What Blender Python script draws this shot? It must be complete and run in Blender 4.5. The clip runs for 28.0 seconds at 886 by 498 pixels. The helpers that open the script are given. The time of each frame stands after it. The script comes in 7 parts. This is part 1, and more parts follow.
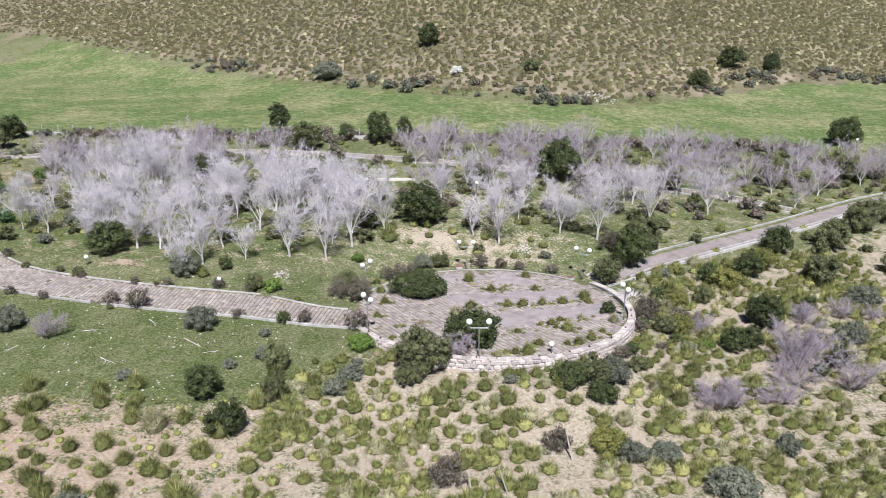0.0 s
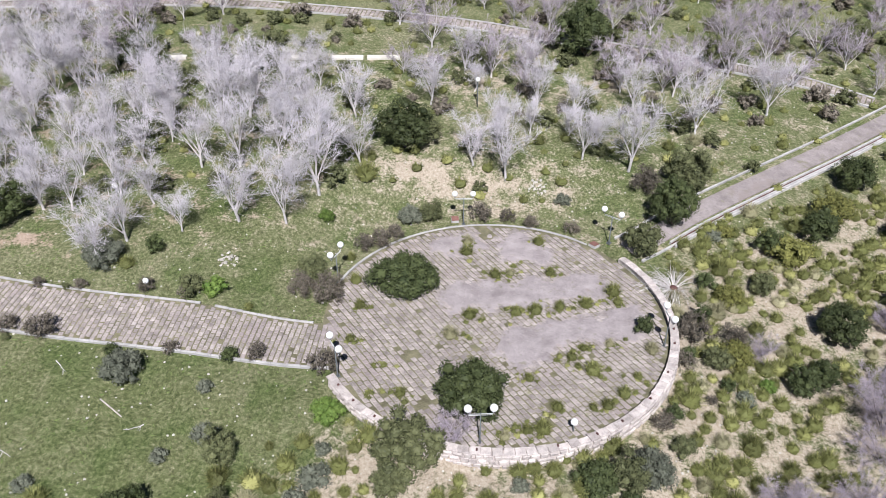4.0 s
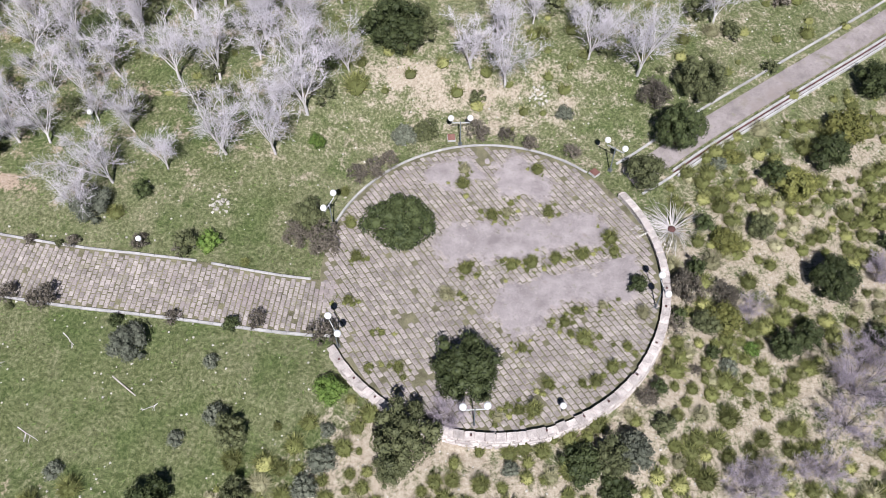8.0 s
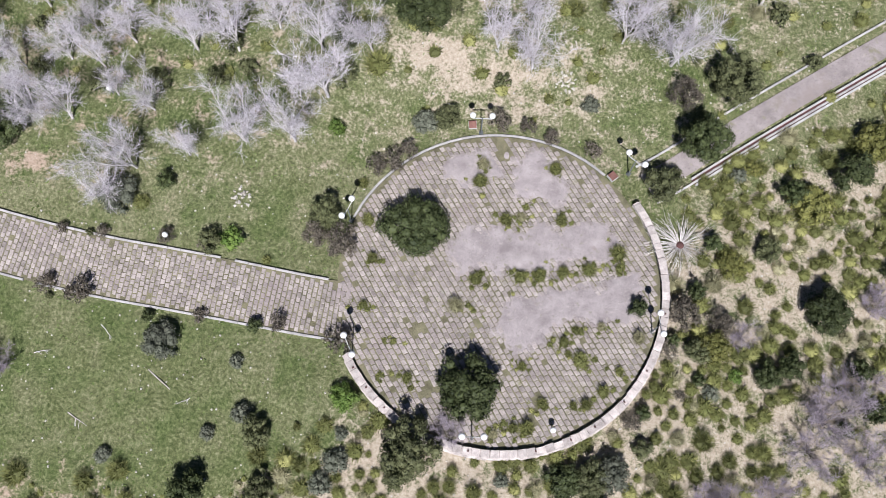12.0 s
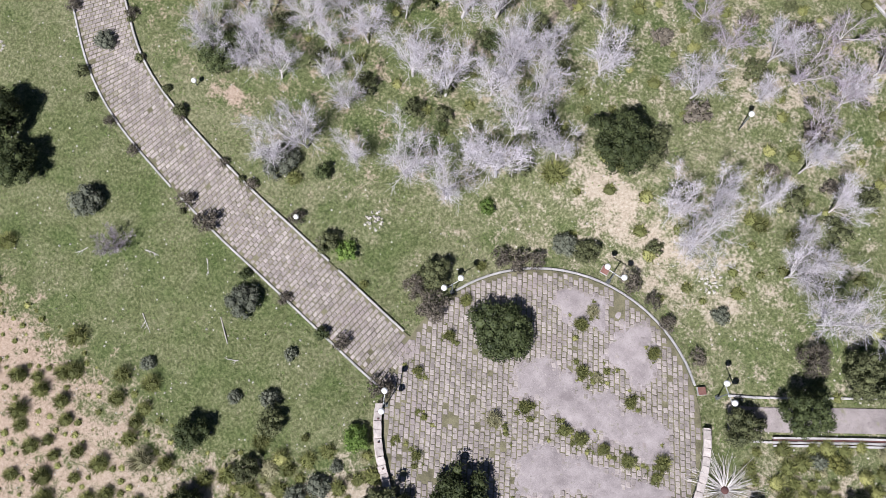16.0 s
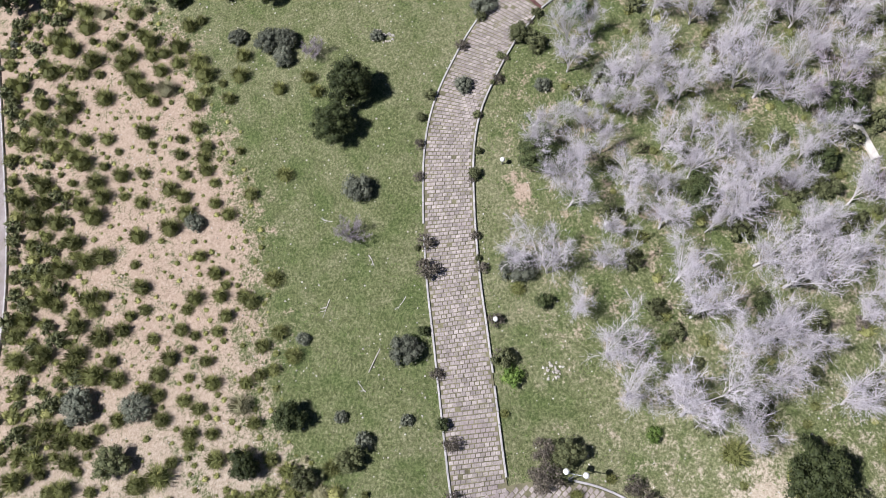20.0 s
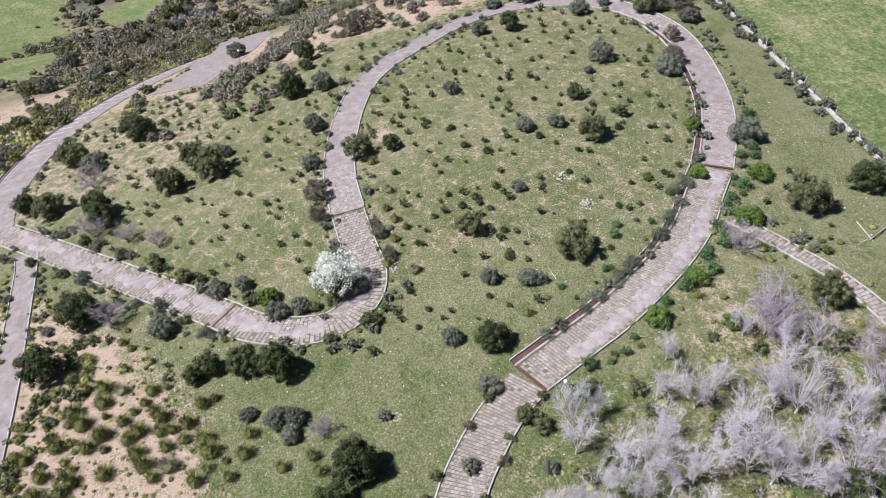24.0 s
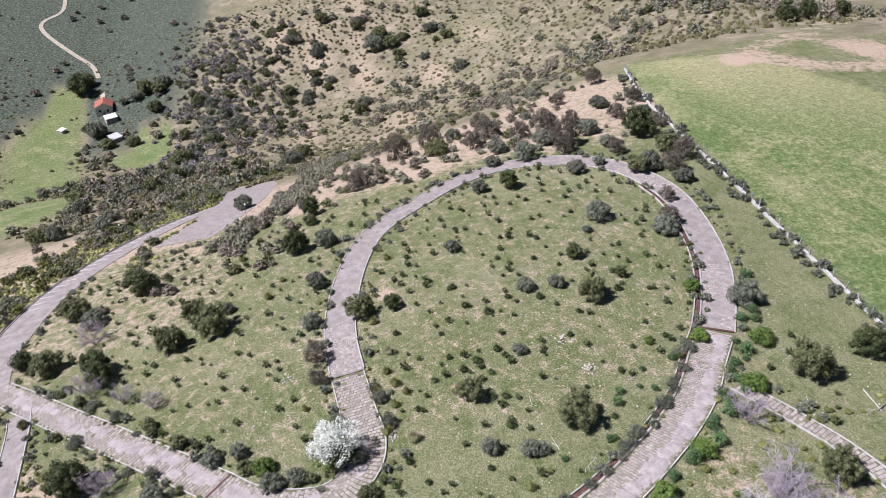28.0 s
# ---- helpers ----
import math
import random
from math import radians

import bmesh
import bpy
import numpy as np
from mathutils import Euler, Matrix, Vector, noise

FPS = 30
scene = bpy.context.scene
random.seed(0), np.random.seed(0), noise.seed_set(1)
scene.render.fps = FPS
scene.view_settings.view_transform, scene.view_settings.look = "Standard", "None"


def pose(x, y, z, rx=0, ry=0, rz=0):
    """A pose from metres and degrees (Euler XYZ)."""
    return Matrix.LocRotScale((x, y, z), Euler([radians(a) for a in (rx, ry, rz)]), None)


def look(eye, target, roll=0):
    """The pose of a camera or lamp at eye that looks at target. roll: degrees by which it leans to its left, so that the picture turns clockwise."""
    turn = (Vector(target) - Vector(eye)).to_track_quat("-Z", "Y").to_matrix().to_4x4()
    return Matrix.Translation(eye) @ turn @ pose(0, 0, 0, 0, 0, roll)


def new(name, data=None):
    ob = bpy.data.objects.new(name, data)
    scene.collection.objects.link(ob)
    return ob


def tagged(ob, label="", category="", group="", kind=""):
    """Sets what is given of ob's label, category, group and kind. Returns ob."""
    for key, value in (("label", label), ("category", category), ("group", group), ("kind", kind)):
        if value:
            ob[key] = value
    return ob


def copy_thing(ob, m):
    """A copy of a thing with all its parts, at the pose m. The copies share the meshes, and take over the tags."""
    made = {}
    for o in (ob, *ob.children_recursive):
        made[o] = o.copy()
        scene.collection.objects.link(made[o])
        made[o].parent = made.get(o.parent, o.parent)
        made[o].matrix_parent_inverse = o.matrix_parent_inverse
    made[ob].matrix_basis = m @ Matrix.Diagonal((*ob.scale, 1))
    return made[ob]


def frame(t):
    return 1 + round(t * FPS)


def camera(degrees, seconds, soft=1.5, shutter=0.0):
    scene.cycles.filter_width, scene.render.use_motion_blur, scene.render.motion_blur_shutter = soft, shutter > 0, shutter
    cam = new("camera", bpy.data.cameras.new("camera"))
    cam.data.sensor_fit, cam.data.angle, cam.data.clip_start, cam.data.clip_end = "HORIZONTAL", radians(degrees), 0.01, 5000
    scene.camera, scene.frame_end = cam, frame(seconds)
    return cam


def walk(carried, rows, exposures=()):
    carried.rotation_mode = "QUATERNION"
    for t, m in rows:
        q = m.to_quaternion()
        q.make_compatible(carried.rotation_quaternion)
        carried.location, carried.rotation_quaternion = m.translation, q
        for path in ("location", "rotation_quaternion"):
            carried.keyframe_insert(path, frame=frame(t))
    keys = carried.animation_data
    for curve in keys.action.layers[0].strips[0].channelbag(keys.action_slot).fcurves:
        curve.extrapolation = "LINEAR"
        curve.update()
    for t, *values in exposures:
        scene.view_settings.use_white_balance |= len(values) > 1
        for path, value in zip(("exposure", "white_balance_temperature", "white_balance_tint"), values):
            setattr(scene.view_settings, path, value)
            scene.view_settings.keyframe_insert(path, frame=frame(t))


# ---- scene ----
cam = camera(58.8, 28.0, soft=0.45)
METRES, EYE, TILT, LEAN, TURN = 80.0, 23.5, -15.0, 0.0, 0.0
ROWS = [
    (0.0, 0.0, 0.0, 0.0, -0.0, 0.0, -0.0),
    (0.5, 0.0014, 0.0448, 0.0295, 0.02, -1.99, 0.04),
    (1.0, 0.0026, 0.0904, 0.0609, -0.01, -3.98, 0.07),
    (1.5, 0.0038, 0.1301, 0.0913, -0.04, -6.07, 0.1),
    (2.0, 0.0044, 0.1629, 0.1204, -0.11, -8.72, 0.15),
    (2.5, 0.0052, 0.1901, 0.1485, -0.14, -11.4, 0.19),
    (3.0, 0.0058, 0.2124, 0.1751, -0.18, -14.11, 0.22),
    (3.5, 0.0059, 0.2313, 0.2003, -0.24, -16.89, 0.24),
    (5.5, 0.0071, 0.2904, 0.2916, -0.35, -27.56, 0.35),
    (6.0, 0.0075, 0.3035, 0.3129, -0.39, -30.17, 0.37),
    (6.5, 0.0081, 0.3165, 0.3344, -0.42, -32.71, 0.4),
    (7.0, 0.0085, 0.3298, 0.3554, -0.45, -35.13, 0.41),
    (7.5, 0.0091, 0.3447, 0.3773, -0.5, -37.6, 0.43),
    (8.0, 0.0098, 0.3603, 0.4003, -0.55, -40.17, 0.45),
    (8.5, 0.0102, 0.3766, 0.4228, -0.62, -42.69, 0.46),
    (9.0, 0.0107, 0.3934, 0.445, -0.67, -45.13, 0.48),
    (9.5, 0.011, 0.4124, 0.4671, -0.74, -47.51, 0.48),
    (10.0, 0.0115, 0.4325, 0.4898, -0.8, -49.75, 0.49),
    (10.5, 0.0117, 0.453, 0.5122, -0.51, -51.89, 0.36),
    (11.0, 0.0122, 0.4736, 0.5335, -0.14, -54.09, 0.24),
    (11.5, 0.0136, 0.4919, 0.5511, 1.09, -56.21, -0.06),
    (12.0, 0.0133, 0.5113, 0.568, 3.12, -57.53, -0.68),
    (12.5, 0.0137, 0.5253, 0.5821, 5.12, -57.53, -1.26),
    (14.5, 0.013, 0.5728, 0.6248, 19.43, -59.08, -4.93),
    (15.0, 0.0119, 0.5786, 0.6296, 24.54, -59.57, -6.25),
    (15.5, 0.0112, 0.5831, 0.6342, 29.55, -60.14, -7.46),
    (16.0, 0.0098, 0.5869, 0.6385, 34.6, -60.87, -8.65),
    (16.5, 0.0079, 0.5895, 0.6428, 39.81, -61.76, -9.83),
    (17.0, 0.0062, 0.5911, 0.6459, 45.51, -62.79, -10.94),
    (17.5, 0.0022, 0.5918, 0.649, 52.47, -64.17, -12.18),
    (18.0, -0.0021, 0.5917, 0.6527, 61.2, -65.19, -13.44),
    (18.5, -0.0061, 0.5899, 0.6559, 69.95, -66.23, -14.43),
    (19.0, -0.0089, 0.5899, 0.6595, 75.8, -66.09, -14.82),
    (19.5, -0.0098, 0.5888, 0.6614, 76.29, -64.13, -14.87),
    (20.0, -0.0101, 0.588, 0.6623, 76.35, -62.02, -14.86),
    (20.5, -0.0107, 0.5871, 0.6633, 76.41, -59.76, -14.86),
    (22.5, 0.0028, 0.5984, 0.6526, 77.52, -46.22, -14.56),
    (23.0, -0.0016, 0.5987, 0.6543, 77.6, -43.14, -14.57),
    (23.5, -0.0062, 0.5987, 0.6565, 77.67, -39.16, -14.62),
    (24.0, -0.0105, 0.5989, 0.6592, 77.76, -35.1, -14.66),
    (24.5, -0.0147, 0.5988, 0.6617, 77.81, -31.07, -14.71),
    (25.0, -0.0196, 0.5993, 0.6651, 77.86, -27.13, -14.7),
    (25.5, -0.0222, 0.5993, 0.666, 77.89, -25.34, -14.75),
    (26.0, -0.0257, 0.5995, 0.6686, 77.89, -25.35, -14.74),
    (26.5, -0.029, 0.5996, 0.6716, 77.91, -25.37, -14.73),
    (27.0, -0.0323, 0.5987, 0.6794, 77.92, -25.42, -14.72),
    (27.5, -0.0352, 0.5966, 0.69, 77.92, -25.49, -14.72),
    (28.0, -0.038, 0.5945, 0.7003, 77.91, -25.56, -14.72),
]
walk(cam, [(t, pose(0, 0, EYE, TILT, LEAN, TURN) @ pose(METRES * x, METRES * y, METRES * z, 90 + pitch, roll, yaw)) for t, x, y, z, yaw, pitch, roll in ROWS],
     exposures=((0.0, 0.48, 6080, 13), (6.0, 0.47, 6080, 14), (10.0, 0.44, 6080, 14), (20.0, 0.44, 6080, 15), (24.0, 0.5, 6040, 16), (28.0, 0.56, 6000, 19)))

# ---- light ----
SUN_UP = 50.0
world = bpy.data.worlds.new("sky")
scene.world = world
world.use_nodes = True
wn = world.node_tree
sky = wn.nodes.new("ShaderNodeTexSky")
sky.sky_type, sky.sun_disc = "NISHITA", False
sky.air_density, sky.dust_density = 0.4, 0.15
sky.sun_elevation, sky.sun_rotation = radians(SUN_UP), radians(180)
wn.links.new(sky.outputs[0], wn.nodes["Background"].inputs[0])
wn.nodes["Background"].inputs[1].default_value = 0.05
sun_data = bpy.data.lights.new("sun", "SUN")
sun_data.energy, sun_data.angle, sun_data.color = 5.0, radians(0.5), (1.0, 0.98, 0.95)
sun = new("sun", sun_data)
sun.matrix_world = look((3, -100 * math.cos(radians(SUN_UP)), 100 * math.sin(radians(SUN_UP))), (0, 0, 0))

# ---- the lie of the land ----
RELIEF = np.array([
    [-105.0, -103.5, -97.6, -83.3, -62.7, -48.0, -40.3, -29.7, -22.4, -19.9, -20.0, -21.0],
    [-73.3, -86.1, -94.6, -84.1, -55.4, -37.8, -30.2, -18.3, -12.5, -14.3, -15.0, -14.8],
    [-45.6, -66.9, -85.6, -75.9, -49.4, -30.5, -8.5, -4.7, -3.9, -8.9, -8.9, -7.7],
    [-28.8, -47.7, -68.5, -63.4, -48.5, -18.0, 11.2, 7.1, 3.2, -1.8, -0.5, 0.2],
    [-27.2, -37.8, -44.2, -39.5, -25.0, 20.5, 13.4, 6.0, 16.0, 9.7, 8.4, 8.3],
    [-29.4, -24.0, -13.1, -5.3, 1.5, 13.6, 12.6, 13.2, 12.7, 11.3, 14.3, 16.7],
    [-28.8, -4.7, 16.4, 25.6, 22.6, 14.5, 12.7, 13.9, 13.5, 15.4, 19.7, 24.7]
])
PLAZA_X, PLAZA_Y, PLAZA_R, PLAZA_Z = 4.2, 66.6, 12.1, 0.15


def soft_ramp(s, w):
    s = np.asarray(s, float) / w
    return w * np.where(s > 30, s, np.log1p(np.exp(np.minimum(s, 30))))


def spline_weights(u):
    return np.array([(1 - u) ** 3, 3 * u ** 3 - 6 * u ** 2 + 4, -3 * u ** 3 + 3 * u ** 2 + 3 * u + 1, u ** 3]) / 6


def hill_rise(x):
    return 148 + 0.62 * np.sqrt((np.asarray(x, float) - 22) ** 2 + 150)


def hill_foot(x):
    """Where the sown field ends and the rough hillside begins."""
    return np.interp(x, [-200, -156, -126, -85, -49, -28, -10, 2, 18, 34, 48, 63, 83, 97, 109, 140, 200], [318, 292, 268, 229, 197.5, 179.5, 166, 158, 151, 152, 162.5, 174.5, 189.8, 196.9, 199, 205, 215])


def land(x, y):
    """Height of the ground: a smooth relief on a 70 m grid, the levelled terrace, the hillsides north and west."""
    x, y = np.asarray(x, float), np.asarray(y, float)
    fx = np.clip((x + 560) / 70, 1, 10 - 1e-6)
    fy = np.clip((y + 120) / 70, 1, 5 - 1e-6)
    i, j = fx.astype(int), fy.astype(int)
    bx, by = spline_weights(fx - i), spline_weights(fy - j)
    z = 0
    for a in range(4):
        for b in range(4):
            z = z + by[a] * bx[b] * RELIEF[j - 1 + a, i - 1 + b]
    r = np.hypot(x - PLAZA_X, y - PLAZA_Y)
    k = np.clip((r - 12.5) / 9, 0, 1)
    z = PLAZA_Z + (z - PLAZA_Z) * k * k * (3 - 2 * k)
    outer = np.clip(((y - PLAZA_Y) * 0.77 - (x - PLAZA_X) * 0.64) / 1.6 + 1.2, -30, 30)
    z = z - 0.75 * np.clip((r - 12.2) / 0.5, 0, 1) * np.exp(-np.maximum(r - 12.3, 0) / 7) / (1 + np.exp(outer))
    z = z + 0.34 * soft_ramp(y - hill_rise(x), 6) / (1 + np.exp(np.clip(-(x + 300) / 25, -30, 30)))
    return z + 0.2 * soft_ramp(-(x + 500), 30)


def height(x, y):
    return float(land(x, y))


def smoothstep(a, b, v):
    k = np.clip((np.asarray(v, float) - a) / (b - a), 0, 1)
    return k * k * (3 - 2 * k)


# ---- materials ----
def material(name):
    m = bpy.data.materials.new(name)
    m.use_nodes = True
    return m, m.node_tree.nodes, m.node_tree.links, m.node_tree.nodes["Principled BSDF"]


def ramp_of(nodes, links, source, stops):
    ramp = nodes.new("ShaderNodeValToRGB")
    el = ramp.color_ramp.elements
    while len(el) < len(stops):
        el.new(0.5)
    for e, (at, col) in zip(el, stops):
        e.position, e.color = at, (*col, 1)
    links.new(source, ramp.inputs[0])
    return ramp.outputs[0]


def noise_of(nodes, links, scale, detail=4.0, coords=None, rough=0.6):
    n = nodes.new("ShaderNodeTexNoise")
    n.inputs["Scale"].default_value, n.inputs["Detail"].default_value, n.inputs["Roughness"].default_value = scale, detail, rough
    if coords is not None:
        links.new(coords, n.inputs["Vector"])
    return n.outputs[0]


def mix_of(nodes, links, fac, a, b, mode="MIX"):
    n = nodes.new("ShaderNodeMix")
    n.data_type, n.blend_type = "RGBA", mode
    for sock, v in ((n.inputs[0], fac), (n.inputs[6], a), (n.inputs[7], b)):
        if isinstance(v, (int, float)):
            sock.default_value = v
        elif isinstance(v, tuple):
            sock.default_value = (*v, 1)
        else:
            links.new(v, sock)
    return n.outputs[2]


def math_of(nodes, links, op, a, b=0.0):
    n = nodes.new("ShaderNodeMath")
    n.operation = op
    n.use_clamp = False
    for sock, v in ((n.inputs[0], a), (n.inputs[1], b)):
        if isinstance(v, (int, float)):
            sock.default_value = v
        else:
            links.new(v, sock)
    return n.outputs[0]


def plain(name, dark, light, scale=3.0, fine=25.0, rough=0.85, bump=0.3, vary=0.25, island=False, metal=0.0, distance=0.02):
    """A weathered surface: two colours mixed by coarse and fine noise, varied piece by piece."""
    m, nodes, links, bsdf = material(name)
    where = nodes.new("ShaderNodeNewGeometry").outputs["Position"]
    coarse = noise_of(nodes, links, scale, 5, where)
    grain = noise_of(nodes, links, fine, 3, where)
    both = math_of(nodes, links, "MULTIPLY_ADD", coarse, 0.6)
    both.node.inputs[2].default_value = 0.0
    both = math_of(nodes, links, "ADD", both, math_of(nodes, links, "MULTIPLY", grain, 0.4))
    col = ramp_of(nodes, links, both, [(0.36, dark), (0.64, light)])
    if vary:
        pick = nodes.new("ShaderNodeNewGeometry").outputs["Random Per Island"] if island else nodes.new("ShaderNodeObjectInfo").outputs["Random"]
        hsv = nodes.new("ShaderNodeHueSaturation")
        links.new(col, hsv.inputs["Color"])
        span = nodes.new("ShaderNodeMapRange")
        links.new(pick, span.inputs[0])
        span.inputs[3].default_value, span.inputs[4].default_value = 1 - vary, 1 + vary
        links.new(span.outputs[0], hsv.inputs["Value"])
        col = hsv.outputs[0]
    links.new(col, bsdf.inputs["Base Color"])
    bsdf.inputs["Roughness"].default_value, bsdf.inputs["Metallic"].default_value = rough, metal
    bsdf.inputs["Specular IOR Level"].default_value = 0.25
    if bump:
        b = nodes.new("ShaderNodeBump")
        b.inputs["Strength"].default_value, b.inputs["Distance"].default_value = bump, distance
        links.new(both, b.inputs["Height"])
        links.new(b.outputs[0], bsdf.inputs["Normal"])
    return m


def leafy(name, dark, light, vary=0.25, rough=0.6, through_light=0.06, middle=None):
    """Leaves, blades and twigs: colour varied leaf by leaf and plant by plant."""
    m, nodes, links, bsdf = material(name)
    pick = nodes.new("ShaderNodeNewGeometry").outputs["Random Per Island"]
    dark = tuple(0.8 * a + 0.2 * b for a, b in zip(dark, light))
    col = ramp_of(nodes, links, pick, [(0.0, dark), (0.6, middle), (1.0, light)] if middle else [(0.0, dark), (1.0, light)])
    hsv = nodes.new("ShaderNodeHueSaturation")
    span = nodes.new("ShaderNodeMapRange")
    links.new(nodes.new("ShaderNodeObjectInfo").outputs["Random"], span.inputs[0])
    span.inputs[3].default_value, span.inputs[4].default_value = 1 - vary, 1 + vary
    links.new(span.outputs[0], hsv.inputs["Value"])
    links.new(col, hsv.inputs["Color"])
    links.new(hsv.outputs[0], bsdf.inputs["Base Color"])
    bsdf.inputs["Roughness"].default_value = rough
    bsdf.inputs["Specular IOR Level"].default_value = 0.2
    if through_light:
        t = nodes.new("ShaderNodeBsdfTranslucent")
        links.new(hsv.outputs[0], t.inputs[0])
        mixer = nodes.new("ShaderNodeMixShader")
        mixer.inputs[0].default_value = through_light
        links.new(bsdf.outputs[0], mixer.inputs[1])
        links.new(t.outputs[0], mixer.inputs[2])
        links.new(mixer.outputs[0], nodes["Material Output"].inputs[0])
    return m


def ground_material():
    """Meadow, bare soil, sown field, scrub hillside and far pasture, blended by the painted ground cover and broken up by noise."""
    m, nodes, links, bsdf = material("ground")
    where = nodes.new("ShaderNodeNewGeometry").outputs["Position"]
    cover = nodes.new("ShaderNodeVertexColor")
    cover.layer_name = "cover"
    split = nodes.new("ShaderNodeSeparateColor")
    links.new(cover.outputs[0], split.inputs[0])
    n_wide = noise_of(nodes, links, 0.09, 4, where)
    n_mid = noise_of(nodes, links, 0.7, 6, where, 0.7)
    n_fine = noise_of(nodes, links, 4.5, 6, where, 0.75)
    n_grit = noise_of(nodes, links, 19.0, 3, where, 0.75)
    speck = math_of(nodes, links, "ADD", math_of(nodes, links, "MULTIPLY", n_fine, 0.55), math_of(nodes, links, "MULTIPLY", n_grit, 0.45))
    green = ramp_of(nodes, links, speck, [(0.38, (0.034, 0.044, 0.016)), (0.5, (0.112, 0.129, 0.051)), (0.62, (0.295, 0.298, 0.165))])
    tired = ramp_of(nodes, links, speck, [(0.38, (0.058, 0.062, 0.03)), (0.5, (0.18, 0.18, 0.096)), (0.62, (0.40, 0.385, 0.24))])
    sward = nodes.new("ShaderNodeVertexColor")
    sward.layer_name = "sward"
    lush_part = nodes.new("ShaderNodeSeparateColor")
    links.new(sward.outputs[0], lush_part.inputs[0])
    richer = math_of(nodes, links, "SUBTRACT", lush_part.outputs[0], 0.36)
    blend = nodes.new("ShaderNodeMapRange")
    mottle = math_of(nodes, links, "ADD", math_of(nodes, links, "MULTIPLY", n_mid, 0.6), math_of(nodes, links, "MULTIPLY", n_wide, 0.6))
    links.new(math_of(nodes, links, "SUBTRACT", mottle, math_of(nodes, links, "MULTIPLY", richer, 0.32)), blend.inputs[0])
    blend.inputs[1].default_value, blend.inputs[2].default_value = 0.5, 0.72
    meadow = mix_of(nodes, links, blend.outputs[0], green, tired)
    vivid = ramp_of(nodes, links, speck, [(0.38, (0.027, 0.042, 0.013)), (0.5, (0.088, 0.115, 0.039)), (0.62, (0.215, 0.24, 0.108))])
    patch = nodes.new("ShaderNodeMapRange")
    links.new(math_of(nodes, links, "ADD", noise_of(nodes, links, 0.28, 5, where, 0.7), math_of(nodes, links, "MULTIPLY", richer, 0.22)), patch.inputs[0])
    patch.inputs[1].default_value, patch.inputs[2].default_value = 0.5, 0.66
    meadow = mix_of(nodes, links, patch.outputs[0], meadow, vivid)
    soil = ramp_of(nodes, links, speck, [(0.37, (0.20, 0.16, 0.112)), (0.5, (0.405, 0.342, 0.262)), (0.63, (0.59, 0.53, 0.435))])
    place_xyz = nodes.new("ShaderNodeSeparateXYZ")
    links.new(where, place_xyz.inputs[0])
    reddish = nodes.new("ShaderNodeMapRange")
    links.new(place_xyz.outputs[0], reddish.inputs[0])
    reddish.inputs[1].default_value, reddish.inputs[2].default_value, reddish.inputs[4].default_value = -8, -26, 0.62
    soil = mix_of(nodes, links, reddish.outputs[0], soil, ramp_of(nodes, links, speck, [(0.36, (0.17, 0.105, 0.075)), (0.5, (0.40, 0.272, 0.20)), (0.64, (0.56, 0.43, 0.345))]))
    soil = mix_of(nodes, links, math_of(nodes, links, "MULTIPLY", n_wide, 0.45), soil, (0.43, 0.345, 0.265))
    field_speck = math_of(nodes, links, "ADD", math_of(nodes, links, "MULTIPLY", noise_of(nodes, links, 1.9, 4, where, 0.75), 0.65), math_of(nodes, links, "MULTIPLY", n_mid, 0.35))
    lush = ramp_of(nodes, links, field_speck, [(0.34, (0.05, 0.082, 0.024)), (0.5, (0.11, 0.155, 0.053)), (0.66, (0.24, 0.285, 0.125))])
    thin = ramp_of(nodes, links, field_speck, [(0.36, (0.15, 0.145, 0.068)), (0.64, (0.45, 0.41, 0.24))])
    worn = nodes.new("ShaderNodeMapRange")
    links.new(math_of(nodes, links, "ADD", math_of(nodes, links, "MULTIPLY", n_mid, 0.5), math_of(nodes, links, "MULTIPLY", n_wide, 0.7)), worn.inputs[0])
    worn.inputs[1].default_value, worn.inputs[2].default_value = 0.54, 0.84
    tired_share = math_of(nodes, links, "MAXIMUM", worn.outputs[0], split.outputs[0])
    field = mix_of(nodes, links, tired_share, lush, thin)
    streak = nodes.new("ShaderNodeMapRange")
    links.new(noise_of(nodes, links, 0.3, 8, where, 0.82), streak.inputs[0])
    streak.inputs[1].default_value, streak.inputs[2].default_value, streak.inputs[4].default_value = 0.54, 0.68, 0.5
    field = mix_of(nodes, links, streak.outputs[0], field, ramp_of(nodes, links, speck, [(0.4, (0.16, 0.135, 0.07)), (0.6, (0.36, 0.31, 0.19))]))
    scrub = ramp_of(nodes, links, n_mid, [(0.3, (0.13, 0.112, 0.075)), (0.5, (0.26, 0.22, 0.16)), (0.7, (0.42, 0.355, 0.28))])
    scrub = mix_of(nodes, links, 0.5, scrub, ramp_of(nodes, links, speck, [(0.38, (0.08, 0.076, 0.045)), (0.62, (0.32, 0.28, 0.205))]))
    scrub = mix_of(nodes, links, 0.6, scrub, ramp_of(nodes, links, noise_of(nodes, links, 0.11, 8, where, 0.72), [(0.36, (0.08, 0.076, 0.042)), (0.45, (0.145, 0.128, 0.082)), (0.54, (0.25, 0.21, 0.14)), (0.64, (0.39, 0.31, 0.245))]))
    scrub = mix_of(nodes, links, ramp_of(nodes, links, noise_of(nodes, links, 0.022, 4, where), [(0.48, (0, 0, 0)), (0.64, (0.4, 0.4, 0.4))]), scrub, ramp_of(nodes, links, speck, [(0.38, (0.07, 0.072, 0.03)), (0.62, (0.24, 0.23, 0.115))]))
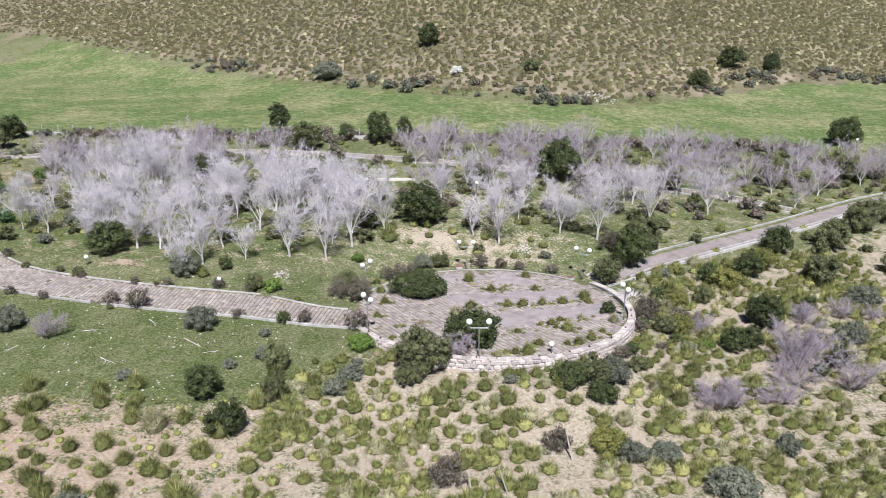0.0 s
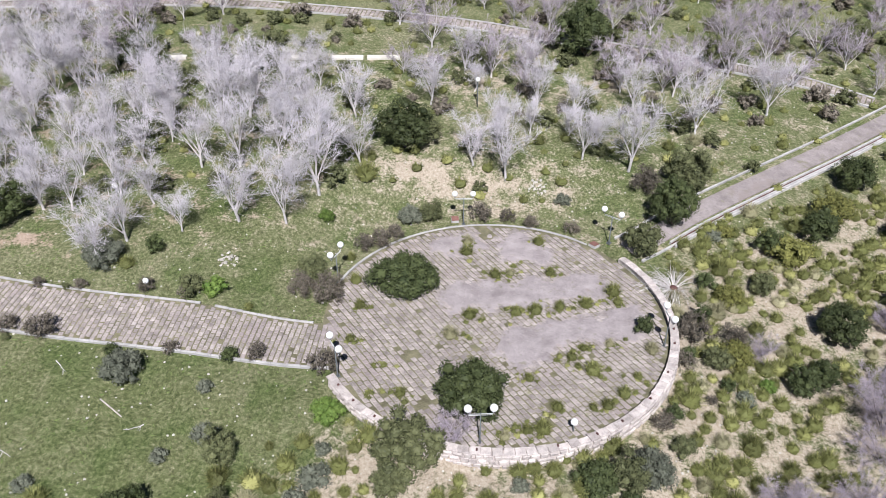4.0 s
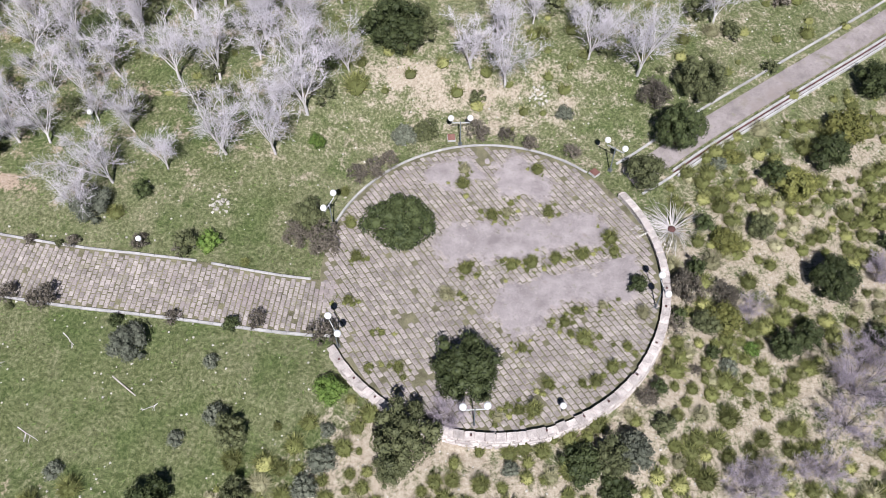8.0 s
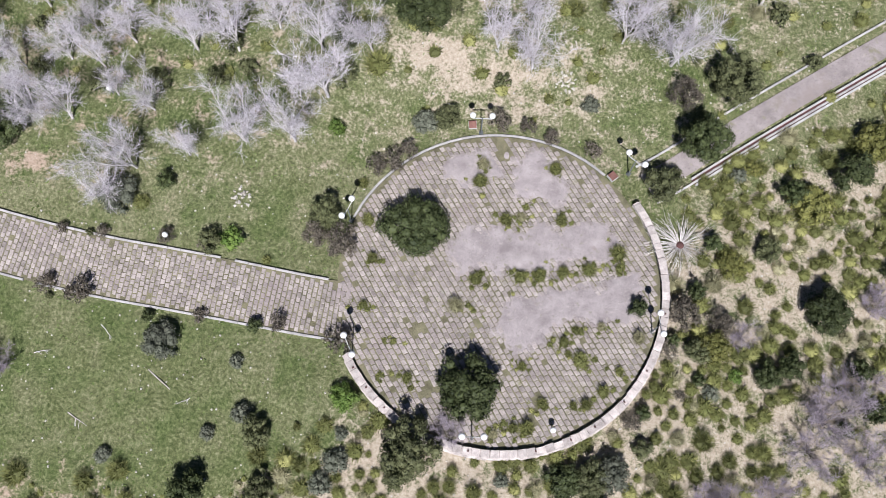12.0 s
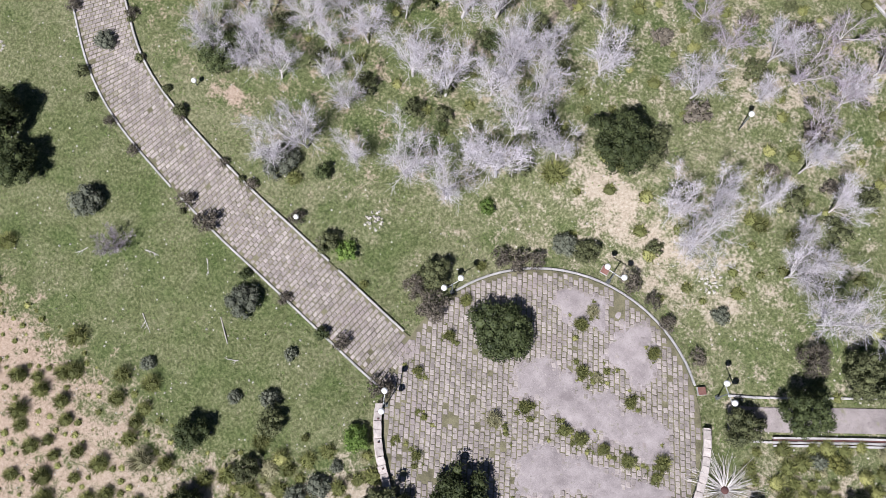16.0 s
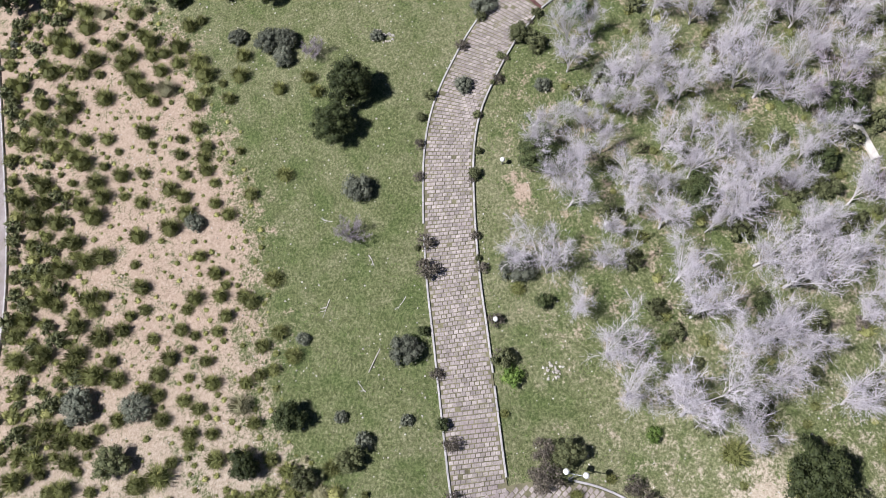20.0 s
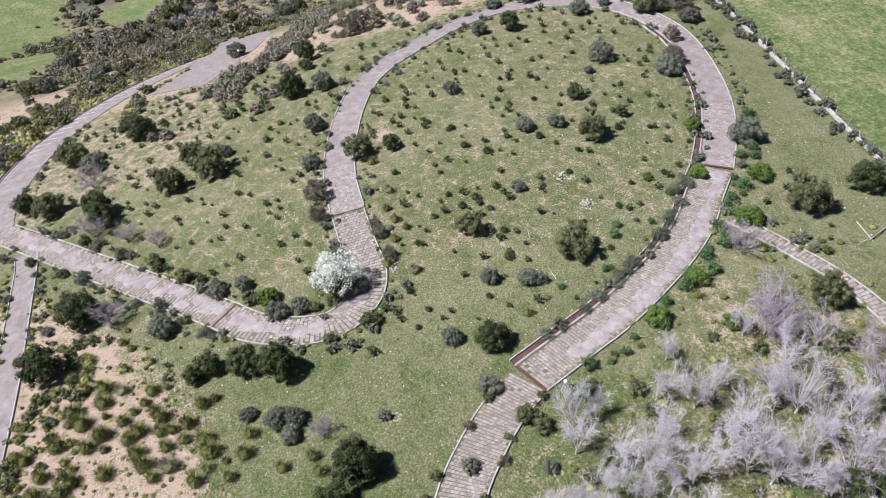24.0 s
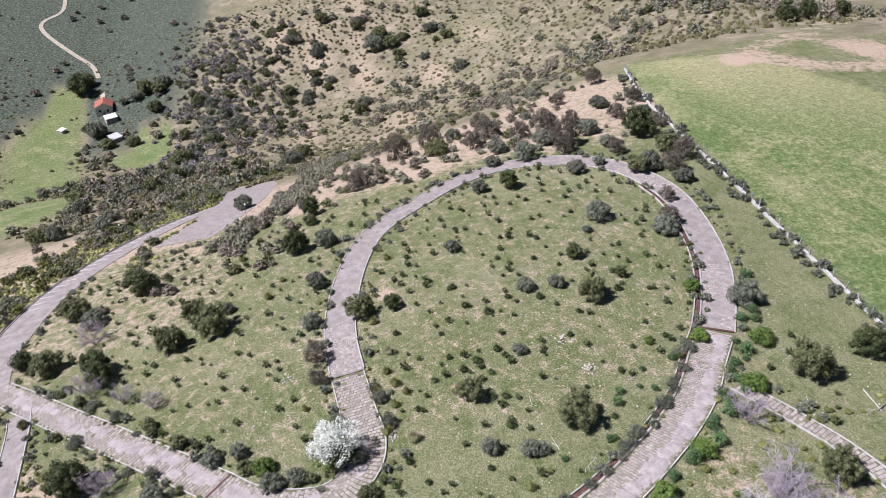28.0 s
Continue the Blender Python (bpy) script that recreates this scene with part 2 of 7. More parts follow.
    pasture = ramp_of(nodes, links, n_mid, [(0.35, (0.03, 0.04, 0.03)), (0.5, (0.072, 0.086, 0.064)), (0.65, (0.15, 0.162, 0.125))])

    def mask(source, hard=0.16, wobble=1.3):
        k = math_of(nodes, links, "ADD", source, math_of(nodes, links, "MULTIPLY", math_of(nodes, links, "SUBTRACT", n_mid, 0.5), wobble))
        k = math_of(nodes, links, "ADD", k, math_of(nodes, links, "MULTIPLY", math_of(nodes, links, "SUBTRACT", n_fine, 0.5), 0.7 * wobble))
        s = nodes.new("ShaderNodeMapRange")
        s.interpolation_type = "SMOOTHSTEP"
        links.new(k, s.inputs[0])
        s.inputs[1].default_value, s.inputs[2].default_value = 0.5 - hard, 0.5 + hard
        return s.outputs[0]

    col = mix_of(nodes, links, mask(split.outputs[0], 0.2, 1.7), meadow, soil)
    col = mix_of(nodes, links, mask(split.outputs[1], 0.1, 0.8), col, field)
    col = mix_of(nodes, links, mask(split.outputs[2], 0.15, 0.8), col, scrub)
    col = mix_of(nodes, links, mask(cover.outputs[1], 0.2, 1.0), col, pasture)
    links.new(col, bsdf.inputs["Base Color"])
    bsdf.inputs["Roughness"].default_value = 0.95
    bsdf.inputs["Specular IOR Level"].default_value = 0.1
    b = nodes.new("ShaderNodeBump")
    b.inputs["Strength"].default_value, b.inputs["Distance"].default_value = 0.9, 0.12
    links.new(speck, b.inputs["Height"])
    links.new(b.outputs[0], bsdf.inputs["Normal"])
    return m


M_GROUND = ground_material()
def block_material(name, island):
    """Weathered paving concrete: each block its own tone, with pale lichen and mossy stains."""
    return stained(plain(name, (0.205, 0.176, 0.163), (0.415, 0.362, 0.338), 1.6, 16, 0.9, 0.5, 0.22, island=island), ((3.4, 0.58, 0.72, (0.54, 0.51, 0.44)), (1.1, 0.57, 0.72, (0.22, 0.212, 0.11)), (0.3, 0.52, 0.68, (0.30, 0.25, 0.245))))


def stained(m, stains):
    """Stains, lichen and moss over a surface: noise scale, its two limits and the colour of each."""
    nodes, links = m.node_tree.nodes, m.node_tree.links
    bsdf = nodes["Principled BSDF"]
    base = bsdf.inputs["Base Color"].links[0].from_socket
    where = nodes.new("ShaderNodeNewGeometry").outputs["Position"]
    for scale, lo, hi, tone in stains:
        k = nodes.new("ShaderNodeMapRange")
        links.new(noise_of(nodes, links, scale, 5, where, 0.7), k.inputs[0])
        k.inputs[1].default_value, k.inputs[2].default_value, k.inputs[4].default_value = lo, hi, 0.75
        base = mix_of(nodes, links, k.outputs[0], base, tone)
    links.new(base, bsdf.inputs["Base Color"])
    return m


M_BLOCK = block_material("paving_block", False)
M_BLOCK_MASS = block_material("paving_block_mass", True)
M_JOINT = plain("joint_earth", (0.085, 0.078, 0.048), (0.23, 0.21, 0.13), 0.9, 12, 0.95, 0.5, 0)
M_CONCRETE = stained(plain("worn_concrete", (0.23, 0.197, 0.195), (0.42, 0.37, 0.362), 0.9, 22, 0.9, 0.25, 0.06), ((3.2, 0.58, 0.66, (0.40, 0.355, 0.335)), (1.7, 0.6, 0.68, (0.21, 0.195, 0.135)), (7.0, 0.58, 0.68, (0.17, 0.15, 0.14)), (9.0, 0.6, 0.7, (0.50, 0.46, 0.42))))
M_CONCRETE_OLD = stained(plain("old_path_concrete", (0.19, 0.163, 0.157), (0.37, 0.323, 0.31), 0.7, 18, 0.92, 0.35, 0.06), ((2.4, 0.57, 0.66, (0.36, 0.32, 0.29)), (1.2, 0.56, 0.66, (0.18, 0.17, 0.105)), (6.0, 0.56, 0.68, (0.15, 0.13, 0.12)), (0.3, 0.52, 0.62, (0.25, 0.21, 0.195))))
M_KERB = plain("kerb_concrete", (0.30, 0.285, 0.275), (0.50, 0.48, 0.465), 1.5, 20, 0.9, 0.3, 0.1)
M_PALE = plain("bleached_concrete", (0.5, 0.46, 0.40), (0.72, 0.68, 0.61), 1.5, 14, 0.9, 0.3, 0.05)
M_GUTTER = plain("oxide_red_gutter", (0.06, 0.03, 0.028), (0.15, 0.075, 0.068), 1.0, 14, 0.9, 0.3, 0.05)
M_STONE = plain("wall_stone", (0.33, 0.285, 0.265), (0.62, 0.555, 0.515), 2.0, 16, 0.92, 0.5, 0.22)
M_ROCK = plain("pale_limestone", (0.36, 0.335, 0.29), (0.60, 0.57, 0.51), 3.0, 20, 0.9, 0.5, 0.15, island=True)
M_LOOSE_STONE = plain("loose_limestone", (0.33, 0.30, 0.26), (0.56, 0.525, 0.47), 3.0, 20, 0.9, 0.5, 0.2)
M_POLE = plain("grey_painted_steel", (0.09, 0.1, 0.1), (0.16, 0.17, 0.17), 4, 30, 0.5, 0.05, 0.05, metal=0.2)
M_GLOBE = plain("opal_plastic", (0.8, 0.8, 0.78), (0.86, 0.86, 0.85), 2, 10, 0.3, 0.0, 0.03)
M_BARK = plain("pale_bark", (0.40, 0.37, 0.36), (0.68, 0.64, 0.63), 4, 30, 0.9, 0.4, 0.15)
M_BARK_DARK = plain("dark_bark", (0.07, 0.055, 0.045), (0.14, 0.115, 0.095), 4, 30, 0.9, 0.4, 0.15)
M_TWIG = leafy("grey_twigs", (0.37, 0.343, 0.362), (0.69, 0.645, 0.675), 0.12, 0.8, 0)
M_TWIG_MAUVE = leafy("mauve_twigs", (0.22, 0.186, 0.21), (0.48, 0.415, 0.462), 0.12, 0.8, 0)
M_LEAF_DARK = leafy("dark_evergreen_leaves", (0.02, 0.03, 0.011), (0.09, 0.108, 0.042))
M_LEAF_OLIVE = leafy("olive_green_leaves", (0.044, 0.052, 0.023), (0.168, 0.177, 0.082))
M_LEAF_GREY = leafy("grey_green_leaves", (0.058, 0.064, 0.046), (0.195, 0.205, 0.15))
M_LEAF_BROWN = leafy("brownish_scrub_leaves", (0.055, 0.047, 0.036), (0.20, 0.172, 0.135))
M_LEAF_BRIGHT = leafy("bright_green_leaves", (0.06, 0.11, 0.02), (0.15, 0.21, 0.05))
M_LEAF_YELLOW = leafy("yellow_green_leaves", (0.06, 0.066, 0.018), (0.23, 0.225, 0.068))
M_FENNEL = leafy("feathery_green_leaves", (0.04, 0.085, 0.03), (0.13, 0.21, 0.085))
M_LID = plain("brick_red_lid", (0.16, 0.075, 0.06), (0.27, 0.14, 0.115), 2, 16, 0.85, 0.2, 0.1)
M_STRAW = leafy("bleached_dry_leaves", (0.34, 0.31, 0.29), (0.72, 0.68, 0.65), 0.1, 0.8, 0)
M_BLOSSOM = leafy("white_blossom", (0.5, 0.52, 0.42), (0.82, 0.82, 0.78), 0.05)
M_TUSSOCK = leafy("tussock_grass", (0.038, 0.047, 0.014), (0.35, 0.342, 0.128), 0.25, 0.7, 0.05, (0.152, 0.163, 0.052))
M_TUSSOCK_DRY = leafy("dry_tussock_grass", (0.15, 0.145, 0.075), (0.42, 0.39, 0.24), 0.2, 0.7, 0.15)
M_TUFT = leafy("dark_green_tufts", (0.025, 0.04, 0.013), (0.085, 0.105, 0.04), 0.25, 0.7, 0.05)
M_HILL_GRASS = leafy("hillside_grass", (0.05, 0.049, 0.025), (0.165, 0.15, 0.075), 0.2, 0.8, 0, (0.1, 0.093, 0.044))
M_LEAF_MAUVE = leafy("mauve_grey_scrub", (0.13, 0.118, 0.112), (0.34, 0.31, 0.295), 0.2, 0.8, 0)
M_SCRUB_FAR = leafy("dry_scrub_leaves", (0.09, 0.092, 0.064), (0.29, 0.285, 0.205), 0.2, 0.8, 0)
M_SCRUB_BROWN = leafy("brown_dry_scrub", (0.10, 0.086, 0.066), (0.29, 0.25, 0.195), 0.2, 0.8, 0)
M_WEED = leafy("green_weeds", (0.06, 0.10, 0.025), (0.17, 0.22, 0.07), 0.2, 0.7, 0.2)
M_LITTER = leafy("dry_litter", (0.10, 0.085, 0.055), (0.26, 0.225, 0.14), 0.2, 0.85, 0)
M_BAR = plain("pale_grey_paint", (0.42, 0.43, 0.42), (0.58, 0.58, 0.57), 4, 30, 0.5, 0.05, 0.05)
M_WOOD = plain("weathered_wood", (0.25, 0.22, 0.19), (0.45, 0.42, 0.38), 3, 30, 0.85, 0.3, 0.2)
M_ROOF = plain("red_roof_tiles", (0.30, 0.10, 0.07), (0.45, 0.18, 0.12), 0.6, 6, 0.8, 0.3, 0.1)
M_RENDER = plain("pale_wall_render", (0.5, 0.47, 0.42), (0.7, 0.67, 0.62), 0.8, 6, 0.9, 0.2, 0.05)
M_TIN = plain("grey_corrugated_sheet", (0.35, 0.35, 0.36), (0.6, 0.6, 0.6), 0.7, 8, 0.5, 0.2, 0.1)
M_PAINT = plain("white_road_paint", (0.6, 0.6, 0.58), (0.8, 0.8, 0.78), 1, 12, 0.7, 0.1, 0.05)
M_TRACK = plain("pale_dirt_track", (0.30, 0.255, 0.20), (0.46, 0.40, 0.32), 0.4, 6, 0.95, 0.3, 0)
M_DARK = plain("dark_opening", (0.02, 0.02, 0.02), (0.04, 0.04, 0.04), 1, 5, 0.8, 0, 0)


# ---- building helpers ----
def mesh_of(name, verts, faces, mat):
    me = bpy.data.meshes.new(name)
    me.from_pydata([tuple(v) for v in verts], [], [tuple(f) for f in faces])
    me.materials.append(mat)
    me.update()
    return me


def smooth(me):
    me.polygons.foreach_set("use_smooth", [True] * len(me.polygons))
    return me


def part(name, me, parent, label="", m=None):
    ob = new(name, me)
    ob.parent = parent
    if m is not None:
        ob.matrix_basis = m
    if label:
        tagged(ob, label)
    return ob


def thing(name, m, label, category, group="", kind=""):
    return_ob = new(name)
    return_ob.empty_display_size = 0.2
    return_ob.matrix_basis = m
    return tagged(return_ob, label, category, group, kind)


class Build:
    """Gathers vertices and faces of one mesh."""

    def __init__(self):
        self.v, self.f = [], []

    def add(self, verts, faces):
        n = len(self.v)
        self.v += [tuple(p) for p in verts]
        self.f += [tuple(i + n for i in f) for f in faces]

    def box(self, lo, hi, m=None):
        p = [Vector((x, y, z)) for z in (lo[2], hi[2]) for y in (lo[1], hi[1]) for x in (lo[0], hi[0])]
        if m is not None:
            p = [m @ q for q in p]
        self.add(p, [(0, 2, 3, 1), (4, 5, 7, 6), (0, 1, 5, 4), (2, 6, 7, 3), (0, 4, 6, 2), (1, 3, 7, 5)])

    def tube(self, pts, radii, sides=6, cap=True):
        pts = [Vector(p) for p in pts]
        rings = []
        for k, p in enumerate(pts):
            d = (pts[min(k + 1, len(pts) - 1)] - pts[max(k - 1, 0)]).normalized()
            a = d.orthogonal().normalized()
            b = d.cross(a)
            rings.append([p + radii[k] * (a * math.cos(2 * math.pi * s / sides) + b * math.sin(2 * math.pi * s / sides)) for s in range(sides)])
        verts = [q for r in rings for q in r]
        faces = [(k * sides + s, k * sides + (s + 1) % sides, (k + 1) * sides + (s + 1) % sides, (k + 1) * sides + s) for k in range(len(pts) - 1) for s in range(sides)]
        if cap:
            faces += [tuple(range(sides))[::-1], tuple((len(pts) - 1) * sides + s for s in range(sides))]
        self.add(verts, faces)

    def ball(self, c, r, rings=8, seg=12, squash=1.0):
        verts = [(c[0], c[1], c[2] + r * squash)]
        for i in range(1, rings):
            th = math.pi * i / rings
            verts += [(c[0] + r * math.sin(th) * math.cos(2 * math.pi * s / seg), c[1] + r * math.sin(th) * math.sin(2 * math.pi * s / seg), c[2] + r * squash * math.cos(th)) for s in range(seg)]
        verts.append((c[0], c[1], c[2] - r * squash))
        faces = [(0, 1 + s, 1 + (s + 1) % seg) for s in range(seg)]
        for i in range(rings - 2):
            faces += [(1 + i * seg + s, 1 + (i + 1) * seg + s, 1 + (i + 1) * seg + (s + 1) % seg, 1 + i * seg + (s + 1) % seg) for s in range(seg)]
        last = len(verts) - 1
        faces += [(last, last - seg + (s + 1) % seg, last - seg + s) for s in range(seg)]
        self.add(verts, faces)

    def mesh(self, name, mat):
        return mesh_of(name, self.v, self.f, mat)


def joined(name, template, transforms, mat):
    """Many transformed copies of a small mesh (verts, faces) as one mesh."""
    tv, tf = template
    tv = np.array(tv, float)
    n, k = len(tv), len(transforms)
    all_m = np.array([[tuple(row) for row in m] for m in transforms])
    verts = np.einsum("kij,nj->kni", all_m[:, :3, :3], tv) + all_m[:, None, :3, 3]
    flat = np.array([i for f in tf for i in f])
    loops = (flat[None, :] + n * np.arange(k)[:, None]).ravel()
    totals = np.tile(np.array([len(f) for f in tf]), k)
    starts = np.r_[0, np.cumsum(totals)[:-1]]
    me = bpy.data.meshes.new(name)
    me.vertices.add(n * k)
    me.vertices.foreach_set("co", verts.ravel().astype(np.float32))
    me.loops.add(len(loops))
    me.loops.foreach_set("vertex_index", loops.astype(np.int32))
    me.polygons.add(len(totals))
    me.polygons.foreach_set("loop_start", starts.astype(np.int32))
    me.update(calc_edges=True)
    me.shade_flat()
    me.materials.append(mat)
    return me


def curve_through(points, step=1.0):
    """Points evenly spaced along a smooth line through the given ones, with headings."""
    p = np.array(points, float)
    q = np.vstack([2 * p[0] - p[1], p, 2 * p[-1] - p[-2]])
    fine = []
    for i in range(1, len(q) - 2):
        for u in np.linspace(0, 1, 24, endpoint=False):
            a, b, c, d = q[i - 1], q[i], q[i + 1], q[i + 2]
            fine.append(0.5 * (2 * b + (c - a) * u + (2 * a - 5 * b + 4 * c - d) * u * u + (3 * b - a - 3 * c + d) * u ** 3))
    fine = np.array(fine + [p[-1]])
    s = np.r_[0, np.cumsum(np.hypot(*np.diff(fine, axis=0).T))]
    at = np.linspace(0, s[-1], max(2, int(round(s[-1] / step)) + 1))
    xy = np.column_stack([np.interp(at, s, fine[:, k]) for k in (0, 1)])
    d = np.gradient(xy, axis=0)
    d /= np.hypot(d[:, 0], d[:, 1])[:, None]
    return xy, d, at


def on_ground(x, y, heading=0.0, lift=0.0, scale=1.0):
    """A pose on the ground, tilted with it."""
    z = height(x, y)
    nx, ny = (height(x + 0.5, y) - height(x - 0.5, y)), (height(x, y + 0.5) - height(x, y - 0.5))
    up = Vector((-nx, -ny, 1)).normalized()
    ahead = Vector((math.cos(heading), math.sin(heading), 0))
    ahead = (ahead - up * ahead.dot(up)).normalized()
    side = up.cross(ahead)
    m = Matrix((ahead, side, up)).transposed().to_4x4()
    m = Matrix.Translation(Vector((x, y, z)) + up * lift) @ m
    return m @ Matrix.Diagonal((scale, scale, scale, 1))


# ---- the ground ----
FENCE_LINE = [(-192, 148), (-170, 141.5), (-146, 137.4), (-105, 134.5), (-73, 132.5), (-48, 129), (-28, 126), (0, 125.5), (30, 126.5), (57, 128.5), (110, 133)]


def fence_y(x):
    return np.interp(x, [p[0] for p in FENCE_LINE], [p[1] for p in FENCE_LINE])


def dry_edge(x):
    """Northern limit of the dry stony slope below the meadow."""
    return np.interp(x, [-95, -80, -70, -58, -47, -35, -25, -17, -10, -4, 8, 16, 19, 22, 30, 40, 60, 100], [8, 30, 39, 45, 48.5, 49.5, 49.5, 49, 52, 58, 62, 68, 74, 76.5, 80, 86, 98, 110])


def blob(x, y, cx, cy, rx, ry):
    return np.exp(-(((x - cx) / rx) ** 2 + ((y - cy) / ry) ** 2))


def cover_at(x, y):
    """Shares of bare soil, sown field and scrub."""
    east = smoothstep(5, 25, x)
    bare = smoothstep(6, -5, y - dry_edge(x)) * (0.68 - 0.1 * east) * smoothstep(-100, -88, x)
    bare = np.maximum(bare, 0.3 * smoothstep(-6, 8, y - 70) * smoothstep(118, 104, y) * smoothstep(-60, -40, x))
    bare = np.maximum(bare, 0.28 * smoothstep(-58, -75, x) * smoothstep(126, 112, y) * smoothstep(18, 32, y))
    for cx, cy, rx, ry, k in SOIL:
        bare = np.maximum(bare, k * blob(x, y, cx, cy, rx, ry))
    west = smoothstep(-88, -112, x) * smoothstep(70, 40, y)
    bare = np.maximum(bare, 0.42 * west)
    bare = np.maximum(bare, 0.62 * smoothstep(-138, -152, x) * smoothstep(152, 138, y))
    field = smoothstep(-1.5, 1.5, y - fence_y(x) - 1.5) * smoothstep(2.5, -2.5, y - hill_foot(x)) * smoothstep(-4, 4, x + 196 - 0.58 * (y - 151))
    field = field * np.maximum(smoothstep(-152, -138, x), smoothstep(3, -3, y - 188 - 0.4 * (x + 146)))
    for cx, cy, rx, ry in FARM_FIELDS:
        field = np.maximum(field, 1.0 * blob(x, y, cx, cy, rx, ry))
    bare = bare * (1 - field * smoothstep(-205, -215, x))
    scrub = np.maximum(smoothstep(-3, 3, y - hill_foot(x)), np.maximum(smoothstep(-170, -215, x), smoothstep(-230, -250, x) * smoothstep(146, 152, y))) * smoothstep(0.5, 0.2, field)
    worn_hill = smoothstep(-200, -225, x) * smoothstep(15, 45, y)
    scrub, bare = scrub * (1 - 0.38 * worn_hill), np.maximum(bare, 0.46 * worn_hill)
    edge = np.abs(y - hill_foot(x) - 4)
    scrub = scrub * (1 - 0.75 * smoothstep(5, 1, edge) * smoothstep(-150, -120, x) * smoothstep(60, 40, x))
    gully = smoothstep(0.45, 0.95, np.sin(0.16 * x + 0.07 * y + 1.6 * np.sin(0.05 * y + 0.03 * x))) * smoothstep(84, 108, x) * smoothstep(195, 215, y)
    scrub, bare = scrub * (1 - gully), np.maximum(bare, gully * 0.9)
    bare = np.maximum(bare, 0.9 * field * smoothstep(85, 5, x + 196 - 0.58 * (y - 151)) * smoothstep(228, 205, y) * smoothstep(140, 160, y))
    for cx, cy, rx, ry, k in RED_SOIL:
        spot = k * blob(x, y, cx, cy, rx, ry)
        scrub, bare = scrub * (1 - 0.9 * spot), np.maximum(bare, spot)
    for line, wide in DIRT_LINES:
        away = np.full(np.shape(x), 99.0)
        for px, py in curve_through(line, 3.0)[0]:
            away = np.minimum(away, np.hypot(x - px, y - py))
        k = smoothstep(wide, 0.3 * wide, away)
        bare, scrub, field = np.maximum(bare, 0.62 * k), scrub * (1 - k), field * (1 - 0.9 * k)
    pasture = smoothstep(45, -35, y + 0.06 * (x + 450)) * smoothstep(-330, -490, x) * smoothstep(0.5, 0.2, field)
    return np.stack([np.clip(bare, 0, 1), np.clip(field, 0, 1), np.clip(scrub, 0, 1), np.clip(pasture, 0, 1)], -1)


def sward_at(x, y):
    """How lush the grass is: rich below the west path and under the grove, short and dry inside the loop."""
    lush = 0.36 - 0.1 * smoothstep(-58, -70, x) - 0.16 * smoothstep(-48, -54, x) * smoothstep(-80, -70, x) * smoothstep(96, 106, y)
    lush = np.maximum(lush, 0.5 * smoothstep(-56, -46, x) * smoothstep(-2, -8, x) * smoothstep(68, 63, y))
    lush = np.maximum(lush, 0.55 * smoothstep(-56, -48, x) * smoothstep(-8, -16, x) * smoothstep(70, 76, y) * smoothstep(106, 98, y))
    return np.minimum(lush, 1 - 0.85 * blob(x, y, 3, 82, 22, 9))


FARM_FIELDS = ((-428, -68, 52, 20), (-355, -54, 50, 20), (-260, -28, 50, 18), (-392, -10, 24, 12), (-428, -16, 20, 5), (-424, -4, 16, 4), (-395, -24, 16, 6), (-487, -68, 16, 12))
RED_SOIL = [(-465, 81, 34, 9, 0.56), (-430, 104, 30, 8, 0.52), (-388, 139, 26, 10, 0.56), (-424, 168, 30, 12, 0.56), (-500, 60, 24, 8, 0.49), (-360, 70, 30, 8, 0.42), (-525, 110, 40, 9, 0.42), (-330, 110, 24, 10, 0.49), (-290, 95, 16, 8, 0.56)]
SOIL = [(9, 104, 9, 5, 0.5), (17, 99, 6, 4, 0.5), (3.5, 83.6, 5, 2.2, 0.62), (4, 99, 7, 5, 0.55), (12, 96, 8, 4, 0.42), (-219, 139, 14, 9, 0.85), (-201, 113, 12, 9, 0.85), (-180, 100, 12, 8, 0.8), (-144, 124, 9, 6, 0.6), (-166, 158, 14, 8, 0.9), (-160, 172, 10, 8, 0.8), (-112, 143, 7, 3, 0.75), (5, 84, 15, 8, 0.5), (-152, 85, 10, 14, 0.8), (-146, 112, 8, 8, 0.6), (-52, 102, 12, 8, 0.45), (-44, 112, 12, 6, 0.45), (-1.5, 84.5, 5, 2.2, 0.82), (0.5, 82.5, 3, 1.6, 0.65), (-31, 73.5, 2.5, 1.2, 0.8), (19, 62, 2.5, 5, 0.75), (-75, 78, 2, 1.5, 0.6), (-102, 72, 2.5, 2, 0.7), (-96, 88, 4, 2, 0.5), (-35, 46, 12, 5, 0.85), (-52, 42, 10, 6, 0.8), (-178, 208, 16, 9, 1.0), (-150, 62, 10, 8, 0.8), (-165, 98, 9, 7, 0.9), (-140, 40, 10, 5, 0.6)]


def lines(dense, outer):
    """Grid lines: evenly dense inside, growing wider outwards."""
    lo, hi, step = dense
    inner = np.arange(lo, hi + 1e-6, step)
    left, right, gap = [lo], [hi], step
    while left[-1] > outer[0] or right[-1] < outer[1]:
        gap = min(gap * 1.12, 40)
        if left[-1] > outer[0]:
            left.append(left[-1] - gap)
        if right[-1] < outer[1]:
            right.append(right[-1] + gap)
    return np.array(left[:0:-1] + inner.tolist() + right[1:])


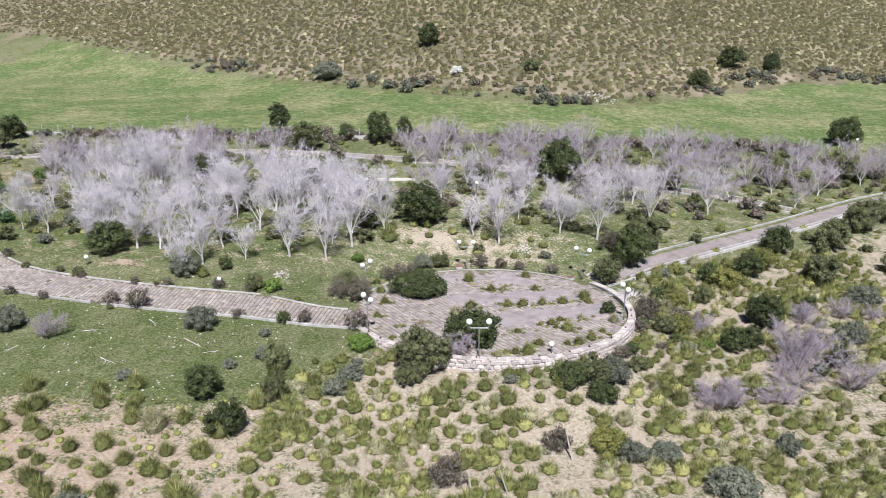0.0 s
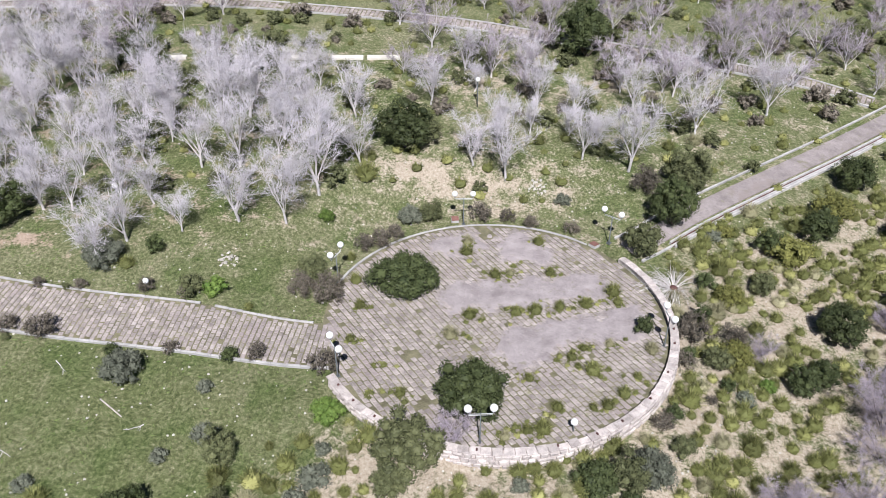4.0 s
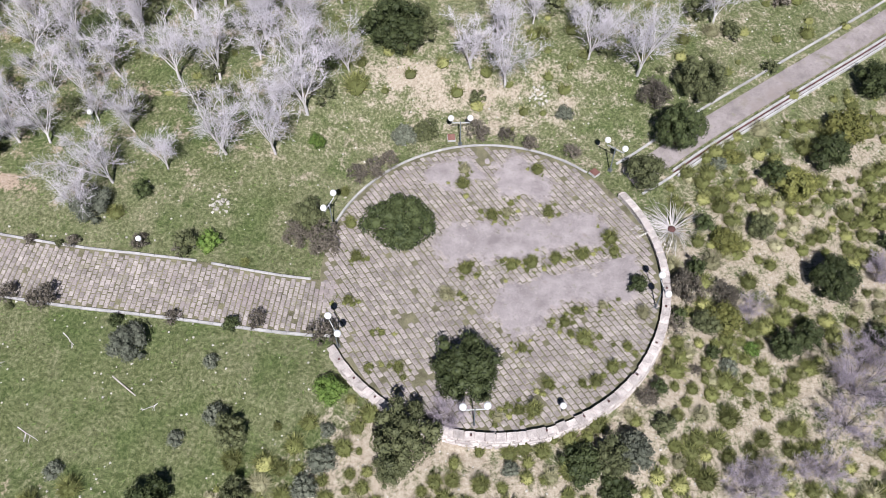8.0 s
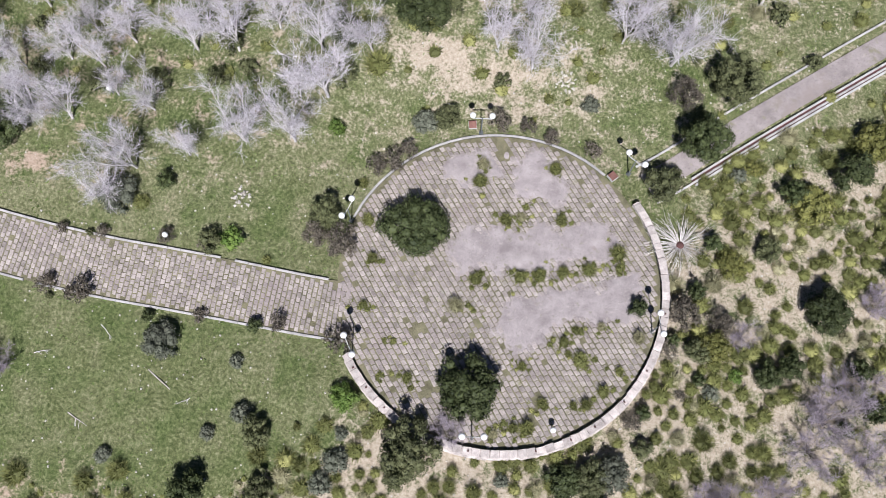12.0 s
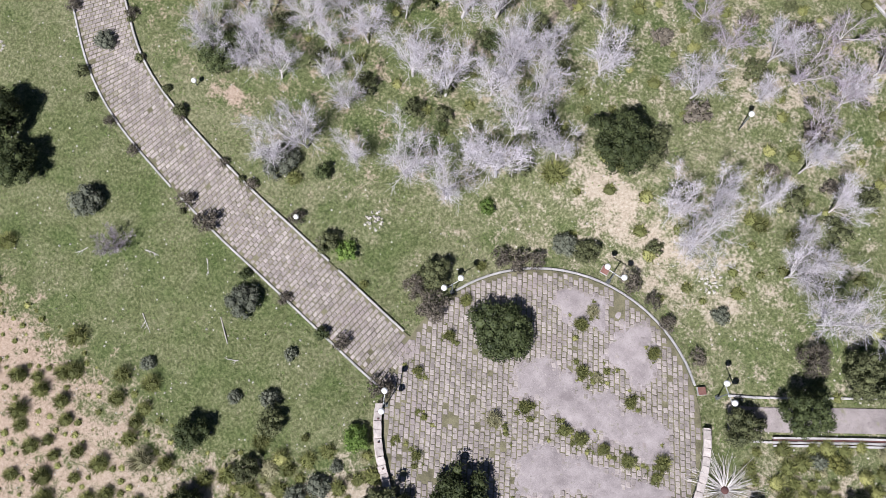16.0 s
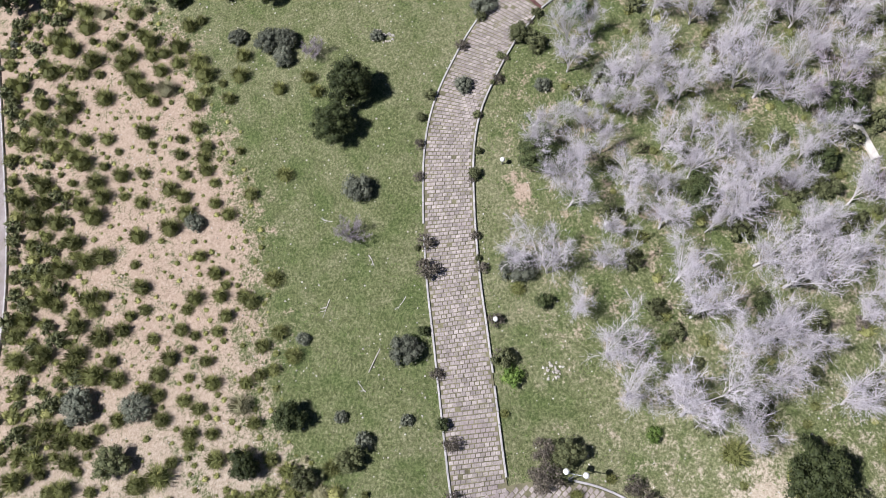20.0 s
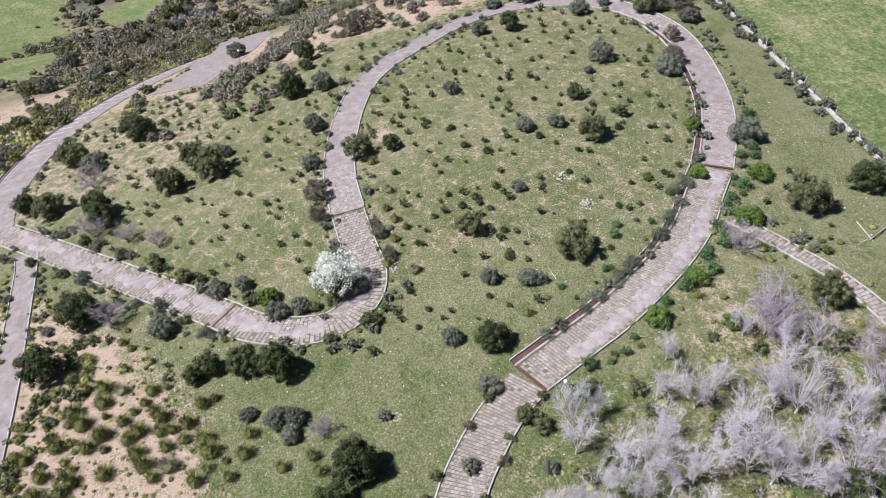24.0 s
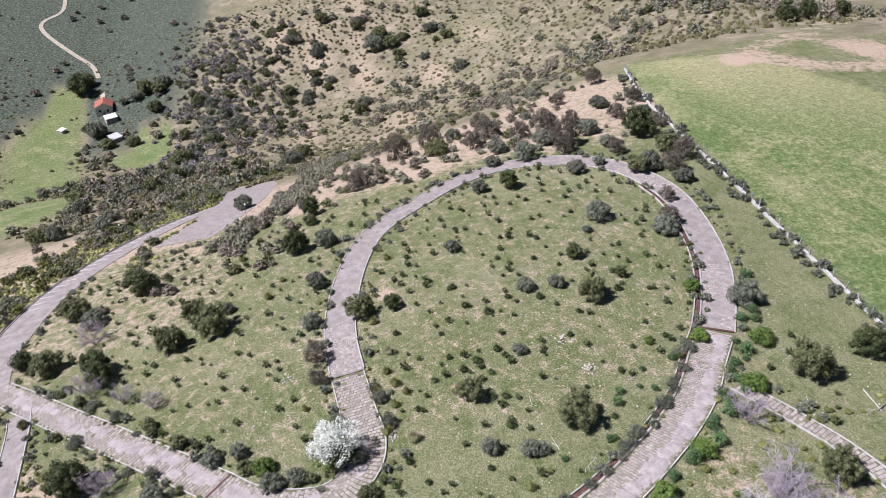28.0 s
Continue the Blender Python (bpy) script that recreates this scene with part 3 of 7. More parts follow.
def make_ground():
    xs, ys = lines((-150, 45, 0.8), (-1500, 900)), lines((22, 140, 0.8), (-700, 1400))
    gx, gy = np.meshgrid(xs, ys)
    gz = land(gx, gy)
    rng = np.random.RandomState(4)
    rough = rng.normal(0, 1, gz.shape)
    away = smoothstep(12.6, 15, np.hypot(gx - PLAZA_X, gy - PLAZA_Y))
    for line, width in PATH_LINES:
        xy, _, _ = curve_through(line, 1.5)
        near = np.full(gx.shape, 99.0)
        for px, py in xy:
            near = np.minimum(near, np.hypot(gx - px, gy - py))
        away = away * smoothstep(width / 2 + 0.3, width / 2 + 2.5, near)
    gz = gz + 0.05 * rough * away * smoothstep(400, 100, np.abs(gx)) - 0.06 * (1 - away)
    ny, nx = gx.shape
    verts = np.column_stack([gx.ravel(), gy.ravel(), gz.ravel()])
    idx = np.arange(nx * ny).reshape(ny, nx)
    faces = np.stack([idx[:-1, :-1], idx[:-1, 1:], idx[1:, 1:], idx[1:, :-1]], -1).reshape(-1, 4)
    me = mesh_of("ground", verts.tolist(), faces.tolist(), M_GROUND)
    smooth(me)
    att = me.color_attributes.new("cover", "FLOAT_COLOR", "POINT")
    col = cover_at(gx.ravel(), gy.ravel())
    att.data.foreach_set("color", col.ravel())
    sward = me.color_attributes.new("sward", "FLOAT_COLOR", "POINT")
    lush = sward_at(gx.ravel(), gy.ravel())
    sward.data.foreach_set("color", np.repeat(lush[:, None], 4, axis=1).ravel())
    return tagged(new("ground", me), "sloping meadow ground with bare stony soil and green field", "ground", kind="structure")


# ---- footpaths ----
WEST_PATH = [(-6.6, 63.9), (-8.8, 64.05), (-14.3, 64.7), (-20, 65.4), (-25, 66), (-30.8, 67), (-36.7, 68.4), (-41, 70.2), (-45, 73), (-48.2, 75.8), (-51, 79.1)]
RISE_PATH = [(-51.2, 79.4), (-54.3, 85.4), (-57.2, 90.8), (-62.8, 98.7), (-68, 104.3), (-73.2, 108.2), (-78, 112)]
LOOP_PATH = [(-78.3, 112.2), (-84, 115.5), (-92.4, 119.4), (-102, 122), (-112.5, 123.4), (-120, 122.7), (-128, 119.8), (-134.2, 114.8), (-138.6, 107), (-139.8, 98.5), (-136.9, 89.9), (-131.5, 82.4), (-126.8, 76.5), (-121, 71.9), (-112, 68.3), (-101.5, 65.7), (-93, 64.7), (-85.1, 64.9)]
LOWER_PATH = [(-84.8, 64.9), (-78, 65.4), (-72, 65.9), (-67.9, 64.6), (-65.3, 61.3), (-65.6, 57), (-68, 52.2), (-71.8, 48.3), (-80.8, 39), (-91, 28.8), (-99.5, 20.7), (-106, 14.6)]
NORTHEAST_PATH = [(15.4, 75.2), (18.1, 76.85), (24.1, 80.95), (31, 85.55), (36.9, 89.45), (44.9, 94.95), (53.4, 101), (62, 106.2), (75, 113.7)]
SOUTH_PATH = [(-97, 20.5), (-91.2, 21.6), (-77.8, 23.2), (-66.2, 24.4), (-47, 25.4), (-38.6, 25.6), (-30.5, 25), (-18, 22.5)]
ROAD = [(-104, 13.2), (-112, 11.8), (-120, 11.6), (-131, 12.8), (-143, 15.6), (-157.3, 22.4), (-170, 30.5), (-181, 40)]
NORTH_PATH = [(-68, 109.2), (-61.3, 112.6), (-54.8, 115.2), (-47, 116.4), (-33, 116.6), (-23.1, 116), (-11.8, 114.2), (4, 111.2), (10.3, 109.4), (21.6, 106.5), (37, 102.3), (45.2, 97.8)]
PALE_PATH = [(-29.3, 102.5), (-19.4, 102.7), (-10.4, 103.0), (-3.6, 103.3)]
PALE_PIECES = (((-29.3, 102.5), (-25.8, 102.6)), ((-22.6, 102.6), (-18.2, 102.75)), ((-16.9, 102.8), (-12.2, 102.95)), ((-10.8, 103.0), (-7.5, 103.1)), ((-7.1, 103.15), (-3.7, 103.3)))
CARPARK = [(-150, 37), (-164, 43.5), (-180, 47), (-200, 48.5), (-222, 47)]
DIRT_LINES = (([(-176, 170), (-182, 174), (-187, 182), (-199, 200), (-208, 216), (-228, 234), (-249, 249)], 6.5), ([(-184, 178), (-174, 181), (-167, 186), (-164, 195), (-164, 206), (-166, 222)], 7.0))
TRACK = [(-484, -45), (-508, -50), (-540, -59), (-563, -75), (-597, -98), (-616, -103), (-634, -93), (-665, -95)]
PATH_LINES = [(WEST_PATH, 4.4), (RISE_PATH, 4.4), (LOOP_PATH, 4.4), (LOWER_PATH, 4.2), (NORTHEAST_PATH, 1.8), (SOUTH_PATH, 3.0), (ROAD, 7.0), (NORTH_PATH, 2.0), (PALE_PATH, 1.1), (CARPARK, 12.0)]


def ribbon(name, line, width, mat, label, category="path", lift=0.04, thick=0.2, step=1.0):
    """A paved strip that follows the ground, with its own thickness."""
    xy, d, _ = curve_through(line, step)
    side = np.column_stack([-d[:, 1], d[:, 0]])
    cols = np.linspace(-width / 2, width / 2, 5)
    b = Build()
    n = len(cols)
    top = []
    for k in range(len(xy)):
        for c in cols:
            q = xy[k] + side[k] * c
            top.append((q[0], q[1], height(*q) + lift))
    low = [(x, y, z - thick) for x, y, z in top]
    faces = [(k * n + c, (k + 1) * n + c, (k + 1) * n + c + 1, k * n + c + 1)[::-1] for k in range(len(xy) - 1) for c in range(n - 1)]
    m = len(top)
    for k in range(len(xy) - 1):
        faces.append((k * n, (k + 1) * n, (k + 1) * n + m, k * n + m))
        faces.append((k * n + n - 1, k * n + n - 1 + m, (k + 1) * n + n - 1 + m, (k + 1) * n + n - 1))
    faces.append(tuple(range(n)) + tuple(m + c for c in reversed(range(n))))
    e = (len(xy) - 1) * n
    faces.append(tuple(e + c for c in reversed(range(n))) + tuple(m + e + c for c in range(n)))
    b.add(top + low, faces)
    return tagged(new(name, b.mesh(name, mat)), label, category, kind="structure")


def chamfered_box(lx, ly, lz, c, wob=0.0, seed=0):
    """A block from z = 0 to lz with chamfered top edges."""
    rng = random.Random(seed)
    w = lambda: rng.uniform(-wob, wob)
    x, y = lx / 2, ly / 2
    low = [(-x, -y, 0), (x, -y, 0), (x, y, 0), (-x, y, 0)]
    mid = [(px + w(), py + w(), lz - c) for px, py, _ in low]
    up = [(px * (1 - 2 * c / lx), py * (1 - 2 * c / ly), lz + w() * 0.3) for px, py, _ in mid]
    faces = [(8, 9, 10, 11)] + [(k, (k + 1) % 4, 4 + (k + 1) % 4, 4 + k) for k in range(4)] + [(4 + k, 4 + (k + 1) % 4, 8 + (k + 1) % 4, 8 + k) for k in range(4)]
    return low + mid + up, faces


KERB_BOX = chamfered_box(0.985, 0.17, 0.3, 0.025, 0.006, 3)
KERB_MESH = mesh_of("kerb_stone", *KERB_BOX, M_KERB)


def kerbs(parent, line, offset, name="kerb_stone", lift=-0.15, skip=None):
    """Single kerb stones laid end to end along a line."""
    xy, d, s = curve_through(line, 0.25)
    side = np.column_stack([-d[:, 1], d[:, 0]])
    q = xy + side * offset
    t = np.r_[0, np.cumsum(np.hypot(*np.diff(q, axis=0).T))]
    rng = random.Random(len(line) + int(offset * 10))
    for a in np.arange(0.5, t[-1] - 0.4, 1.0):
        x, y = np.interp(a, t, q[:, 0]), np.interp(a, t, q[:, 1])
        x0, y0 = np.interp(a - 0.5, t, q[:, 0]), np.interp(a - 0.5, t, q[:, 1])
        x1, y1 = np.interp(a + 0.5, t, q[:, 0]), np.interp(a + 0.5, t, q[:, 1])
        if skip and skip(x, y):
            continue
        if rng.random() < 0.02:
            continue
        m = on_ground(x, y, math.atan2(y1 - y0, x1 - x0) + rng.gauss(0, 0.007), lift + rng.gauss(0, 0.01))
        part(name, KERB_MESH, parent, m=m)


BLOCK_BOXES = [chamfered_box(0.345, 0.41, 0.16, 0.036, 0.03, 11 + k) for k in range(6)]
BLOCK_MESHES = [mesh_of("paving_block", *b, M_BLOCK) for b in BLOCK_BOXES]


def lay_blocks(parent, poses, near, limit=300):
    """Blocks one by one where the camera passes nearest, the others as one mass."""
    poses = sorted(poses, key=lambda m: (m.translation.x - near[0]) ** 2 + (m.translation.y - near[1]) ** 2)
    for k, m in enumerate(poses[:limit]):
        part("paving_block", BLOCK_MESHES[k % 6], parent, m=m)
    rest = poses[limit:]
    if rest:
        ob = part("paving_blocks", joined("paving_blocks", BLOCK_BOXES[1], rest, M_BLOCK_MASS), parent)
        tagged(ob, kind="stuff")


def path_blocks(parent, line, width, near, keep=lambda x, y: True, pitch=0.41, limit=300):
    xy, d, s = curve_through(line, pitch)
    side = np.column_stack([-d[:, 1], d[:, 0]])
    rng = random.Random(5)
    poses = []
    step = pitch * 1.08
    across = int((width - 0.2) / step) + 1
    for k in range(1, len(xy) - 1):
        for c in range(across):
            off = (c - (across - 1) / 2) * step + (0.25 if k % 2 else -0.25) * step + rng.gauss(0, 0.012)
            if abs(off) > width / 2 - 0.3:
                continue
            x, y = xy[k] + side[k] * off
            if rng.random() < 0.015 or not keep(x, y):
                continue
            poses.append(on_ground(x, y, math.atan2(d[k, 1], d[k, 0]) + rng.gauss(0, 0.025), -0.085 + rng.gauss(0, 0.012)) @ Matrix.Diagonal((pitch / 0.41, pitch / 0.41, 1, 1)))
    lay_blocks(parent, poses, near, limit)


def gutter(parent, line, offset, width=0.45):
    """A red-brown drain channel beside the path: a floor and two low walls."""
    xy, d, _ = curve_through(line, 1.0)
    side = np.column_stack([-d[:, 1], d[:, 0]])
    for name, lo, hi, up, mat in (("gutter_floor", -width / 2, width / 2, 0.05, M_GUTTER), ("gutter_wall", width / 2, width / 2 + 0.14, 0.22, M_KERB), ("gutter_wall", -width / 2 - 0.14, -width / 2, 0.2, M_KERB)):
        v, f = [], []
        for k in range(len(xy)):
            for c, dz in ((lo, up), (hi, up), (hi, up - 0.4), (lo, up - 0.4)):
                q = xy[k] + side[k] * (offset + c)
                v.append((q[0], q[1], height(*q) + dz))
        for k in range(len(xy) - 1):
            for c in range(4):
                f.append((k * 4 + c, k * 4 + (c + 1) % 4, (k + 1) * 4 + (c + 1) % 4, (k + 1) * 4 + c))
        f += [(0, 1, 2, 3), tuple(len(v) - 4 + c for c in (3, 2, 1, 0))]
        part(name, mesh_of(name, v, f, mat), parent)


# ---- plants: shapes ----
def tussock_shape(seed, blades, radius=0.5, tall=0.55, wide=0.035, bend=3, core=False):
    """A cushion of grass: blades standing out all round from a dense dome."""
    rng = random.Random(seed)
    v, f = [], []
    inner = 0.34 if core else 0.12
    for _ in range(blades):
        a, up = rng.uniform(0, 2 * math.pi), rng.uniform(0.0, 1) ** 0.68
        out = math.sqrt(1 - up * up)
        full = rng.uniform(0.7, 1.1)
        b0, in0 = a + rng.gauss(0, 0.5), inner * rng.uniform(0.6, 1.1)
        base = Vector((math.cos(b0) * out * radius * in0, math.sin(b0) * out * radius * in0, up * tall * in0))
        tip = Vector((math.cos(a) * out * radius * full, math.sin(a) * out * radius * full, (0.1 + 0.9 * up) * tall * full))
        side = Vector((-math.sin(a), math.cos(a), rng.gauss(0, 0.5))).normalized() * wide * rng.uniform(0.7, 1.3)
        n = len(v)
        for k in range(bend):
            u = k / (bend - 1)
            p = base.lerp(tip, u) + Vector((0, 0, 0.55 * tall * out * u * (1 - u)))
            w = side * (1 - 0.75 * u)
            v += [p - w, p + w]
        for k in range(bend - 1):
            f.append((n + 2 * k, n + 2 * k + 1, n + 2 * k + 3, n + 2 * k + 2))
    if core:
        n, ring = len(v), 9
        for r, z in ((0.56, 0.0), (0.59, 0.2), (0.47, 0.42), (0.25, 0.56)):
            for k in range(ring):
                g = rng.uniform(0.82, 1.12)
                v.append((r * g * radius * math.cos(2 * math.pi * k / ring), r * g * radius * math.sin(2 * math.pi * k / ring), z * tall * g))
        v.append((0, 0, 0.6 * tall))
        for q in range(3):
            f += [(n + q * ring + k, n + q * ring + (k + 1) % ring, n + (q + 1) * ring + (k + 1) % ring, n + (q + 1) * ring + k) for k in range(ring)]
        f += [(n + 3 * ring + k, n + 3 * ring + (k + 1) % ring, n + 4 * ring) for k in range(ring)]
    return v, f


def cushion_shape(seed, blades=6):
    """A small far-off cushion of grass: a rough dome with a few blades."""
    rng = random.Random(seed)
    v = [(0.82 * rng.uniform(0.8, 1.15) * math.cos(k * 1.047), 0.82 * rng.uniform(0.8, 1.15) * math.sin(k * 1.047), 0) for k in range(6)]
    v += [(0.6 * rng.uniform(0.8, 1.15) * math.cos(k * 1.047 + 0.3), 0.6 * rng.uniform(0.8, 1.15) * math.sin(k * 1.047 + 0.3), rng.uniform(0.4, 0.6)) for k in range(6)] + [(0, 0, 0.8)]
    f = [(k, (k + 1) % 6, 6 + (k + 1) % 6, 6 + k) for k in range(6)] + [(6 + k, 6 + (k + 1) % 6, 12) for k in range(6)]
    for _ in range(blades):
        a, n, w = rng.uniform(0, 6.28), len(v), 0.13
        x, y, up = math.cos(a), math.sin(a), rng.uniform(0.5, 1.05)
        v += [(0.3 * x - w * y, 0.3 * y + w * x, 0.4), (0.3 * x + w * y, 0.3 * y - w * x, 0.4), (0.9 * x, 0.9 * y, up)]
        f.append((n, n + 1, n + 2))
    return v, f


def lumpy_radius(seed, k=0.25):
    off = Vector((seed * 7.3, seed * 3.1, seed * 1.7))
    return lambda d: 1 + k * noise.noise(d * 1.7 + off) * 1.6 + 0.5 * k * noise.noise(d * 4.1 + off)


def shrub_shape(seed, leaves, size=0.11, tall=0.85, shell=0.5, lump=0.28, core=0.8, upright=0.0):
    """A crown of radius 1 built up of leafy lobes: leaves and outward sprigs on each lobe, dark gaps between them."""
    rng = random.Random(seed)
    shape = lumpy_radius(seed, lump)
    lobes = [(Vector((0, 0, tall * 0.5)), 0.58)]
    count = min(8 + leaves // 110, 52)
    spin = rng.uniform(0, 6.28)
    for k in range(count):
        z = 1.0 - 1.32 * (k + 0.5) / count
        a = spin + k * 2.39996 + rng.gauss(0, 0.25)
        q = math.sqrt(max(0.0, 1 - z * z))
        d = Vector((q * math.cos(a), q * math.sin(a), z))
        r = shape(d) * rng.uniform(0.56, 0.76)
        big = rng.uniform(0.27, 0.42) * min(1.15, math.sqrt(20 / count))
        lobes.append((Vector((d.x * r, d.y * r, max(d.z * r * tall + tall * 0.6, big * 0.55))), big))
    weights = [b * b for _, b in lobes]
    middle = Vector((0, 0, tall * 0.35))
    v, f = [], []
    picks = rng.choices(range(len(lobes)), weights, k=leaves)
    for n_leaf, k in enumerate(picks):
        c, big = lobes[k]
        d = Vector((rng.gauss(0, 1), rng.gauss(0, 1), rng.gauss(0, 1))).normalized()
        d = (d + 0.55 * (c - middle).normalized()).normalized()
        flat = Vector((1, 1, 0.55 + 0.45 * min(tall, 1.2)))
        r = big * (shell + (1.06 - shell) * rng.random() ** 0.5)
        p = c + Vector((d.x * r, d.y * r, d.z * r * flat.z))
        if p.z < 0.02:
            p.z = rng.uniform(0.02, 0.12)
        s = size * rng.uniform(0.6, 1.3)
        i = len(v)
        if n_leaf % 5 < 2:
            along = (d + Vector((rng.gauss(0, 0.35), rng.gauss(0, 0.35), rng.gauss(0.25, 0.3)))).normalized()
            b = along.cross(Vector((rng.gauss(0, 1), rng.gauss(0, 1), rng.gauss(0, 1)))).normalized()
            v += [p - along * s, p + b * s * 0.38, p + along * s * 1.5, p - b * s * 0.38]
        else:
            n = (d + Vector((rng.gauss(0, 0.42), rng.gauss(0, 0.42), rng.gauss(0.15, 0.42) + upright))).normalized()
            a = n.orthogonal().normalized()
            a = (a * math.cos(t0 := rng.uniform(0, 6.28)) + n.cross(a) * math.sin(t0)).normalized()
            b = n.cross(a)
            v += [p - a * s, p + b * s * 0.55, p + a * s, p - b * s * 0.55]
        f.append((i, i + 1, i + 2, i + 3))
    if core:
        for c, big in lobes:
            k = len(v)
            ball = Build()
            ball.ball((0, 0, 0), 1, 4, 6)
            for q in ball.v:
                r = big * core * rng.uniform(0.72, 0.9)
                v.append(Vector((c.x + q[0] * r, c.y + q[1] * r, max(c.z + q[2] * r * 0.9, 0.0))))
            f += [tuple(i + k for i in face) for face in ball.f]
    return v, f


def limb_points(start, heading, length, rng, sway=0.12, lift=0.1, n=4):
    pts, d, p = [start.copy()], heading.normalized(), start.copy()
    for _ in range(n):
        d = (d + Vector((rng.gauss(0, sway), rng.gauss(0, sway), rng.gauss(0, sway) + lift))).normalized()
        p = p + d * length / n
        pts.append(p.copy())
    return pts, d


def bare_tree_shape(seed, tall=5.0, spread=0.55, limbs=6, twigs=9, stem=0.22, trunk_r=0.1, twig_w=0.011):
    """A leafless tree: (trunk and limbs, twigs), each (verts, faces)."""
    rng = random.Random(seed)
    wood, fine = Build(), Build()

    def strip(a, b, w):
        d = (b - a)
        s = d.cross(Vector((rng.gauss(0, 1), rng.gauss(0, 1), rng.gauss(0, 1))))
        if s.length < 1e-5:
            return
        s = s.normalized() * w
        fine.add([a - s, a + s, b + s * 0.35, b - s * 0.35], [(0, 1, 2, 3)])

    top, d0 = limb_points(Vector((0, 0, 0)), Vector((rng.gauss(0, 0.06), rng.gauss(0, 0.06), 1)), tall * stem, rng, 0.05, 0.05, 3)
    wood.tube(top, [trunk_r * (1.25 - 0.3 * k / 3) for k in range(4)], 6)
    for i in range(limbs):
        a = 2 * math.pi * (i + rng.uniform(-0.3, 0.3)) / limbs
        out = spread * rng.uniform(0.55, 1.2)
        h = Vector((math.cos(a) * out, math.sin(a) * out, 1))
        start = top[rng.choice((2, 3, 3))]
        length = tall * (1 - stem) * rng.uniform(0.75, 1.02)
        pts, _ = limb_points(start, h, length, rng, 0.13, 0.06, 5)
        wood.tube(pts, [trunk_r * 0.55 * (1 - 0.85 * k / 5) for k in range(6)], 4, False)
        for j in range(9):
            u = rng.uniform(0.18, 0.98)
            k = min(int(u * 5), 4)
            p = pts[k].lerp(pts[k + 1], u * 5 - k)
            along = (pts[k + 1] - pts[k]).normalized()
            side = Vector((rng.gauss(0, 1), rng.gauss(0, 1), rng.gauss(0, 0.4)))
            sub, _ = limb_points(p, along + side * 0.65, length * (0.44 - 0.2 * u) * rng.uniform(0.7, 1.3), rng, 0.2, 0.05, 3)
            wood.tube(sub, [trunk_r * 0.16 * (1 - 0.75 * q / 3) for q in range(4)], 3, False)
            for _ in range(twigs):
                q = rng.uniform(0.1, 1)
                kk = min(int(q * 3), 2)
                s = sub[kk].lerp(sub[kk + 1], q * 3 - kk)
                dd = ((sub[kk + 1] - sub[kk]).normalized() + Vector((rng.gauss(0, 0.75), rng.gauss(0, 0.75), rng.gauss(0.1, 0.6)))).normalized()
                ln = tall * rng.uniform(0.07, 0.16)
                mid = s + dd * ln * 0.55
                end = mid + (dd + Vector((rng.gauss(0, 0.3), rng.gauss(0, 0.3), 0.15))).normalized() * ln * 0.5
                strip(s, mid, twig_w)
                strip(mid, end, twig_w * 0.7)
                for _ in range(2):
                    e = s.lerp(mid, rng.uniform(0.3, 1))
                    strip(e, e + (dd + Vector((rng.gauss(0, 0.7), rng.gauss(0, 0.7), rng.gauss(0.1, 0.5)))).normalized() * ln * rng.uniform(0.3, 0.7), twig_w * 0.6)
    return (wood.v, wood.f), (fine.v, fine.f)


def make_tree(name, wood, crown, wood_mat, crown_mat, crown_name="crown"):
    root = new(name)
    root.empty_display_size = 0.2
    part("trunk", mesh_of("trunk", *wood, wood_mat), root)
    part(crown_name, mesh_of(crown_name, *crown, crown_mat), root)
    return root


def make_shrub(name, seed, leaves, mat, **kw):
    root = new(name)
    root.empty_display_size = 0.2
    rng = random.Random(seed)
    stems = Build()
    for _ in range(5):
        pts, _ = limb_points(Vector((0, 0, -0.05)), Vector((rng.gauss(0, 0.5), rng.gauss(0, 0.5), 1)), 0.7, rng, 0.15, 0.05, 3)
        stems.tube(pts, [0.05, 0.04, 0.03, 0.015], 4, False)
    part("woody_base", stems.mesh("woody_base", M_BARK_DARK), root)
    part("crown", mesh_of("crown", *shrub_shape(seed, leaves, **kw), mat), root)
    return root


def place(prototypes, spots, label, category, group, seed=1, lift=0.0, lean=0.06, flat=(0.85, 1.1)):
    """Copies of the prototypes at (x, y, size), each turned and leaning a little differently."""
    rng = random.Random(seed)
    made = []
    for k, (x, y, s) in enumerate(spots):
        m = Matrix.Translation((x, y, height(x, y) - 0.04 + lift)) @ Euler((rng.gauss(0, lean), rng.gauss(0, lean), rng.uniform(0, 6.28))).to_matrix().to_4x4()
        m = m @ Matrix.Diagonal((s, s * rng.uniform(0.9, 1.1), s * rng.uniform(*flat), 1))
        ob = copy_thing(prototypes[k % len(prototypes)], Matrix())
        ob.matrix_basis = m
        made.append(tagged(ob, label, category, group))
    return made


def drop(prototypes):
    for p in prototypes:
        for o in (*p.children_recursive, p):
            bpy.data.objects.remove(o)


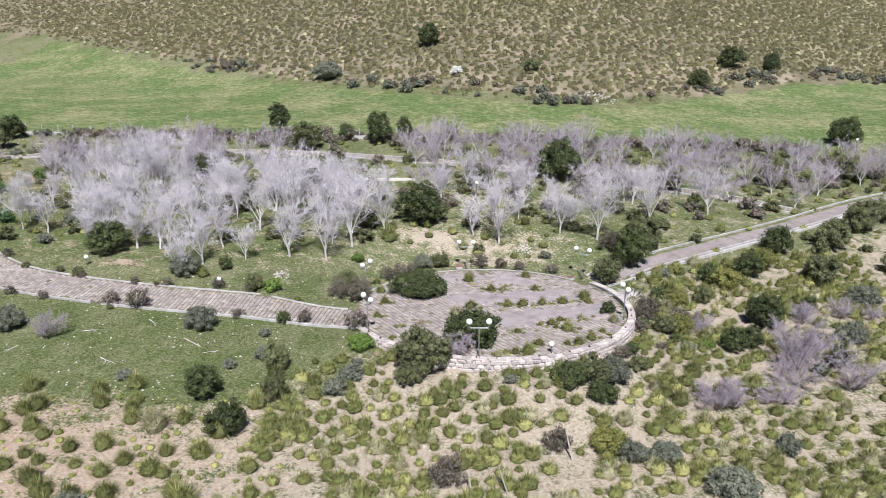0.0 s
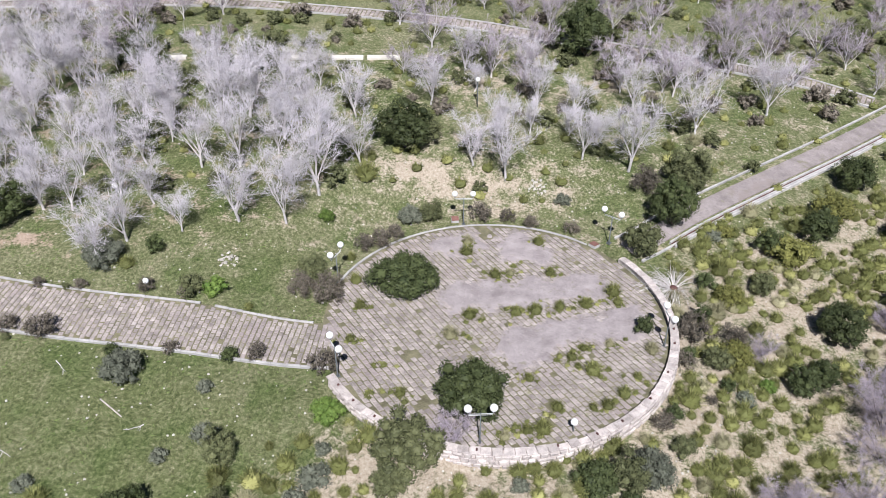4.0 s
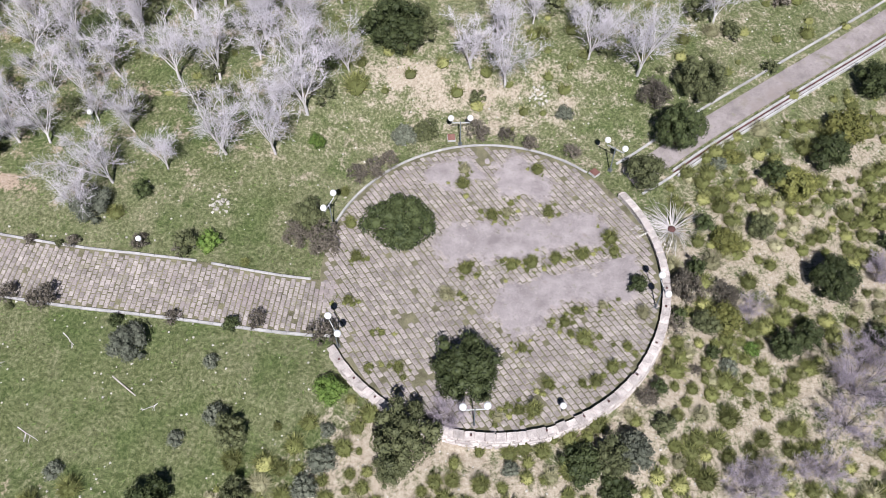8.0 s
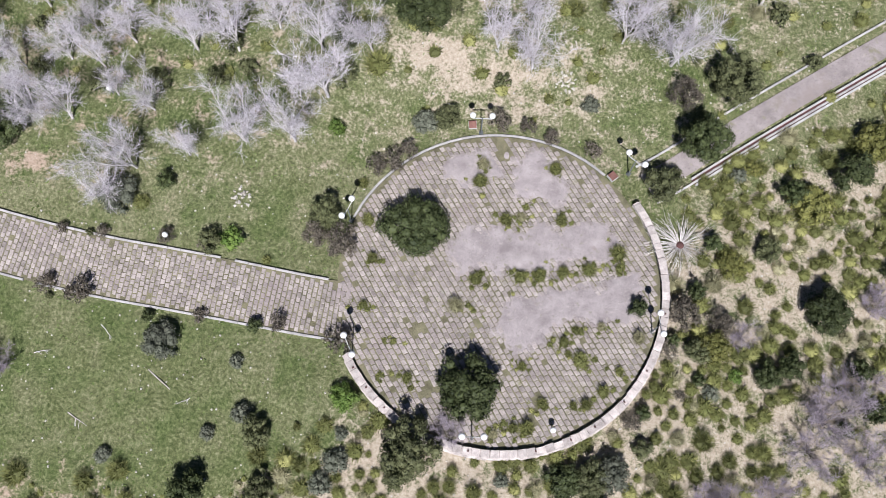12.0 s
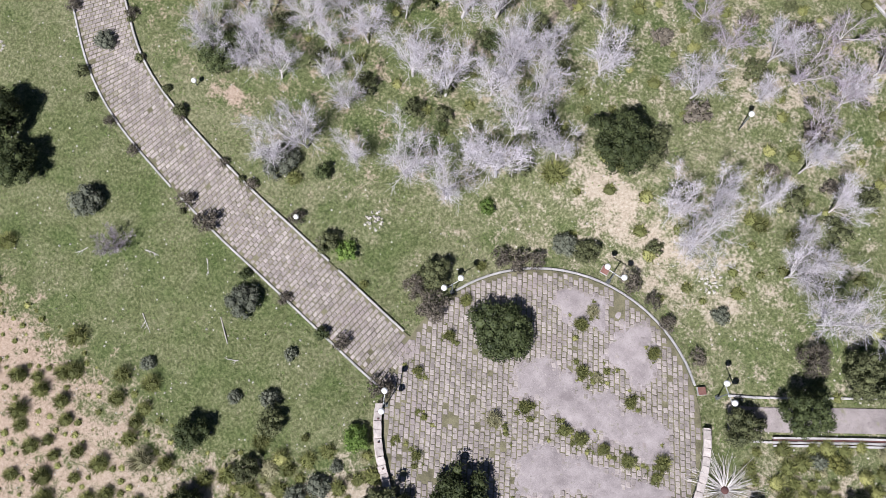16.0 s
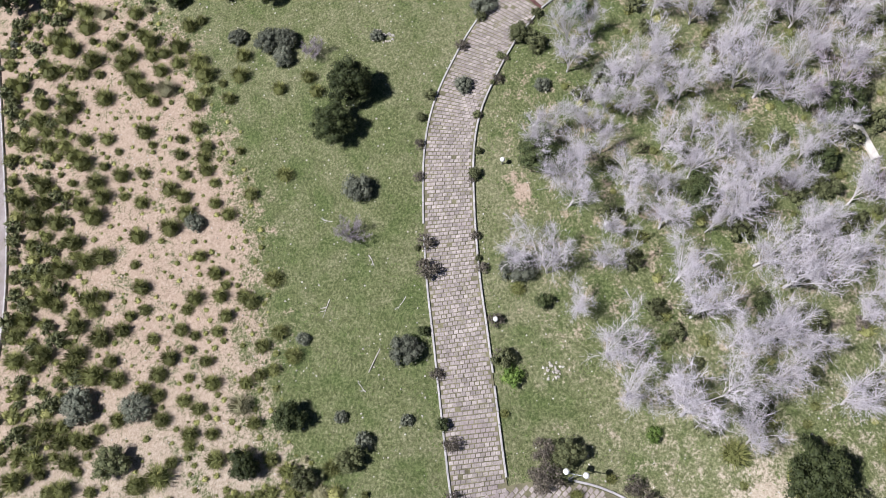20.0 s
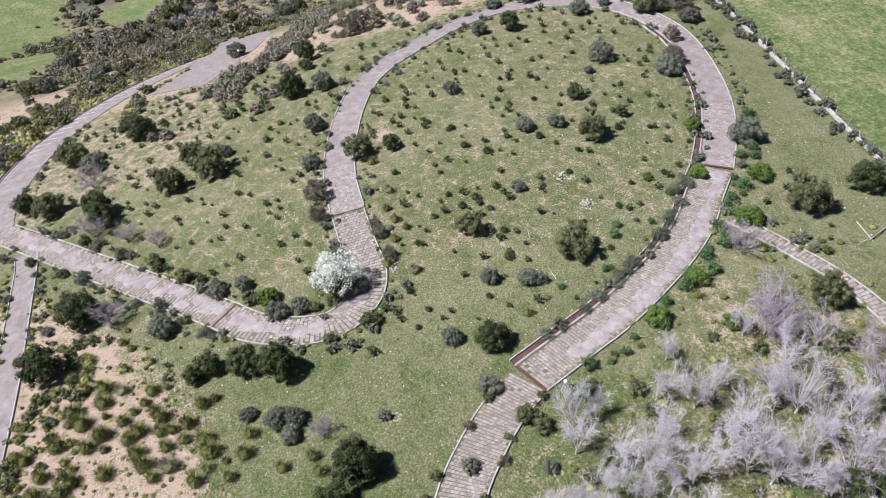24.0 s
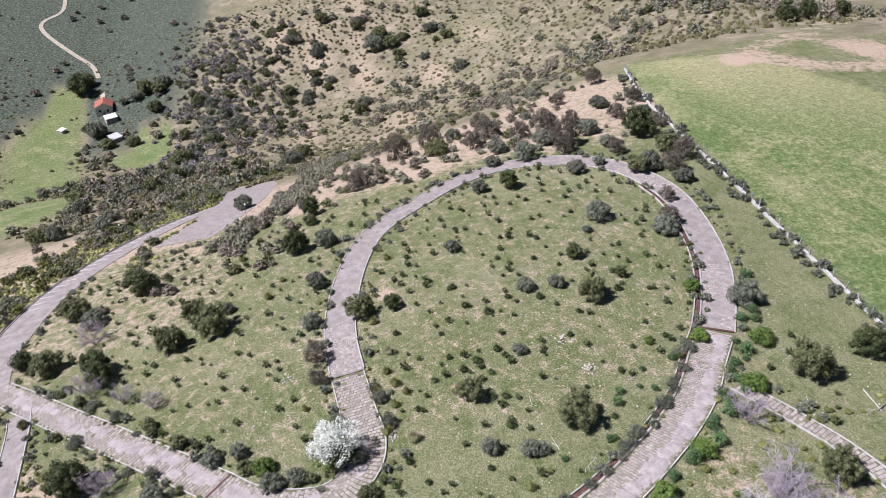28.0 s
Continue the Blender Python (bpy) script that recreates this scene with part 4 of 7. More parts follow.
def scatter(n, box, ok, gap, seed):
    """n random spots in a box that ok() accepts, no two nearer than gap."""
    rng = random.Random(seed)
    cells, out = {}, []
    for _ in range(n * 30):
        if len(out) >= n:
            break
        x, y = rng.uniform(box[0], box[1]), rng.uniform(box[2], box[3])
        p = ok(x, y)
        if rng.random() > p:
            continue
        c = (int(x // gap), int(y // gap))
        if any((x - a) ** 2 + (y - b) ** 2 < gap * gap for i in (-1, 0, 1) for j in (-1, 0, 1) for a, b in cells.get((c[0] + i, c[1] + j), ())):
            continue
        cells.setdefault(c, []).append((x, y))
        out.append((x, y))
    return out


def strewn(box, gap, share, seed):
    """Spots on a jittered grid; share(x, y) works on arrays and gives the chance of each."""
    rng = np.random.RandomState(seed)
    x, y = np.meshgrid(np.arange(box[0], box[1], gap), np.arange(box[2], box[3], gap))
    x = x + rng.uniform(-0.48, 0.48, x.shape) * gap
    y = y + rng.uniform(-0.48, 0.48, y.shape) * gap
    keep = rng.uniform(0, 1, x.shape) < share(x, y)
    return list(zip(x[keep].tolist(), y[keep].tolist()))


FINE_LINES = [(curve_through(line, 1.0)[0], width) for line, width in PATH_LINES]


CLEAR_X, CLEAR_Y, CLEAR_STEP = np.arange(-215, 85, 0.5), np.arange(0, 136, 0.5), 0.5


def path_clearance():
    """Distance from every half-metre cell to the edge of the nearest path."""
    gx, gy = np.meshgrid(CLEAR_X, CLEAR_Y)
    out = np.hypot(gx - PLAZA_X, gy - PLAZA_Y) - PLAZA_R - 0.4
    for xy, width in FINE_LINES:
        for px, py in xy:
            i0, i1 = np.searchsorted(CLEAR_X, (px - 8, px + 8))
            j0, j1 = np.searchsorted(CLEAR_Y, (py - 8, py + 8))
            box = out[j0:j1, i0:i1]
            np.minimum(box, np.hypot(gx[j0:j1, i0:i1] - px, gy[j0:j1, i0:i1] - py) - width / 2, out=box)
    return out


CLEARANCE = path_clearance()


def clear_of_paths(x, y):
    i, j = int((x + 215) / CLEAR_STEP), int(y / CLEAR_STEP)
    return CLEARANCE[j, i] if 0 <= j < len(CLEAR_Y) and 0 <= i < len(CLEAR_X) else 9.0


def off_paths(x, y, margin=0.3):
    return clear_of_paths(x, y) > margin


def stuff_plants(name, template, spots, sizes, mat, label, category, seed=3):
    rng = random.Random(seed)
    ms = []
    zs = land([p[0] for p in spots], [p[1] for p in spots])
    for (x, y), z in zip(spots, zs):
        s = rng.uniform(*sizes)
        ms.append(Matrix.Translation((x, y, z - 0.03)) @ Matrix.Rotation(rng.uniform(0, 6.28), 4, "Z") @ Matrix.Diagonal((s, s, s * rng.uniform(0.8, 1.15), 1)))
    return tagged(new(name, joined(name, template, ms, mat)), label, category, kind="stuff")


make_ground()


NORTH_TALL = [(-15.3, 124, 1.2), (-9.8, 121.8, 2.1), (-5.8, 125, 1.4), (-27, 129.6, 2.0)]
NORTH_DARK = [(68, 133, 3.2), (-69.2, 127.1, 2.3), (16.3, 105.3, 3.3), (-3.6, 192.4, 3.2), (69, 193.8, 3.2), (56.2, 175.4, 2.4), (80.4, 196.9, 2.6), (-500, -61, 8), (-228, 217, 3.6), (-229, 225, 3.4), (-227, 236, 3.2)]
NORTH_OLIVE = [(-20.2, 118.4, 3.2), (-17.6, 100.9, 2.8), (4.7, 101.5, 2.3), (18.5, 101.6, 1.8), (18.7, 170, 1.8), (30, 104, 2.5), (46, 109, 2.6), (58, 113, 3), (50, 92, 2.6), (55, 96, 2.4), (44, 86, 2.6), (48, 79, 2.2), (38, 76, 1.8)]
NORTH_GREY = [(-26.5, 184.7, 3.6), (40, 71, 1.9), (35, 63, 1.5), (-25, 121, 1.5)]

# ---- where the plants stand: x, y and radius (height for trees) ----
BLOSSOM_TREE = [(-70.4, 61.9, 3.27)]
DARK_SHRUBS_A = [(-2.1, 70.5, 2.78), (2.3, 58.6, 2.67), (19.3, 78.1, 2.2), (28.5, 65.7, 2), (9.3, 52.7, 1.45), (26.3, 74.7, 1.15), (36.8, 83.6, 1.85), (-21, 72.5, 0.74), (-13.4, 62.3, 0.61), (-21.1, 62.5, 0.49), (14.5, 65.2, 0.67), (25.9, 61.7, 1.09), (31.1, 61.7, 0.98), (11.4, 51.2, 1.2), (-2.7, 87.1, 2.66), (-45.2, 61.2, 2.45), (-41.6, 58.6, 2.3), (-14, 46.6, 1.3), (-62, 45.7, 1.27), (-33.4, 75.9, 2.2), (-16.1, 88.9, 0.89), (-26.4, 87.2, 1.65), (-31, 101.4, 2.17), (-26.4, 97.7, 1.41), (-39.6, 106, 1.02), (-8.4, 85, 1.27), (-101.4, 30.2, 2.41), (-97.5, 72.3, 1.29), (-126.3, 33.4, 2.7), (-128.5, 98.5, 2.04), (-100.6, 100.7, 1.36)]
DARK_SHRUBS_B = [(-142.2, 129.1, 3.5), (-109.6, 17.9, 1.87), (-93.4, 105.3, 0.97), (-123.7, 59.5, 2.5), (-141.2, 63.2, 1.95), (-62, 51.1, 2.16), (-60.3, 54.6, 2.24), (-56.6, 76.7, 1.98), (-68.9, 28.5, 2.88), (-76.9, 31, 2.96), (-98.9, 31.2, 2.24), (-62.9, 47.4, 1.45), (31.1, 76.8, 1.58), (20.3, 70.6, 0.77), (18.9, 66.8, 0.75), (24, 61, 1.23), (17.1, 63, 0.53), (18.9, 60.3, 0.53), (14.9, 57.7, 0.59), (31.9, 58.7, 0.98), (29.9, 57.5, 0.65), (33.9, 69.2, 0.86)]
DARK_SHRUBS = DARK_SHRUBS_A + DARK_SHRUBS_B + [(-16.9, 50.6, 1.45)]
OLIVE_SHRUBS = [(-1.4, 54.4, 2.75), (21.8, 82.8, 2.49), (16.6, 74.9, 1.64), (18.7, 62.4, 1.0), (-2.5, 52.4, 1.17), (-0.3, 79.6, 1.08), (-17.1, 68.3, 0.95), (-0.9, 88.3, 2.1), (24.4, 70.3, 1.09), (-9, 70.9, 1.33), (-11.8, 50.9, 1.05), (-17.1, 35.9, 1.5), (-24.4, 97.1, 1.31), (-46.6, 77.5, 1.16), (-45.3, 78.8, 0.95), (-12.5, 54.8, 1.14), (-97.3, 67.8, 2.4), (-102.8, 40.7, 2.78), (-104.2, 46.8, 3.31), (-109.5, 43.9, 2.41), (-106.8, 21.6, 2.83), (-123.9, 22.4, 3.4), (-67.7, 89.2, 2.92), (-67.3, 118.1, 3.18), (-52.6, 111.5, 2.6), (-89.5, 99.5, 2.49), (-75.1, 78.9, 1.75), (-131.8, 130.4, 2.78), (-125.4, 121.9, 2.45), (11.2, 53.1, 1.3), (14.7, 55.2, 0.78)]
GREY_SHRUBS_A = [(-24.3, 71.3, 1.54), (-2.1, 79.2, 1.12), (-19.9, 60.8, 1.48), (-23.1, 52.8, 0.6), (-13.7, 56.1, 0.79), (-16, 54.7, 0.57), (-14.4, 59.7, 0.52), (12.5, 53.4, 1.4), (19.9, 59.4, 0.68), (10.9, 81.3, 0.73), (-6.8, 53.2, 0.91), (-7.7, 51.6, 0.89), (22.3, 76.1, 0.61), (-6.5, 55.1, 0.5), (-35.1, 59.8, 1.49), (-21, 38.3, 1.39), (-22.3, 33.4, 1.59), (-53.1, 56, 1.32), (-36.3, 45, 0.91), (-51.3, 55.4, 1.09), (-55.2, 51.4, 1), (-42.9, 71.2, 0.94), (-40.8, 78.1, 0.82), (-40, 83.8, 1.43), (-69, 57.7, 1.36), (-69, 54.9, 1.54), (-75.1, 47.9, 1.3), (-69.8, 64.4, 1.26), (-94.8, 91.5, 1.45)]
GREY_SHRUBS_B = [(-94.1, 95.8, 1.29), (-81.4, 86.7, 1.15), (-66, 78.9, 1.24), (-64.6, 83, 1.35), (-110.7, 108.6, 2.39), (-103.6, 117, 2.47), (-83.1, 118.6, 2.43), (-109.3, 62.5, 1.92), (-123.5, 64.8, 2.12), (-98.3, 61, 1.6), (-71, 41.7, 1.74), (-75.4, 51.1, 1.18), (-109.9, 84, 1.43), (-129.8, 93.6, 1.64), (-129.3, 111.6, 2.07), (-141.5, 105.7, 2.66), (-107.2, 105.4, 0.9), (-118.6, 26.7, 2.37), (-108.9, 48.6, 1.38), (-64.4, 84.2, 0.98), (-51.2, 75.1, 1.33), (-58.6, 73, 1.31), (-53.5, 54.3, 1.44), (-50.9, 64.6, 0.66), (17.6, 42.1, 1.77), (12.2, 45.5, 1.09), (14.4, 45.6, 1.09), (22.9, 46.9, 0.9), (4.9, 52.5, 0.57), (-148, 111.3, 2.55), (-150, 102.3, 2.33), (-192.8, 123.2, 2.06)]
GREY_SHRUBS_C = [(-164.2, 129.8, 2.55), (-148.7, 121.2, 2.57), (-126.1, 124.5, 2.6), (-119.2, 127.6, 1.98), (-131.3, 116.8, 1.27), (-142, 99, 2), (-174.1, 98.1, 2.13), (-152.9, 135.5, 1.69), (-139.5, 121.8, 1.78), (-171.6, 115, 1.58)]
GREY_SHRUBS = GREY_SHRUBS_A + GREY_SHRUBS_B + GREY_SHRUBS_C
GREEN_SHRUBS = [(-6.4, 57.6, 1.09), (-15.6, 68.6, 0.88), (-8.8, 78, 0.7), (21.8, 60.8, 0.61), (-71.6, 54, 1.52), (-87.6, 113.3, 1.41), (-77.2, 109.1, 1.29), (-59.1, 100.4, 1.43), (-52.1, 101, 1.11), (-54.8, 94, 1.47), (-74.9, 116.3, 1.7), (-67.1, 110.9, 1.7), (-78.3, 102.8, 0.72)]
BROWN_SCRUB_A = [(-7.8, 69.1, 1.39), (-4.4, 76, 0.96), (-5.5, 75.4, 0.78), (-3.1, 76.9, 0.71), (18.1, 82, 1.36), (17.9, 65.1, 1.27), (4, 79.6, 0.9), (6.1, 79.5, 0.63), (8, 78.5, 0.72), (11.1, 77.6, 0.71), (-26.2, 63.9, 0.99), (-28.7, 64.4, 0.77), (-11.7, 62.6, 0.69), (-7.3, 61.6, 0.98), (-20.4, 68.5, 0.72), (-9.5, 69.5, 1.06), (16.7, 62.4, 0.77), (-143.8, 114.5, 3.39), (-155.3, 113.6, 3.37), (-164.2, 103.6, 3.27), (-151.3, 74.2, 3), (-171.8, 84.2, 3.91), (-171, 92.1, 3.38), (-128.4, 132.1, 2.52), (-135.3, 121.7, 2.17), (-89.4, 61.2, 1.79), (-84.7, 60.9, 1.44), (20.5, 64.6, 1.07), (13.9, 57.1, 0.71), (17.5, 59.1, 0.4), (0.2, 42.1, 1.15), (7.4, 46.1, 1.03)]
BROWN_SCRUB_B = [(-186.2, 137.1, 2.57), (-140.1, 113.3, 2.44), (-180, 106.3, 2.6), (-175.7, 123.9, 1.89), (-154.2, 129.6, 2.18), (-155.5, 120, 2.18), (-123.6, 127.6, 2.54), (-113.5, 121.8, 1.52), (-156.1, 109, 2.42), (-157.4, 98.7, 2.43), (-163.2, 137.4, 2.04), (-144.8, 134.9, 1.85), (-160, 116.5, 1.99), (-105.7, 118.6, 1.98)]
BROWN_SCRUB = BROWN_SCRUB_A + BROWN_SCRUB_B
MAUVE_SHRUBS = [(28.2, 58.0, 2.5), (27.2, 55.8, 1.9), (21.0, 52.0, 1.3), (22.4, 63.8, 1.02), (1.3, 55.5, 1.2), (32.2, 66.4, 1.22), (25, 52.8, 1.29), (29.8, 60.3, 1.5), (-50.9, 58.7, 1.19), (-31.2, 58.1, 1.27), (-96.7, 29.8, 2.17), (-75.2, 35.2, 2.05), (-62.8, 107, 2.12), (-92.3, 35.4, 1.5), (-89.3, 39.5, 1.47), (-49.1, 104.4, 2.15), (-112.1, 27.6, 2.44), (-53.1, 104.5, 1.8), (31.2, 55.1, 1.68), (23.8, 52.9, 0.87), (32.5, 61.1, 0.83), (32.7, 67.4, 0.93), (21.7, 63.3, 0.62), (19.7, 51.6, 1.62), (36.4, 67.9, 1.14), (39.3, 67.8, 0.93)]
YELLOW_SHRUBS = [(27.8, 73.9, 1.75), (33.1, 79.2, 1.8), (21.6, 69, 1.18), (23.5, 76.7, 0.7), (20, 62.7, 1.3), (10.9, 46.4, 1.4)]
HILL_SHRUBS_A = [(-502, 86.9, 5.2), (-469.8, 83, 4.3), (-491.7, 68.8, 4.1), (-479.4, 60.8, 4), (-461.4, 117.9, 6.5), (-487.4, 107.8, 3.4), (-435.8, 125.1, 4.1), (-383.3, 99.2, 4.5), (-443.3, 78.4, 3.8), (-431.5, 86, 3.7), (-445.7, 46.2, 3.2), (-421.1, 73.6, 4), (-431.7, 62.7, 4.6), (-434, 99, 3.4), (-477.5, 145.7, 4.4), (-410.7, 35.5, 5), (-447.4, 28.9, 4.1), (-410.5, 19.5, 5), (-359.7, 10.7, 6), (-362.1, 17.5, 4.5), (-248.5, 19, 2.4), (-326.5, -0.8, 4), (-272.3, -14.2, 3.9), (-207.9, 10.9, 3), (-199.4, -3.6, 2.9), (-147.5, 62.1, 1.4), (-135.6, 62.8, 1.4), (-126.3, 59.3, 2), (-162, 92.1, 3), (-175.1, 48.6, 1.7), (-511.9, -60.7, 7.5), (-446.3, -44.7, 5)]
HILL_SHRUBS_B = [(-480.9, -19.6, 6), (-483.7, -9.4, 5), (-456.9, -12.2, 5), (-475.6, -32.3, 3.3), (-450.5, 12, 4.46), (-443, 20.2, 4.4), (-439.4, 45.3, 3.14), (-469.7, 37.9, 3.96), (-460.5, 50.8, 3.26), (-428.6, 28.2, 4.3), (-386.9, 40.8, 3.39), (-424.4, 17.7, 4.25), (-411.4, 8, 4.14), (-381.8, 14.7, 4.43), (-296, 16.3, 3.9), (-299.7, 21.2, 3.95), (-393.3, 20.8, 3.99), (-355.2, 28.7, 3.64), (-259.6, 14, 3.8), (-254.5, 9.3, 2.97), (-259.6, -9.7, 4.12), (-233.9, -2.7, 3.06), (-477.3, -11.8, 5.3), (-476, -25, 4.62), (-419.5, -20.5, 4.77), (-440.3, -42.5, 6.5), (-422.8, -34.1, 4.79), (-277.7, 61.4, 4.56), (-299.5, 66.1, 4.03), (-166.4, 49, 2.5), (-194.5, 20.2, 2.59), (-193.4, 12.1, 2.85)]
HILL_SHRUBS_C = [(-200.8, -6.7, 2.93), (-197.2, -0.1, 2.89), (-187.7, 33.9, 1.96), (-206.2, 39.1, 1.84), (-482, 106.3, 4.07), (-452.8, 112.6, 6.5), (-450.5, 122.1, 5.81), (-420.2, 136.2, 3.06), (-429.1, 123.6, 3.11), (-485.7, 67.3, 4.07), (-503.6, 55.9, 3.49), (-463.7, 80.7, 4.6), (-370, 96.2, 4.38), (-434.3, 78.2, 3.75), (-424.1, 83.7, 3.07), (-412.6, 72.1, 4.2), (-421.3, 61.9, 3.65), (-453.7, 145.8, 4.56), (-438, 152.4, 4.43), (-382.2, 147.9, 3.95), (-455.1, 129.4, 3.91)]
HILL_SHRUBS = HILL_SHRUBS_A + HILL_SHRUBS_B + HILL_SHRUBS_C
BARE_TREES_A = [(-15.4, 76.2, 8.5), (-11.8, 76.6, 7.8), (-9.6, 80.3, 9.5), (-19.9, 83.3, 8.1), (3.4, 85.5, 6.8), (6.2, 84, 8.4), (13.2, 86.3, 7.1), (9.8, 93.9, 6.6), (-0.4, 94.3, 8), (24.3, 90.3, 8), (17.1, 84.7, 9.5), (32.7, 94.9, 9), (-23.4, 73.6, 8), (-31, 77.1, 7.5), (-6.4, 84.1, 6.6), (-19.5, 74.8, 5.5), (12.3, 89.3, 5.2), (-13.7, 85.5, 6.1), (-17.3, 92.8, 5.2), (-16.7, 83.4, 8), (-17.2, 91.2, 9), (-13.4, 87.2, 8.8), (-7.4, 91.8, 8), (-10.2, 83.9, 8), (-10.3, 87.7, 8), (-34.4, 75.7, 6.1), (-24.9, 71.2, 6.3), (-26.7, 81.3, 5.8), (-41.7, 80.7, 6.3), (-38.6, 85.9, 7.3), (-36.1, 89.2, 6.1), (-35.8, 94, 8.3)]
BARE_TREES_B = [(-33.3, 97.7, 7.1), (-23.8, 89.2, 8.5), (-19.5, 89.7, 8.5), (-37.5, 101.8, 6.2), (-33.9, 103.1, 7.1), (-30.2, 90.4, 5.9), (-31.7, 86.1, 6.5), (-32.8, 81, 5.4), (-28.5, 87.4, 5.9), (-17.3, 95.6, 6.5), (-22.6, 78.2, 5.7), (-40.2, 100.9, 8.5), (-39.7, 84.1, 5.6), (-43.4, 92.8, 6.5), (-40.5, 95.7, 5.7), (-49.6, 92.7, 4.5), (-50.4, 101.2, 4.6), (-45.4, 102.7, 6.1), (-38.7, 105.2, 6.9), (-34.3, 95.3, 7.6), (-37.2, 92.1, 4.9), (-41.3, 88.4, 5.1), (-35.9, 77.3, 5.9)]
BARE_TREES = BARE_TREES_A + BARE_TREES_B
TUSSOCKS_SLOPE_A = [(-61.8, 33, 1.05), (-64.3, 36, 1.47), (-63.3, 38, 0.82), (-62.1, 36.1, 1.17), (-62.1, 41.3, 0.87), (-62.2, 42.8, 0.47), (-59.9, 34.2, 1.16), (-60.7, 40.6, 0.58), (-60.2, 36.6, 0.46), (-59.2, 41.7, 0.69), (-57.9, 42.5, 1.02), (-56.2, 45.3, 0.9), (-58.4, 46.7, 0.8), (-58.7, 48, 0.57), (-58.8, 38.6, 0.8), (-59.8, 39.6, 0.58), (-57.6, 36.5, 1.14), (-56.8, 40.3, 1.02), (-56.1, 42.6, 0.79), (-56.1, 39.4, 0.9), (-56, 43.8, 0.68), (-54.3, 45.1, 0.78), (-53.7, 47.1, 1), (-51.9, 47.6, 1.1), (-53.9, 43.3, 0.78), (-57.7, 32, 1.14), (-56.5, 35.2, 0.91), (-55.8, 37, 0.57), (-54, 40.4, 1.01), (-52.3, 41.2, 1), (-51.5, 43.7, 0.99), (-52.6, 37.4, 1.11)]
TUSSOCKS_SLOPE_B = [(-50.7, 42.2, 0.77), (-48.9, 46.3, 0.87), (-50.1, 47.5, 0.66), (-48.5, 49.6, 0.7), (-50.7, 51, 0.87), (-50.5, 49.2, 0.44), (-52.9, 51.6, 0.77), (-48, 54.5, 0.7), (-48.4, 57.4, 0.7), (-46.6, 57.9, 0.69), (-57.1, 28.9, 0.8), (-54.2, 31, 0.84), (-52.2, 30.7, 1), (-49.9, 29.3, 1.37), (-52.7, 34.2, 0.89), (-51.7, 33.3, 0.89), (-48.4, 35.2, 0.76), (-48.9, 31.5, 0.88), (-47.8, 37.4, 0.76), (-47.4, 41.1, 0.86), (-46.2, 46.2, 0.75), (-45.5, 44.5, 0.53), (-43.9, 46.8, 0.74), (-42.8, 46.4, 0.74), (-43.8, 44.3, 0.63), (-45.8, 41.7, 0.43), (-46.1, 38.4, 0.43), (-47.1, 34, 0.87), (-45.9, 34.8, 1.07), (-44.9, 36.9, 0.53), (-41.6, 44.4, 0.63), (-41.4, 46.5, 0.73)]
TUSSOCKS_SLOPE_C = [(-43.3, 38.5, 0.79), (-42.8, 40.7, 0.63), (-43.3, 36, 0.95), (-41.6, 36.5, 0.94), (-41.6, 34.3, 0.79), (-41.1, 38.6, 0.52), (-40.5, 42.9, 0.83), (-39.3, 44.1, 0.72), (-39.9, 47.1, 0.52), (-37.8, 46.9, 0.61), (-36.3, 48, 0.71), (-37.7, 50.3, 0.71), (-38.7, 53.6, 0.77), (-42.5, 49.9, 0.42), (-39.9, 40.2, 0.73), (-37.5, 44.2, 0.92), (-39.8, 35.6, 1.04), (-44.6, 30.8, 1.17), (-43.4, 28.8, 0.96), (-42.7, 31, 0.85), (-36.5, 42.6, 0.91), (-36.5, 39.6, 0.81), (-40.3, 32.1, 0.94), (-40.9, 29.9, 0.94), (-37.7, 33.6, 0.92), (-35.5, 36.2, 1.01), (-35.4, 34.6, 0.91), (-35.2, 32.5, 1.01), (-33, 45, 0.6), (-33.9, 39.1, 0.5), (-31, 46.1, 0.69), (-29, 51.1, 0.87)]
TUSSOCKS_SLOPE_D = [(-29.7, 46.9, 0.49), (-31.5, 39.5, 0.79), (-31.8, 34.6, 0.89), (-31.7, 36.1, 0.6), (-30.6, 35.1, 0.79), (-32.9, 30.8, 1), (-31.9, 31.8, 0.7), (-29.2, 44.1, 0.78), (-28.8, 46.3, 0.68), (-28.2, 48.3, 0.68), (-27.5, 48.9, 0.77), (-28.4, 43.3, 0.58), (-29.4, 39.6, 0.59), (-26.9, 46.6, 0.63), (-29.2, 38.3, 0.54), (-29.5, 33.5, 0.88), (-31.3, 28.9, 0.79), (-28.1, 37.5, 0.78), (-27.9, 35.5, 0.97), (-26.7, 42.6, 0.67), (-25.7, 45.7, 0.57), (-25.9, 43.7, 0.48), (-26.6, 40.1, 0.58), (-24.2, 50.9, 0.71), (-23.4, 49.3, 0.66), (-21.9, 51.7, 0.75), (-27.9, 27.9, 0.97), (-27.7, 30.4, 0.97), (-26.9, 29.6, 0.77), (-26.9, 33.4, 0.97), (-24.7, 34.8, 1.14), (-25.9, 32.6, 0.86)]
